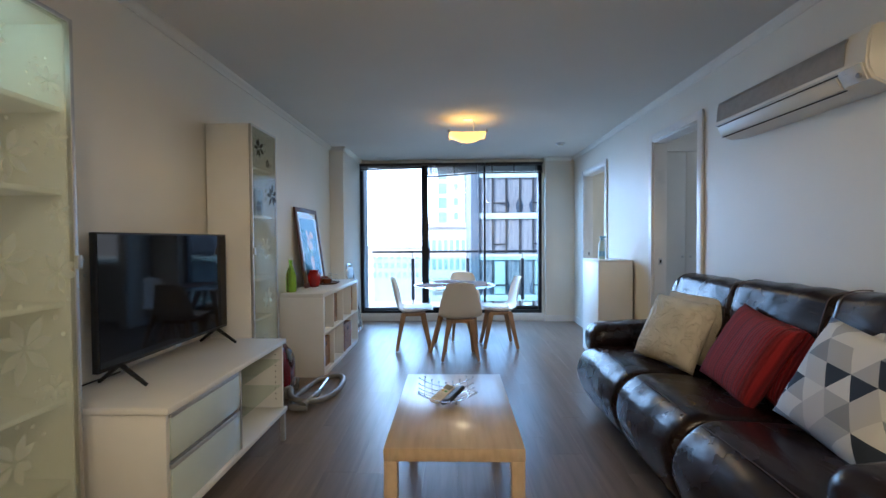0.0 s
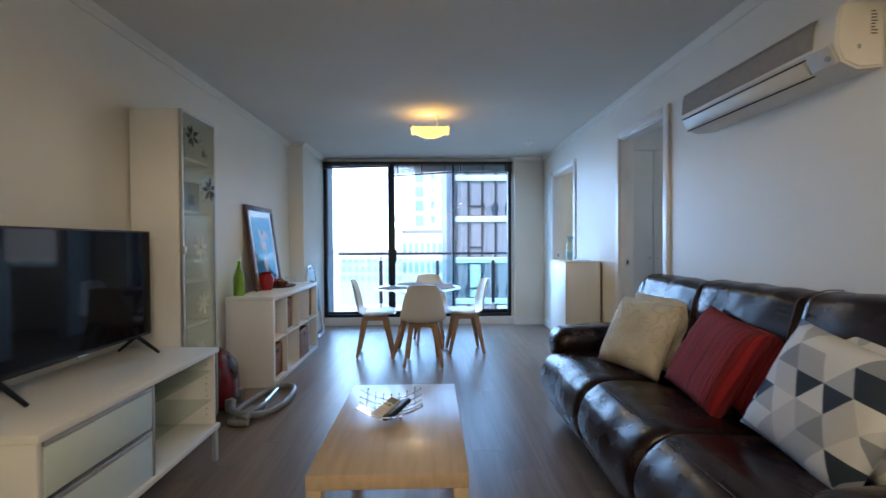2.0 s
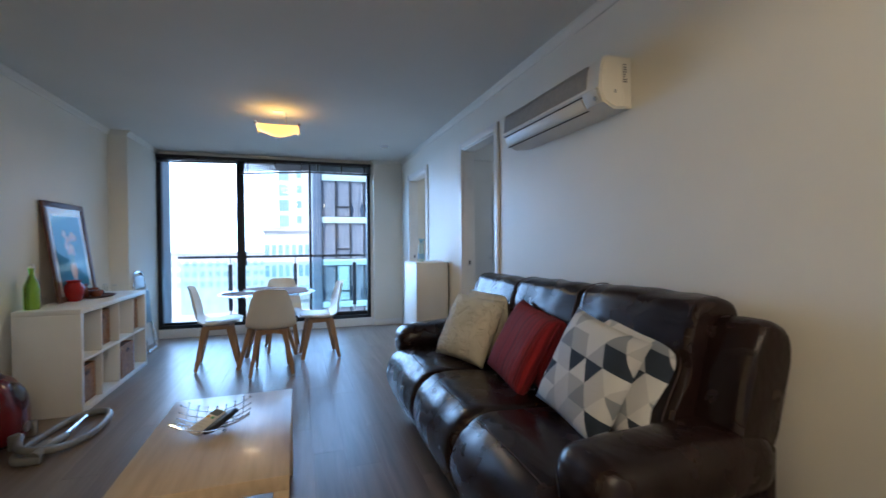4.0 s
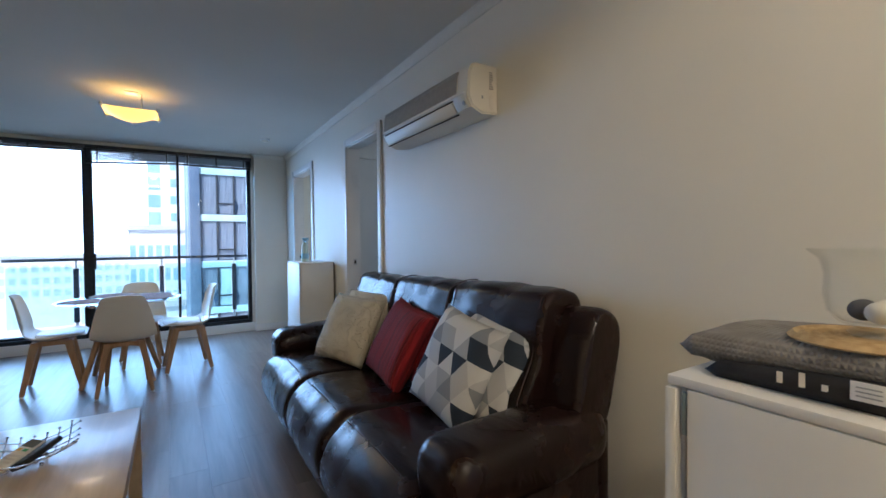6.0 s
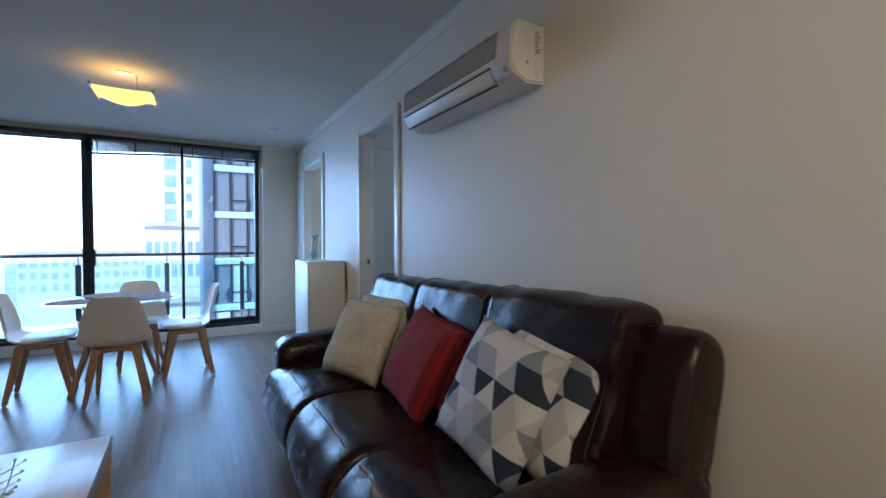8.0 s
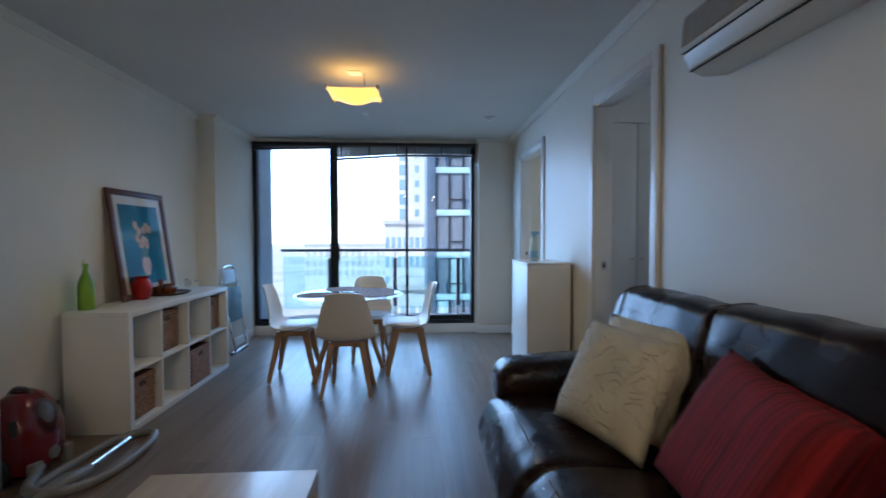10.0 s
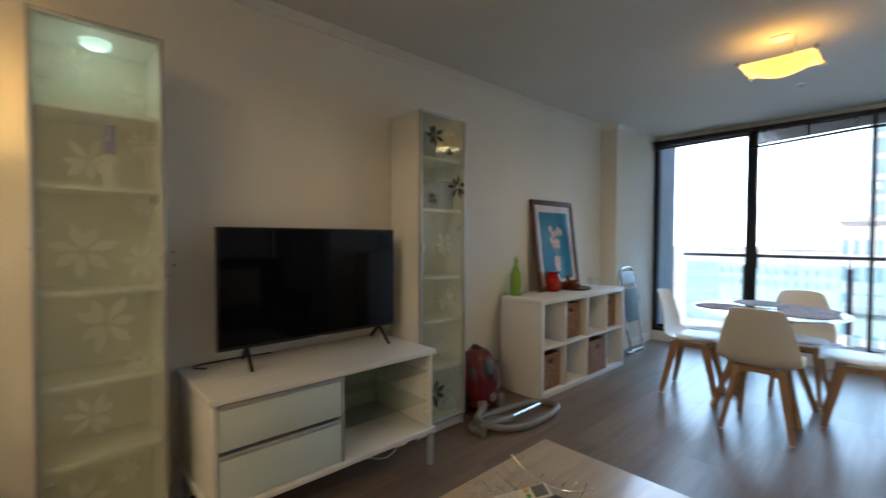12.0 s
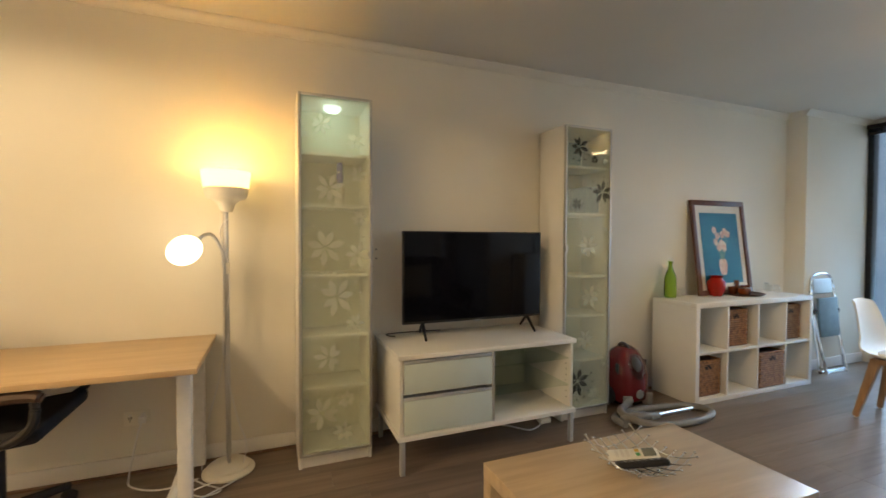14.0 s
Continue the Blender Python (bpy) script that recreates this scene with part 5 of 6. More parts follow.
# ---- coffee table ----
def coffee_table():
    t = thing("coffee_table", "birch veneer coffee table with thick square legs", "table", at=(0, 0, 0))
    x0, x1, y0, y1, h = -0.440, 0.110, 1.960, 2.880, 0.448
    part("tabletop", box(x0, x1, y0, y1, h - 0.052, h, 0.0025), M_BIRCH, t)
    s = 0.052
    for x in (x0 + 0.001, x1 - s - 0.001):
        for y in (y0 + 0.001, y1 - s - 0.001):
            part("leg", box(x, x + s, y, y + s, 0, h - 0.0525, 0.002), M_BIRCH, t)


coffee_table()
TH = 0.448


def wire_bowl():
    b = thing("wire_fruit_bowl", "square chrome wire bowl with ball tips on the coffee table", "bowl", at=pose(-0.200, 2.440, TH, 0, 0, 3))
    n, s = 7, 0.128

    def lift(u, v):
        return 0.014 + 0.056 * (0.55 * (u * u + v * v) + 0.2 * u * u * v * v)

    for i in range(n):
        f = -0.86 + 1.72 * i / (n - 1)
        for swap in (0, 1):
            pts = []
            for k in range(13):
                q = -1.08 + 2.16 * k / 12
                u, v = (q, f) if swap else (f, q)
                pts.append((u * s, v * s, lift(u, v) + (0.003 if swap else 0)))
            part("wire", tube(pts, 0.0021, 6), M_CHROME, b)
            for p in (pts[0], pts[-1]):
                bm = bmesh.new()
                bmesh.ops.create_icosphere(bm, subdivisions=1, radius=0.0054, matrix=Matrix.Translation(p))
                part("ball_tip", bm, M_CHROME, b, "", smooth=180)
    for u in (-0.35, 0.35):
        for v in (-0.35, 0.35):
            bm = bmesh.new()
            bmesh.ops.create_icosphere(bm, subdivisions=2, radius=0.0075, matrix=Matrix.Translation((u * s, v * s, 0.0076)))
            part("foot", bm, M_CHROME, b, "", smooth=180)


wire_bowl()


def remote(name, label, at, body_mat, screen):
    r = thing(name, label, "remote", "remote controls in the wire bowl", at=at)
    part("body", box(-0.027, 0.027, -0.085, 0.085, 0, 0.022, 0.008, 3), body_mat, r)
    if screen:
        part("display", box(-0.020, 0.020, 0.032, 0.074, 0.0218, 0.0228), M_LCD, r, "grey display window")
        for i, m in enumerate((M_YELLOWBTN, M_GREENBTN)):
            part("button", box(-0.018 + i * 0.02, -0.004 + i * 0.02, 0.008, 0.022, 0.0215, 0.0240, 0.001), m, r)
        for i in range(3):
            part("button", box(-0.018, 0.018, -0.06 + i * 0.018, -0.05 + i * 0.018, 0.0215, 0.0228, 0.0004), M_PAPER, r)
    else:
        for i in range(6):
            for j in (-1, 0, 1):
                part("button", box(j * 0.014 - 0.004, j * 0.014 + 0.004, -0.06 + i * 0.022, -0.052 + i * 0.022, 0.0215, 0.0232, 0.0006), M_BUTTON, r)


remote("remote_control", "cream remote control with a small display in the bowl", pose(-0.222, 2.440, TH + 0.030, 8, 12, -28), M_PLASTIC, True)
remote("remote_control", "black remote control lying in the bowl", pose(-0.165, 2.425, TH + 0.030, 8, -20, -30), M_BLACKPLASTIC, False)


# ---- dining set ----
def dining_table():
    t = thing("dining_table", "round glass-topped dining table on splayed beech legs", "table", at=pose(-0.155, 5.275, 0, 0, 0, -4))
    g = part("glass_top", lathe([(0, 0.722), (0.462, 0.722), (0.470, 0.726), (0.470, 0.730), (0.462, 0.734), (0, 0.734)], 64), M_TABLEGLASS, t, "clear glass round top", smooth=40)
    g.visible_shadow = False
    for sx in (-1, 1):
        for sy in (-1, 1):
            part("leg", rod((sx * 0.255, sy * 0.235, 0.0), (sx * 0.07, sy * 0.07, 0.70), 0.021, 0.027, 14), M_BEECH, t)
    for a in (45, 135):
        part("cross_brace", box(-0.27, 0.27, -0.02, 0.02, 0.682, 0.706, 0.005, 2, Matrix.Rotation(radians(a), 4, "Z")), M_BEECH, t)
    for sx in (-1, 1):
        for sy in (-1, 1):
            part("glass_pad", rod((sx * 0.18, sy * 0.18, 0.706), (sx * 0.18, sy * 0.18, 0.7218), 0.016), M_STEEL, t)


dining_table()
for k, (x, y) in enumerate(((-0.41, 5.17), (-0.24, 5.52), (0.08, 5.19), (-0.16, 4.99), (0.06, 5.45))):
    if k == 3:
        continue
    pts = [(0, 0.001)] + [(0.012 + 0.012 * i, 0.004 + (0.003 if i % 2 else 0.0)) for i in range(14)] + [(0.182, 0.002), (0.178, 0.0), (0, 0.0)]
    single("placemat", lathe(pts, 40, centre=(x, y, 0.7345 + (0.006 if k % 2 else 0))), M_MAT, "round brown woven placemat on the glass table", "placemat", "placemats on the dining table", smooth=30)


def dining_chair():
    """Moulded shell chair on beech legs; it faces +y, its origin on the floor under the seat."""
    c = thing("dining_chair", "white moulded shell chair with a padded seat and beech legs", "chair", "chairs round the dining table")
    line = [(0.225, 0.452, 0.185), (0.205, 0.458, 0.205), (0.15, 0.448, 0.218), (0.06, 0.436, 0.224), (-0.04, 0.428, 0.226), (-0.11, 0.436, 0.228), (-0.155, 0.462, 0.228), (-0.182, 0.51, 0.225),
            (-0.200, 0.57, 0.214), (-0.214, 0.64, 0.198), (-0.228, 0.71, 0.178), (-0.242, 0.77, 0.160), (-0.252, 0.805, 0.148), (-0.262, 0.822, 0.134)]
    bm = bmesh.new()
    rows = []
    m = 14
    for i, (d, z, w) in enumerate(line):
        f = i / (len(line) - 1)
        back = min(1, max(0, (z - 0.45) / 0.12)) if i > 5 else 0
        row = []
        for j in range(m + 1):
            v = -1 + 2 * j / m
            e = abs(v) ** 2.4
            dz = 0.040 * e * (1 - back) * (1.0 if i > 1 else 0.4)
            dy = 0.055 * e * back * (1 - 0.35 * f)
            top = -0.014 * e if i > 10 else 0
            row.append(bm.verts.new((w * v * (1 - 0.03 * e), d + dy, z + dz + top)))
        rows.append(row)
    for a, b in zip(rows, rows[1:]):
        for j in range(m):
            bm.faces.new((a[j], a[j + 1], b[j + 1], b[j]))
    bmesh.ops.recalc_face_normals(bm, faces=bm.faces)
    bmesh.ops.solidify(bm, geom=bm.faces[:], thickness=0.008)
    part("shell", bm, M_SHELL, c, "white moulded plastic shell", smooth=60)
    bm = bmesh.new()
    rings = []
    for k, (s, z) in enumerate(((0.80, 0.448), (0.93, 0.454), (0.97, 0.466), (0.92, 0.476), (0.7, 0.484), (0.35, 0.488))):
        rings.append([bm.verts.new((0.198 * s * math.copysign(abs(math.cos(q)) ** 0.7, math.cos(q)), 0.045 + 0.168 * s * math.copysign(abs(math.sin(q)) ** 0.7, math.sin(q)), z)) for q in (2 * math.pi * i / 28 for i in range(28))])
    for a, b in zip(rings, rings[1:]):
        for i in range(28):
            bm.faces.new((a[i], a[(i + 1) % 28], b[(i + 1) % 28], b[i]))
    bm.faces.new(rings[0][::-1]), bm.faces.new(rings[-1])
    part("seat_pad", bm, M_PAD, c, "padded white vinyl seat", smooth=70)
    for sx in (-1, 1):
        for sy, fx, fy in ((-1, 0.186, -0.185), (1, 0.150, 0.190)):
            bm = bmesh.new()
            top, bot = Vector((sx * 0.115, sy * 0.105, 0.418)), Vector((sx * fx, fy, 0.008))
            d = (bot - top).normalized()
            s = Vector((0, 1, 0)).cross(d).normalized()
            u = d.cross(s).normalized()
            q = [[bm.verts.new(p + s * a * r + u * b2 * r * 1.25) for a, b2 in ((-1, -1), (1, -1), (1, 1), (-1, 1))] for p, r in ((top, 0.023), (bot, 0.0135))]
            for i in range(4):
                bm.faces.new((q[0][i], q[0][(i + 1) % 4], q[1][(i + 1) % 4], q[1][i]))
            bm.faces.new(q[0][::-1]), bm.faces.new(q[1])
            bmesh.ops.bevel(bm, geom=bm.edges[:], offset=0.005, segments=2, affect="EDGES")
            l = part("leg", bm, M_BEECH, c, "tapered beech leg")
            part("glide", rod(bot + Vector((0, 0, -0.008)), bot + Vector((0, 0, 0.004)), 0.011), M_PLASTIC, l)
    for sy in (-1, 1):
        bm = bmesh.new()
        pr = [(-0.14, 0.425), (0.14, 0.425), (0.125, 0.372), (0.085, 0.385), (0.04, 0.395), (-0.04, 0.395), (-0.085, 0.385), (-0.125, 0.372)]
        a = [bm.verts.new((x, sy * 0.115 - 0.014, z)) for x, z in pr]
        b = [bm.verts.new((x, sy * 0.115 + 0.014, z)) for x, z in pr]
        for i in range(8):
            bm.faces.new((a[i], a[(i + 1) % 8], b[(i + 1) % 8], b[i]))
        bm.faces.new(a[::-1]), bm.faces.new(b)
        part("cross_rail", bm, M_BEECH, c, "curved beech cross rail")
    for sx in (-1, 1):
        part("side_rail", box(sx * 0.118 - 0.013, sx * 0.118 + 0.013, -0.11, 0.11, 0.388, 0.424, 0.004), M_BEECH, c)
    return c


first = dining_chair()
first.matrix_world = pose(-0.100, 4.875, 0, 0, 0, 1.5)
copy_thing(first, pose(-0.630, 5.285, 0, 0, 0, -86))
copy_thing(first, pose(0.360, 5.350, 0, 0, 0, 95))
copy_thing(first, pose(-0.035, 5.775, 0, 0, 0, 183))


# ---- sofa ----
def loft_y(profile, y0, y1, r, n_mid=10, puff=0.0, crease=0.0, seed=0, yaw=0.0):
    """Sweep a closed (x, z) profile along y, rounding both ends by the radius r."""
    cx = sum(p[0] for p in profile) / len(profile)
    cz = sum(p[1] for p in profile) / len(profile)
    stations = sorted({(round(y0 + r - r * math.cos(a), 5), r - r * math.sin(a)) for a in (i / 5 * math.pi / 2 for i in range(6))})
    mids = [(y0 + r + (y1 - y0 - 2 * r) * i / n_mid, 0.0) for i in range(1, n_mid)]
    ends = [(y0 + y1 - y, o) for y, o in stations][::-1]
    bm, rings = bmesh.new(), []
    for y, o in stations + mids + ends:
        ring = []
        f = (y - y0) / (y1 - y0)
        for i, (x, z) in enumerate(profile):
            dx, dz = x - cx, z - cz
            ln = math.hypot(dx, dz) or 1
            k = (ln - o + puff * math.sin(math.pi * f)) / ln
            px, pz = cx + dx * k, cz + dz * k
            w = noise.noise(Vector((px * 5, y * 7, pz * 5 + seed))) * crease
            ring.append(bm.verts.new((px + dx / ln * w, y, pz + dz / ln * w)))
        rings.append(ring)
    m = len(profile)
    for a, b in zip(rings, rings[1:]):
        for i in range(m):
            bm.faces.new((a[i], a[(i + 1) % m], b[(i + 1) % m], b[i]))
    bm.faces.new(rings[0][::-1]), bm.faces.new(rings[-1])
    return bm


def closed(pts, steps=5):
    return [(p.x, p.y) for p in spline([(x, z, 0) for x, z in pts], steps, True)]


def sofa():
    s = thing("recliner_sofa", "dark brown leather three-seat recliner sofa with padded arms", "sofa", at=(0, 0, 0))
    ya, yb = 1.515, 3.425
    w = (yb - ya) / 3
    seat = closed([(0.915, 0.492), (0.840, 0.462), (0.775, 0.390), (0.748, 0.290), (0.775, 0.190), (0.825, 0.105), (0.90, 0.085), (1.00, 0.12), (1.15, 0.20), (1.38, 0.30), (1.41, 0.43), (1.28, 0.472), (1.05, 0.490)])
    back = closed([(1.305, 0.44), (1.285, 0.54), (1.335, 0.66), (1.385, 0.760), (1.395, 0.84), (1.420, 0.930), (1.440, 0.978), (1.490, 1.000), (1.575, 0.996), (1.632, 0.95), (1.640, 0.75), (1.600, 0.52), (1.49, 0.42), (1.37, 0.40)])
    for i in range(3):
        a, b = ya + w * i + 0.002, ya + w * (i + 1) - 0.002
        bm = loft_y(seat, a, b, 0.045, 16, 0.008, 0.008, i)
        for v in bm.verts:  # the outer footrests run on in front of the arms
            f = max(0.0, min(1.0, (0.93 - v.co.x) / 0.06)) * max(0.0, min(1.0, (0.48 - v.co.z) / 0.05))
            if i == 2:
                v.co.y += 0.125 * f * max(0, (v.co.y - a) / (b - a)) ** 2
            elif i == 0:
                v.co.y -= 0.06 * f * max(0, (b - v.co.y) / (b - a)) ** 2
        c = part("seat", bm, M_LEATHER, s, "padded leather seat with rolled footrest front", smooth=180)
        edge = [(0.858, y, 0.4765 + 0.010 * math.sin(math.pi * (y - a) / (b - a))) for y in (a + 0.06 + (b - a - 0.12) * k / 12 for k in range(13))]
        part("seam_piping", tube(edge, 0.0024, 6), M_THREAD, c, "stitched seam across the front edge")
        lift = (0.032, 0.015, 0.0)[i]
        bk = part("backrest", loft_y([(x, z + (lift if z > 0.6 else 0)) for x, z in back], a, b, 0.032, 16, 0.006, 0.012, 7 + i), M_LEATHER, s, "pillowed leather backrest", smooth=180)
        zz = 0.905 + lift
        part("seam_piping", tube([(1.414, a + 0.05 + (b - a - 0.1) * k / 10, zz + 0.004 * math.sin(k)) for k in range(11)], 0.0024, 6), M_LEATHER, bk, "stitched seam below the head pillow")
        cx, cz = sum(p[0] for p in back) / len(back), sum(p[1] + (lift if p[1] > 0.6 else 0) for p in back) / len(back)
        for yy in (a + 0.030, b - 0.030):
            row = []
            for x, z in back:
                z += lift if z > 0.6 else 0
                if z > 0.56 and x < 1.56:
                    k = 1 + 0.0015 / math.hypot(x - cx, z - cz)
                    row.append((cx + (x - cx) * k, yy, cz + (z - cz) * k))
            row.sort(key=lambda p: math.atan2(p[2] - cz, cx - p[0]))
            part("seam_piping", tube(row, 0.0024, 6), M_THREAD, bk, "stitched seam down the side of the back cushion")
    wing = closed([(1.39, 0.52), (1.43, 0.72), (1.475, 0.89), (1.525, 0.965), (1.585, 0.970), (1.645, 0.92), (1.640, 0.78), (1.575, 0.58), (1.48, 0.50)])
    for a, b in ((1.352, 1.540), (3.425, 3.60)):
        part("wing", loft_y(wing, a, b, 0.038, 8, 0.004, 0.006, 3), M_LEATHER, s, "padded leather side wing", smooth=180)
    arm = closed([(0.0, 0.120), (0.080, 0.112), (0.118, 0.075), (0.128, 0.015), (0.112, -0.05), (0.06, -0.10), (-0.06, -0.10), (-0.112, -0.05), (-0.128, 0.015), (-0.118, 0.075), (-0.080, 0.112)])
    for yc, a, b in ((1.445, 0.875, 1.56), (3.545, 0.835, 1.52)):
        bm = loft_y(arm, a, b, 0.075, 10, 0.006, 0.006, yc)
        for v in bm.verts:  # the profile runs across, the sweep along x; arms sink a little towards the back
            x, z, y = v.co.y, v.co.z, v.co.x
            v.co = (x, yc + y, 0.505 + z - 0.03 * max(0, (0.96 - x) / 0.10) ** 2 * 0.3 + 0.02 * max(0, min(1, (x - 0.9) / 0.5)))
        am = part("armrest", bm, M_LEATHER, s, "rounded padded leather arm", smooth=180)
        ring = [(a + 0.060, yc + 0.129 * math.cos(q), 0.510 + 0.115 * math.sin(q)) for q in (math.pi * (0.02 + 0.96 * k / 16) for k in range(17))]
        part("seam_piping", tube(ring, 0.0026, 6), M_THREAD, am, "stitched seam round the arm front")
        lo, hi = yc - 0.098, yc + 0.105
        part("side_panel", box(0.915, 1.545, lo, hi, 0.045, 0.49, 0.03, 4), M_LEATHER, s, "leather-covered side panel")
    part("back_panel", box(1.50, 1.560, 1.34, 3.58, 0.045, 0.60, 0.02, 3), M_LEATHER, s)
    part("frame", box(0.93, 1.50, 1.55, 3.41, 0.05, 0.18), M_BLACKPLASTIC, s)
    for x in (0.95, 1.55):
        for y in (1.42, 3.52):
            part("foot", rod((x, y, 0), (x, y, 0.05), 0.025), M_BLACKPLASTIC, s)
    part("recline_pull", lathe([(0, 0.012), (0.035, 0.010), (0.042, 0.0), (0, 0.0)], 20), M_BLACKPLASTIC, s, "round black recline pull").matrix_local = pose(1.18, 1.3465, 0.36, 90, 0, 0)


sofa()


def pillow_mesh(size, thick, n=18, seed=0, rough=0.006):
    """A plump square cushion in the local xy plane, corners pulled out."""
    bm = bmesh.new()
    grid = {}
    for side in (1, -1):
        for i in range(n + 1):
            for j in range(n + 1):
                u, v = -1 + 2 * i / n, -1 + 2 * j / n
                border = i in (0, n) or j in (0, n)
                if border and side == -1:
                    grid[side, i, j] = grid[1, i, j]
                    continue
                x = u * (1 - 0.06 * (1 - u * u) - 0.055 * (1 - v * v) * abs(u) ** 2)
                y = v * (1 - 0.06 * (1 - v * v) - 0.055 * (1 - u * u) * abs(v) ** 2)
                h = 0 if border else ((1 - u ** 4) * (1 - v ** 4)) ** 0.55
                w = noise.noise(Vector((u * 2.2 + seed, v * 2.2, side * 3))) * rough
                grid[side, i, j] = bm.verts.new((x * size / 2, y * size / 2, side * (h * thick / 2) + (w if not border else 0)))
    for side in (1, -1):
        for i in range(n):
            for j in range(n):
                q = [grid[side, i, j], grid[side, i + 1, j], grid[side, i + 1, j + 1], grid[side, i, j + 1]]
                bm.faces.new(q if side == 1 else q[::-1])
    return bm


def seated(bottom_a, bottom_b, lean, size, roll=0.0, off=0.0):
    """The pose of a cushion whose lower edge runs from a to b (seen from the room, left to right) and that leans back by so many degrees."""
    a, b = Vector(bottom_a), Vector(bottom_b)
    u = (b - a).normalized()
    into = Vector((0, 0, 1)).cross(u).normalized()
    v = Vector((0, 0, 1)) * math.cos(radians(lean)) + into * math.sin(radians(lean))
    n = u.cross(v)
    r = Matrix.Rotation(radians(roll), 3, n)
    u2, v2 = r @ u, r @ v
    c = (a + b) / 2 + v * size / 2 - n * off
    return Matrix(((u2.x, v2.x, n.x, c.x), (u2.y, v2.y, n.y, c.y), (u2.z, v2.z, n.z, c.z), (0, 0, 0, 1)))


def cushion(label, mats, size, thick, m, seed, group):
    bm = pillow_mesh(size, thick, 18, seed)
    ob = single("cushion", bm, mats[0], label, "cushion", group, smooth=180, at=m)
    return ob


G = "cushions along the sofa"
cushion("cream embossed cotton cushion leaning behind another cream one", [M_CREAM], 0.435, 0.13, seated((1.12, 3.185, 0.515), (1.29, 2.765, 0.505), 26, 0.435, 0), 3, G)
cushion("cream embossed cotton cushion leaning against the sofa back", [M_CREAM], 0.435, 0.15, seated((1.01, 3.15, 0.50), (1.185, 2.73, 0.49), 27, 0.43, -2), 1, G)
cushion("dark red ribbed cushion leaning behind another red one", [M_RED], 0.43, 0.12, seated((1.275, 2.61, 0.505), (1.285, 2.14, 0.50), 25, 0.43, -7), 5, G)
cushion("dark red ribbed cushion leaning against the sofa back", [M_RED], 0.435, 0.14, seated((1.17, 2.68, 0.50), (1.18, 2.215, 0.49), 27, 0.425, -9), 4, G)
cushion("grey and white triangle-patterned cushion leaning behind a matching one", [M_GEO], 0.43, 0.10, seated((1.258, 1.990, 0.508), (1.278, 1.560, 0.503), 22, 0.43, -8), 8, G)
cushion("grey and white triangle-patterned cushion leaning against the sofa back", [M_GEO], 0.45, 0.13, seated((1.165, 2.105, 0.50), (1.185, 1.665, 0.492), 24, 0.44, -9), 6, G)

# ---- along the east wall ----
def air_conditioner():
    a = thing("air_conditioner", "aged white split air conditioner fixed high on the wall", "air conditioner", at=(0, 0, 0))
    y0, y1 = 2.070, 3.050
    prof = [(1.659, 1.868), (1.56, 1.858), (1.500, 1.885), (1.478, 1.93), (1.474, 1.965), (1.482, 2.05), (1.497, 2.090), (1.522, 2.104), (1.659, 2.104)]
    bm = bmesh.new()
    e = [[bm.verts.new((x, y, z)) for x, z in prof] for y in (y0, y1)]
    k = len(prof)
    for i in range(k):
        bm.faces.new((e[0][i], e[0][(i + 1) % k], e[1][(i + 1) % k], e[1][i]))
    bm.faces.new(e[0][::-1]), bm.faces.new(e[1])
    bmesh.ops.bevel(bm, geom=[x for x in bm.edges if abs(x.verts[0].co.y - x.verts[1].co.y) < 0.01], offset=0.008, segments=3, affect="EDGES")
    part("casing", bm, M_ACBODY, a)
    # intake grille on the upper front
    bm = bmesh.new()
    rows = 24
    for i in range(rows):
        f = i / (rows - 1)
        z = 1.970 + 0.108 * f
        x = 1.4725 + 0.0075 * f + (0.010 * max(0, f - 0.8) / 0.2)
        bm_box(bm, x - 0.004, x + 0.004, y0 + 0.10, y1 - 0.012, z - 0.0014, z + 0.0014)
    part("intake_grille", bm, M_ACGRILLE, a, "finely slatted beige intake grille")
    bm = bmesh.new()
    v = [bm.verts.new(p) for p in ((1.4715, y0 + 0.10, 1.970), (1.4715, y1 - 0.012, 1.968), (1.4815, y1 - 0.012, 2.080), (1.4815, y0 + 0.10, 2.080))]
    bm.faces.new(v)
    bmesh.ops.solidify(bm, geom=bm.faces[:], thickness=0.003)
    part("grille_backing", bm, M_ACGRILLE, a)
    part("trim_strip", box(1.466, 1.476, y0 + 0.02, y1 - 0.004, 1.940, 1.952, 0.003), M_ACSILVER, a, "silver trim strip")
    lou = box(-0.005, 0.005, y0 + 0.13, y1 - 0.03, -0.030, 0.030, 0.003, 2)
    bmesh.ops.transform(lou, matrix=Matrix.Translation((1.4830, 0, 1.905)) @ Matrix.Rotation(radians(-33), 4, "Y"), verts=lou.verts)
    part("louvre", lou, M_ACBODY, a, "closed air louvre")
    for z, x in ((1.9385, 1.4735), (1.872, 1.503)):
        part("louvre_gap", box(x - 0.004, x + 0.003, y0 + 0.12, y1 - 0.02, z - 0.0022, z + 0.0022), M_GAP, a, "dark gap along the louvre")
    pn = box(-0.004, 0.004, y0 + 0.015, y0 + 0.12, -0.036, 0.036, 0.003, 2)
    bmesh.ops.transform(pn, matrix=Matrix.Translation((1.4790, 0, 1.915)) @ Matrix.Rotation(radians(-26), 4, "Y"), verts=pn.verts)
    p = part("control_panel", pn, M_ACSILVER, a, "silver control panel")
    part("button", lathe([(0, 0.006), (0.010, 0.005), (0.012, 0.0)], 18), M_BUTTON, p, "round button").matrix_local = pose(1.4755, y0 + 0.035, 1.905, 0, -116, 0)
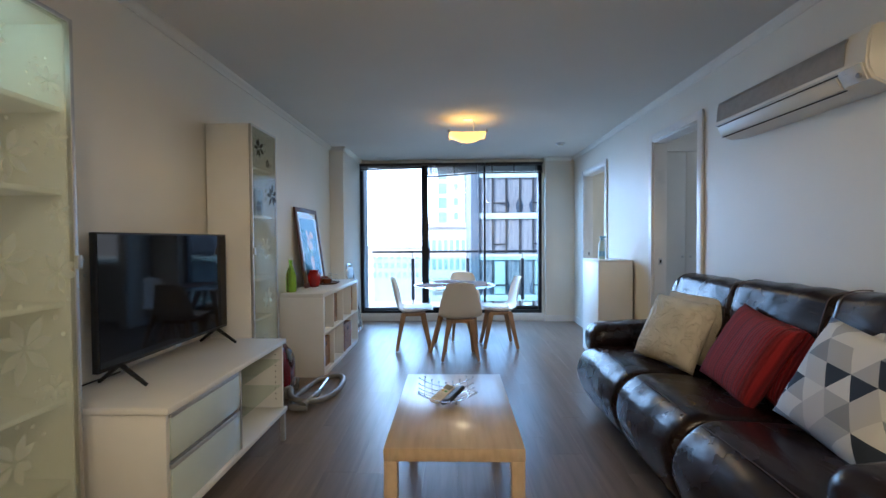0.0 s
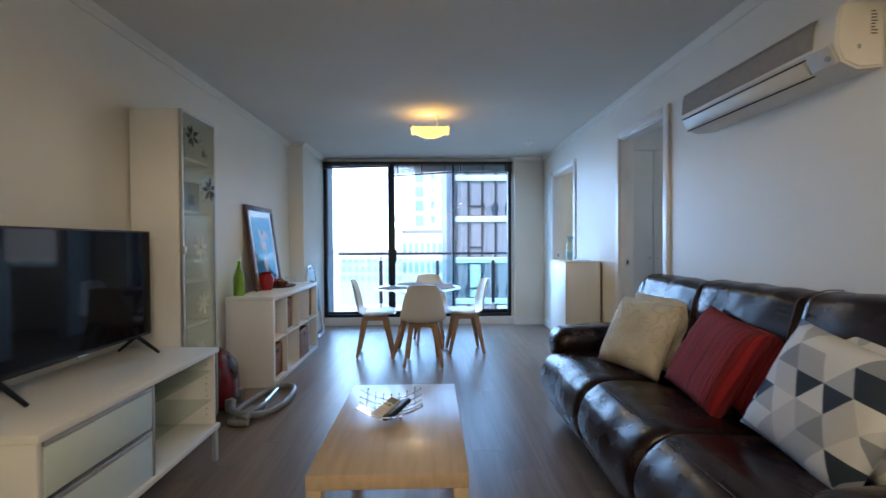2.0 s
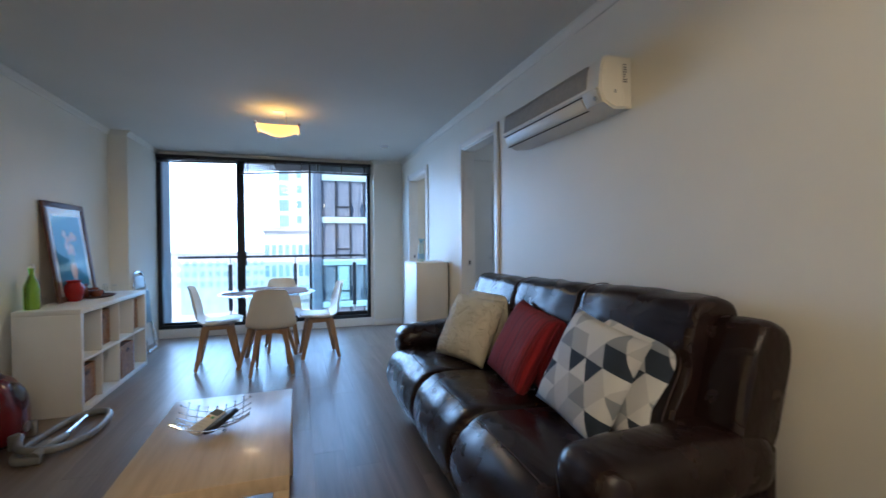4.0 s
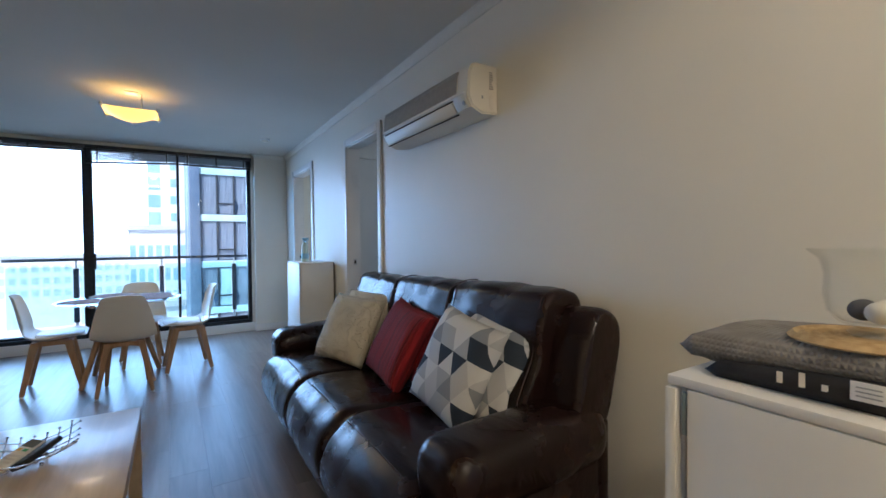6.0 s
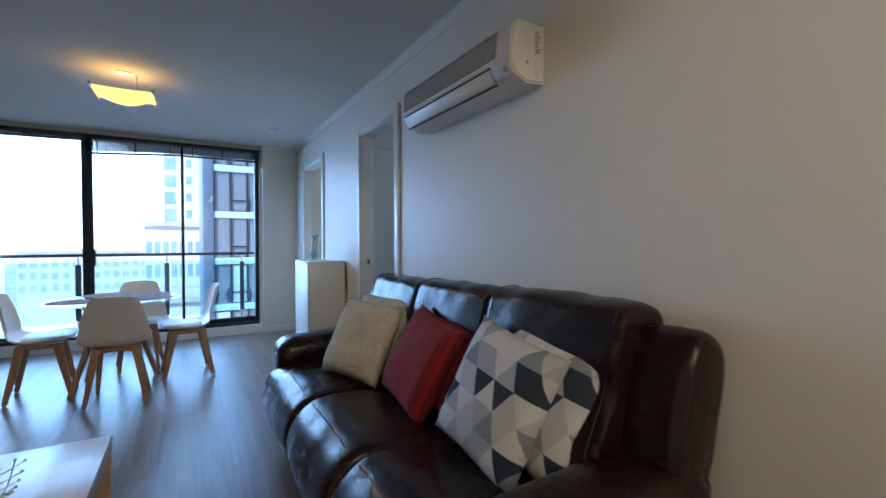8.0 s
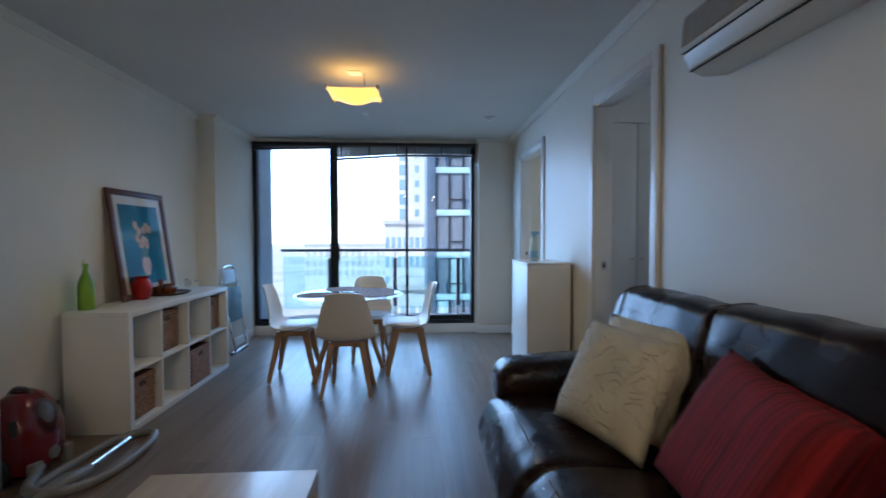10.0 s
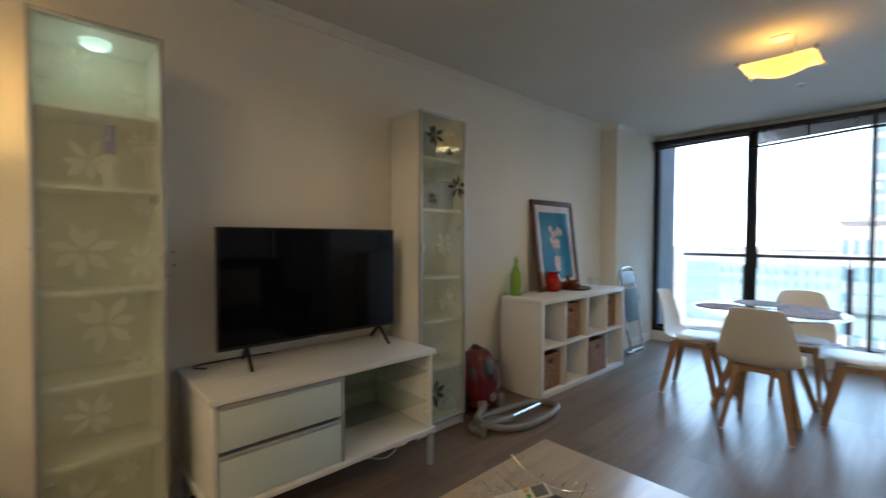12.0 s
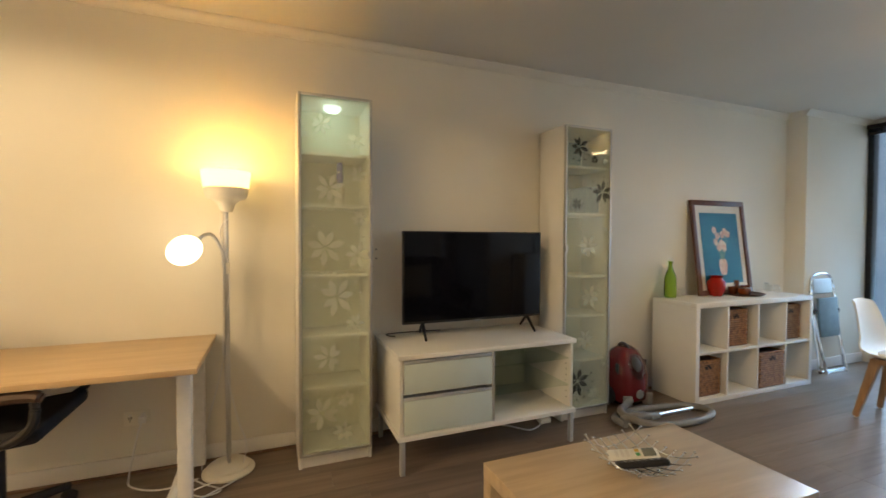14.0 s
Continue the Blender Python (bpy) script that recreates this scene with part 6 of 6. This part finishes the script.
    for i in range(3):
        part("indicator", box(1.468, 1.474, y0 + 0.070 + i * 0.012, y0 + 0.074 + i * 0.012, 1.928, 1.932), M_INK, p)
    rnd = random.Random(2)
    part("rating_label", box(1.600, 1.632, y0 - 0.0012, y0 + 0.001, 1.975, 2.075), M_PAPER, a, "small printed label")
    for i in range(8):
        part("print_line", box(1.603, 1.606 + rnd.uniform(0.012, 0.022), y0 - 0.0019, y0, 1.983 + i * 0.0115, 1.988 + i * 0.0115), M_INK, a)
    part("side_cover", box(1.605, 1.64, y0 - 0.0025, y0 + 0.001, 1.885, 1.955, 0.001), M_ACBODY, a)
    part("screw_cover", box(1.555, 1.565, y0 - 0.002, y0 + 0.001, 1.93, 1.945), M_BUTTON, a)


air_conditioner()


def side_cabinet():
    c = thing("side_cabinet", "plain white upright cabinet standing near the doorways", "cabinet", at=(0, 0, 0))
    x0, x1, y0, y1, h = 1.298, 1.640, 4.690, 5.215, 1.032
    part("body", box(x0 + 0.018, x1, y0 + 0.001, y1 - 0.001, 0, h - 0.019, 0.0015), M_WHITE, c)
    part("top", box(x0, x1, y0, y1, h - 0.018, h, 0.0015), M_WHITE, c)
    part("door", box(x0, x0 + 0.016, y0 + 0.002, y1 - 0.002, 0.02, h - 0.020, 0.0015), M_WHITE, c)
    # brown strip colours in the shade of the gap between cabinet and wall
    part("back_panel", box(x1 + 0.001, x1 + 0.006, y0 + 0.004, y1 - 0.004, 0.0, h - 0.004), M_BROWNPLASTIC, c, "dark strip that paints in the shaded gap at the wall")


side_cabinet()


def spray_bottle():
    b = thing("spray_bottle", "clear and blue plastic spray bottle on the white cabinet", "bottle", at=pose(1.42, 4.95, 1.032, 0, 0, 30))
    part("body", lathe([(0, 0.001), (0.034, 0.001), (0.036, 0.01), (0.036, 0.09), (0.030, 0.13), (0.033, 0.16), (0.020, 0.19), (0.014, 0.20), (0, 0.20)], 24), M_SPRAY, b, "pale plastic body", smooth=50)
    part("band", lathe([(0.0365, 0.03), (0.0368, 0.032), (0.0368, 0.085), (0.0365, 0.087)], 24), M_SPRAYBLUE, b, "blue and yellow label")
    part("collar", rod((0, 0, 0.20), (0, 0, 0.222), 0.016), M_SPRAYBLUE, b)
    part("trigger_head", box(-0.016, 0.016, -0.045, 0.022, 0.222, 0.248, 0.007, 3), M_SPRAYBLUE, b, "light blue trigger head")
    part("trigger", rod((0, -0.030, 0.225), (0, -0.040, 0.185), 0.005), M_SPRAYBLUE, b)


spray_bottle()


# ---- storage cabinet with folded things on it ----
SX, SY0, SY1, SH = 0.874, 0.215, 0.727, 1.027


def storage_cabinet():
    c = thing("storage_cabinet", "plain white upright storage cabinet with a flat door", "cabinet", at=(0, 0, 0))
    part("top", box(SX, SX + 0.345, SY0, SY1, SH - 0.014, SH, 0.002), M_WHITE, c)
    for y in (SY0, SY1 - 0.016):
        part("side_panel", box(SX + 0.020, SX + 0.345, y, y + 0.016, 0, SH - 0.0145, 0.0015), M_WHITE, c)
        part("front_post", box(SX - 0.004, SX + 0.012, y + 0.001, y + 0.017, 0, SH - 0.018, 0.0015), M_WHITE, c)
    part("back_panel", box(SX + 0.338, SX + 0.344, SY0 + 0.017, SY1 - 0.017, 0, SH - 0.015), M_WHITE, c)
    part("plinth", box(SX + 0.03, SX + 0.045, SY0 + 0.017, SY1 - 0.017, 0, 0.05), M_WHITE, c)
    part("door", box(SX + 0.001, SX + 0.017, SY0 + 0.020, SY1 - 0.028, 0.055, SH - 0.016, 0.002), M_WHITE, c)
    for z0 in (0.08, 0.48, SH - 0.085):
        part("hinge_strip", box(SX + 0.004, SX + 0.012, SY1 - 0.026, SY1 - 0.019, z0, z0 + 0.062, 0.0006), M_HINGEBLUE, c, "blue-grey hinge strip")


storage_cabinet()


def soft_slab(name, x0, x1, y0, y1, z0, th, mat, label, cat, seed, droop=0.0, amp=0.012, under=0.0):
    """A folded soft thing: a thick slab with rounded, uneven edges."""
    nx, ny = 22, 44
    bm, g = bmesh.new(), {}
    for s in (0, 1):
        for i in range(nx + 1):
            for j in range(ny + 1):
                u, v = i / nx, j / ny
                b = i in (0, nx) or j in (0, ny)
                if b and s == 0:
                    continue
                x, y = x0 + (x1 - x0) * u, y0 + (y1 - y0) * v
                edge = min(1, min(u, 1 - u) * (x1 - x0) / (th * 0.6), min(v, 1 - v) * (y1 - y0) / (th * 0.6))
                r = math.sqrt(max(0.0, 1 - (1 - edge) ** 2))
                w = noise.noise(Vector((x * 9, y * 7, seed))) * amp
                mid = z0 + th * 0.5
                z = mid + (th * 0.5 + w + droop * (y1 - y)) * r if s else z0 + (th * 0.5) * (1 - r) + under * (y1 - y)
                if b:
                    z = mid + 0.5 * (droop + under) * (y1 - y)
                    x += noise.noise(Vector((y * 8, seed, 1))) * 0.012
                    y += noise.noise(Vector((x * 8, seed, 5))) * 0.012
                g[s, i, j] = bm.verts.new((x, y, z))
    for i in range(nx + 1):
        for j in range(ny + 1):
            if (0, i, j) not in g:
                g[0, i, j] = g[1, i, j]
    for s in (0, 1):
        for i in range(nx):
            for j in range(ny):
                q = [g[s, i, j], g[s, i + 1, j], g[s, i + 1, j + 1], g[s, i, j + 1]]
                bm.faces.new(q if s else q[::-1])
    return single(name, bm, mat, label, cat, smooth=180)


bag = thing("cloth_bag", "black printed cloth bag lying folded on the storage cabinet", "bag", at=(0, 0, 0))
t_bag = soft_slab("body", 0.908, 1.16, 0.30, 0.690, SH, 0.020, M_BLACKCLOTH, "", "", 3, droop=0.08, amp=0.004)
t_bag.parent = bag
for y, ln in ((0.598, 0.012), (0.575, 0.016), (0.553, 0.007)):
    part("printed_stripe", box(0.9045, 0.9060, y - 0.003, y + 0.003, SH + 0.016, SH + 0.018 + ln), M_PAPER, bag, "pale printed stripe")
part("care_label", box(0.9025, 0.9040, 0.498, 0.530, SH + 0.016, SH + 0.038, 0.0005), M_CORD, bag, "white sewn label")
for i in range(3):
    part("label_line", box(0.9018, 0.9027, 0.503, 0.525, SH + 0.021 + i * 0.005, SH + 0.0225 + i * 0.005), M_BUTTON, bag)
throw = thing("folded_throw", "folded grey waffle-weave throw on top of a bag", "throw", at=(0, 0, 0))
for x0, y1, z, th, dr in ((0.926, 0.736, 0.016, 0.040, 0.04), (0.950, 0.715, 0.010, 0.012, 0.04)):
    fold = soft_slab("fold", x0, 1.17, 0.24, y1, SH + z, th, M_THROW, "", "", 9, droop=dr, amp=0.006, under=dr)
    fold.parent = throw
pts = [(0.0, 0.002)] + [(0.008 + 0.0062 * i, 0.006 + (0.003 if i % 2 else 0)) for i in range(12)] + [(0.083, 0.003), (0.08, 0.0), (0, 0)]
single("straw_mat", lathe(pts, 30, centre=(1.010, 0.540, SH + 0.064)), M_STRAW, "round plaited straw mat on the grey throw", "mat", smooth=30)
HZ = SH + 0.072


def hurricane():
    h = thing("hurricane_vase", "clear glass hurricane vase with dark and pale pebbles inside", "vase", at=(1.010, 0.525, HZ))
    prof = [(0, 0.002), (0.032, 0.002), (0.036, 0.006), (0.028, 0.012), (0.045, 0.019), (0.056, 0.032), (0.060, 0.052), (0.059, 0.082), (0.064, 0.100), (0.078, 0.113),
            (0.0765, 0.1135), (0.062, 0.1005), (0.0572, 0.082), (0.0582, 0.052), (0.054, 0.033), (0.043, 0.021), (0, 0.016)]
    part("glass", lathe(prof, 40), M_CLEAR, h, smooth=60)
    for i in range(4):
        bm = bmesh.new()
        bmesh.ops.create_icosphere(bm, subdivisions=3, radius=1, matrix=Matrix.Translation((0.020 * math.cos(i * 1.6), 0.020 * math.sin(i * 1.6), 0.034)) @ Matrix.Diagonal((0.018, 0.016, 0.014, 1)))
        part("pebble", bm, M_INK if i % 2 else M_PAPER, h, "dark pebble" if i % 2 else "pale shell", smooth=180)


hurricane()


# ---- ceiling things ----
def ceiling_light():
    l = thing("ceiling_light", "lit square curved-glass ceiling light with corner clips", "light", at=pose(-0.015, 4.72, H, 0, 0, 0))
    n, s, q = 20, 0.186, 0.165
    bm, g = bmesh.new(), {}
    for i in range(n + 1):
        for j in range(n + 1):
            u, v = -1 + 2 * i / n, -1 + 2 * j / n
            g[i, j] = bm.verts.new((u * s * (1 - 0.02 * (1 - v * v)), v * q * (1 - 0.02 * (1 - u * u)), -0.236 + 0.070 * min(1.0, u * u + v * v) ** 0.9 + 0.004 * max(0.0, u * u + v * v - 1.0)))
    for i in range(n):
        for j in range(n):
            bm.faces.new((g[i, j], g[i + 1, j], g[i + 1, j + 1], g[i, j + 1]))
    bmesh.ops.solidify(bm, geom=bm.faces[:], thickness=0.004)
    part("glass_dish", bm, M_PANELGLOW, l, "glowing curved amber-lit glass", smooth=60)
    part("ceiling_plate", box(-0.045, 0.045, -0.045, 0.045, -0.008, 0.0, 0.003), M_PLASTIC, l)
    part("stem", rod((0.07, 0.0, -0.222), (0.07, 0.0, -0.006), 0.006, n=8), M_STEEL, l)
    for a in (-1, 1):
        for b in (-1, 1):
            x, y = a * s * 0.985, b * q * 0.985
            part("clip", bm_box(rod((x, y, -0.180), (x, y, -0.140), 0.005, n=8), x - 0.012, x + 0.012, y - 0.007, y + 0.007, -0.172, -0.148, 0.003), M_STEEL, l, "small metal corner clip")


ceiling_light()


def sprinkler():
    s = thing("sprinkler", "small white fire sprinkler head in the ceiling", "sprinkler", at=(-0.063, 5.81, H))
    part("rose", lathe([(0, -0.006), (0.030, -0.005), (0.034, 0.0)], 24), M_WHITEMETAL, s)
    part("stem", rod((0, 0, -0.03), (0, 0, -0.005), 0.008), M_WHITEMETAL, s)
    part("deflector", lathe([(0, -0.034), (0.018, -0.033), (0.018, -0.030), (0, -0.029)], 20), M_STEEL, s)


sprinkler()
sd = thing("smoke_detector", "round white smoke detector on the ceiling", "smoke detector", at=(1.207, 5.875, H))
part("base", lathe([(0, -0.016), (0.052, -0.014), (0.056, -0.004), (0.056, 0)], 30), M_WHITEMETAL, sd)
part("sensor_cap", lathe([(0, -0.036), (0.026, -0.034), (0.034, -0.026), (0.036, -0.016)], 26), M_PLASTIC, sd)

for dx, dy in DOWNLIGHTS:
    d = thing("downlight", "round recessed warm ceiling downlight, lit", "light", "downlights at the rear", at=(dx, dy, H))
    part("bezel", lathe([(0.035, -0.002), (0.052, -0.006), (0.056, 0.0)], 24), M_WHITEMETAL, d)
    part("lamp_face", lathe([(0, -0.0035), (0.034, -0.0035)], 24), M_DOWNLIGHT, d)

# ---- outside: the city seen from an upper floor ----
GZ = -24.0
bm = bmesh.new()
bmesh.ops.create_grid(bm, x_segments=8, y_segments=8, size=1500, matrix=Matrix.Translation((0, 1000, GZ)))
structure("backdrop", box(-1600, 1600, 1500, 1501, GZ - 30, 1200), M_HAZE, "bright hazy white sky beyond the city", "backdrop")
structure("ground", bm, M_GROUND, "pale hazy city ground far below the balcony", "ground")


def apartment_block():
    """The block across the gap: curtain-walled storeys with spandrel bands, a dark corner pier."""
    b = thing("apartment_building", "blue-grey apartment building with curtained windows across the gap", "building", at=(0, 33.0, GZ))
    # x1: unseen eastern run, added to block sky light off the west wall
    x0, x1, top = 1.22, 34.0, 44.0
    part("wall", box(x0, x1, 0.35, 14, 0, top), M_FACADE, b)
    part("corner_pier", box(x0 - 0.05, x0 + 0.58, -0.12, 0.349, 0, top, 0.02), M_FACADE, b, "smooth blue-grey corner pier")
    part("roof", box(x0 - 0.2, x1 + 0.2, -0.3, 14.2, top, top + 0.5, 0.05), M_ROOF, b)
    st = 3.10
    rnd = random.Random(11)
    sill0 = 23.87 - 8 * st
    for k in range(15):
        z = sill0 + k * st
        part("spandrel", box(x0 + 0.58, x1, -0.02, 0.349, z - 0.22, z + 0.22, 0.02), M_SPANDREL, b, "pale cyan spandrel band")
        near = 5 <= k <= 10
        if not near:
            part("window_strip", box(x0 + 0.58, x1, 0.10, 0.349, z + 0.22, z + st - 0.22), M_FARGLASS, b, "dark glazed strip")
            continue
        for j in range(8):
            a = x0 + 0.58 + j * 1.02
            w = part("window", box(a, a + 1.02, 0.16, 0.349, z + 0.22, z + st - 0.22), M_FARGLASS, b, "dark blue glazed window")
            for xx in (a,):
                part("mullion", box(xx - 0.05, xx + 0.05, -0.01, 0.16, z + 0.22, z + st - 0.22, 0.01), M_MULLION, w)
            if j % 3 == 1:
                part("transom", box(a + 0.05, a + 0.97, 0.02, 0.158, z + 0.92, z + 1.02, 0.01), M_MULLION, w)
                part("opening_sash", box(a + 0.07, a + 0.95, 0.03, 0.05, z + 0.26, z + 0.30, 0.005), M_MULLION, w)
            if k in (8, 9, 10) and j < 5 or rnd.random() < 0.35:
                # a gathered curtain behind the pane
                c = bmesh.new()
                n = 26
                tie = rnd.random() < 0.4 and j % 3 != 1
                for i in range(n):
                    u0, u1 = i / n, (i + 1) / n
                    row = []
                    for zz in (0.24, 0.85, 1.35, st - 0.24):
                        sq = 1 - (0.55 if tie and abs(zz - 0.85) < 0.1 else (0.25 if tie and zz < 0.5 else 0))
                        row.append([c.verts.new((a + 0.07 + 0.88 * (0.5 + (u - 0.5) * sq), 0.125 + 0.028 * math.sin(u * 60 + j), z + zz)) for u in (u0, u1)])
                    for r0, r1 in zip(row, row[1:]):
                        c.faces.new((r0[0], r0[1], r1[1], r1[0]))
                part("curtain", c, M_CURTAIN, w, "pale gathered curtain")
            elif k < 8:
                part("panel", box(a + 0.08, a + 0.94, 0.10, 0.155, z + 0.28, z + st - 0.30, 0.01), M_SPANDREL, w, "pale cyan panel")


apartment_block()


def tower():
    t = thing("tower_building", "white residential tower with glazed balconies in the distance", "building", at=(0, 92.0, GZ))
    x0, x1, z0, top = -3.4, 6.0, 0, 70
    part("wall", box(x0, x1, 0, 16, z0, top), M_CONCRETE, t)
    part("roof", box(x0 - 0.3, x1 + 0.3, -0.3, 16.3, top, top + 0.8), M_ROOF, t)
    for k in range(8, 21):
        z = 1.0 + k * 3.05
        part("window", box(x0 + 0.1, x0 + 1.9, -0.06, 0.02, z + 0.3, z + 2.5), M_TOWERGLASS, t, "cyan glazed corner window")
        part("window", box(x0 + 3.4, x0 + 4.3, -0.06, 0.02, z + 0.9, z + 2.4), M_TOWERGLASS, t, "small blue-glazed window")
        bal = part("balcony", box(x0 + 5.6, x1 - 0.6, -1.5, 0.0, z - 0.12, z + 0.12), M_FACADE, t, "projecting balcony with a glass front")
        part("balcony_glass", box(x0 + 5.6, x1 - 0.6, -1.5, -1.44, z + 0.12, z + 1.1), M_TOWERGLASS, bal)
        part("balcony_recess", box(x0 + 5.8, x1 - 0.9, -0.06, 0.02, z + 0.15, z + 2.6), M_FARGLASS, bal)
        part("divider", box(x1 - 2.2, x1 - 2.1, -1.4, -0.06, z + 0.12, z + 2.6), M_CONCRETE, bal)


tower()


def slab_block(name, label, x0, x1, y0, y1, top, floors, step, cols, mat=None, glass=None):
    b = thing(name, label, "building", at=(0, y0, GZ))
    part("wall", box(x0, x1, 0, y1 - y0, 0, top), mat or M_CONCRETE, b)
    part("roof", box(x0 - 0.4, x1 + 0.4, -0.4, y1 - y0 + 0.4, top, top + 0.6), M_ROOF, b)
    for k in range(floors):
        z = top - 1.2 - (k + 1) * step
        for j in range(cols):
            a = x0 + (x1 - x0) * (j + 0.18) / cols
            part("window", box(a, a + (x1 - x0) / cols * 0.64, -0.05, 0.05, z + 0.5, z + step * 0.72), glass or M_TOWERGLASS, b)
    return b


slab_block("office_building", "long white low-rise building with rows of windows", -4.7, 9.5, 70, 90, 27.2, 4, 3.1, 15)
slab_block("office_building", "white low-rise building with strip windows farther down the street", -3.0, 13.0, 56, 66, 18.5, 4, 3.2, 14)
# these four blocks get the paled glass, which paints haze over their windows
slab_block("office_building", "far building with windows paled to imitate haze", -40, -8, 160, 180, 22.0, 3, 3.4, 14, None, M_HAZEGLASS)
slab_block("office_building", "far tower block with windows paled to imitate haze", -6, 1, 210, 222, 43.0, 6, 3.4, 4, None, M_HAZEGLASS)
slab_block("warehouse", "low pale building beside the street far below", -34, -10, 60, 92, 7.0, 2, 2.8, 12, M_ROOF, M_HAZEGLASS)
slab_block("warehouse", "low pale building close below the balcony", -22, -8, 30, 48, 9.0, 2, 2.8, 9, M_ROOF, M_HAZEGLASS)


def street_tree(x, y, h, seed):
    t = thing("tree", "small dark green street tree far below", "tree", "street trees", at=(x, y, GZ))
    rnd = random.Random(seed)
    part("trunk", rod((0, 0, 0), (0, 0, h * 0.5), 0.16, 0.08, 8), M_FRAMEWOOD, t)
    bm = bmesh.new()
    for i in range(46):
        a, r, z = rnd.uniform(0, 6.28), rnd.uniform(0.1, 1) ** 0.6 * h * 0.34, rnd.uniform(0.38, 1.0) * h
        r *= 1.1 - abs(z / h - 0.62) * 1.6
        bmesh.ops.create_icosphere(bm, subdivisions=1, radius=rnd.uniform(0.25, 0.6), matrix=Matrix.Translation((r * math.cos(a), r * math.sin(a), z)) @ Matrix.Diagonal((1, 1.2, 0.7, 1)))
    for v in bm.verts:
        v.co += Vector((rnd.uniform(-0.12, 0.12), rnd.uniform(-0.12, 0.12), rnd.uniform(-0.12, 0.12)))
    part("crown", bm, M_TREE, t)


for i, (x, y, h) in enumerate(((-9.0, 52, 6.5), (-6.0, 50, 7), (-11, 56, 6), (-2.5, 52, 6), (-14, 50, 7), (-16, 58, 6.5))):
    street_tree(x, y, h, i)

# ---- floor planks ----
floor = structure("floor", box(XL - 0.02, 3.74, Y0, 6.93, -0.08, -0.008), M_SUBFLOOR, "grey-brown timber-look vinyl plank floor", "floor")


def plank_mesh(w, ln):
    bm = box(-w / 2, w / 2, 0, ln, -0.0078, 0.0)
    top = [e for e in bm.edges if all(v.co.z > -0.001 for v in e.verts)]
    bmesh.ops.bevel(bm, geom=top, offset=0.0005, segments=1, affect="EDGES")
    return finish("plank", bm, M_FLOOR)


PW, PL, rnd = 0.1815, 1.22, random.Random(21)
meshes = {}
x = XL + PW / 2
while x < 2.9:
    y = Y0 - rnd.uniform(0.1, 1.1)
    while y < 6.93:
        a, b = max(y, Y0), min(y + PL, 6.93)
        if b - a > 0.03:
            key = round(b - a - 0.0006, 4)
            if key not in meshes:
                meshes[key] = plank_mesh(PW - 0.0005, key)
            p = new("plank", meshes[key])
            p.location = (x, a, 0)
            p.parent = floor
        y += PL
    x += PW
structure("floor_side_rooms", box(2.9, 3.72, Y0, 6.93, -0.0115, -0.002), M_FLOOR, "timber-look floor of the side rooms", "floor")
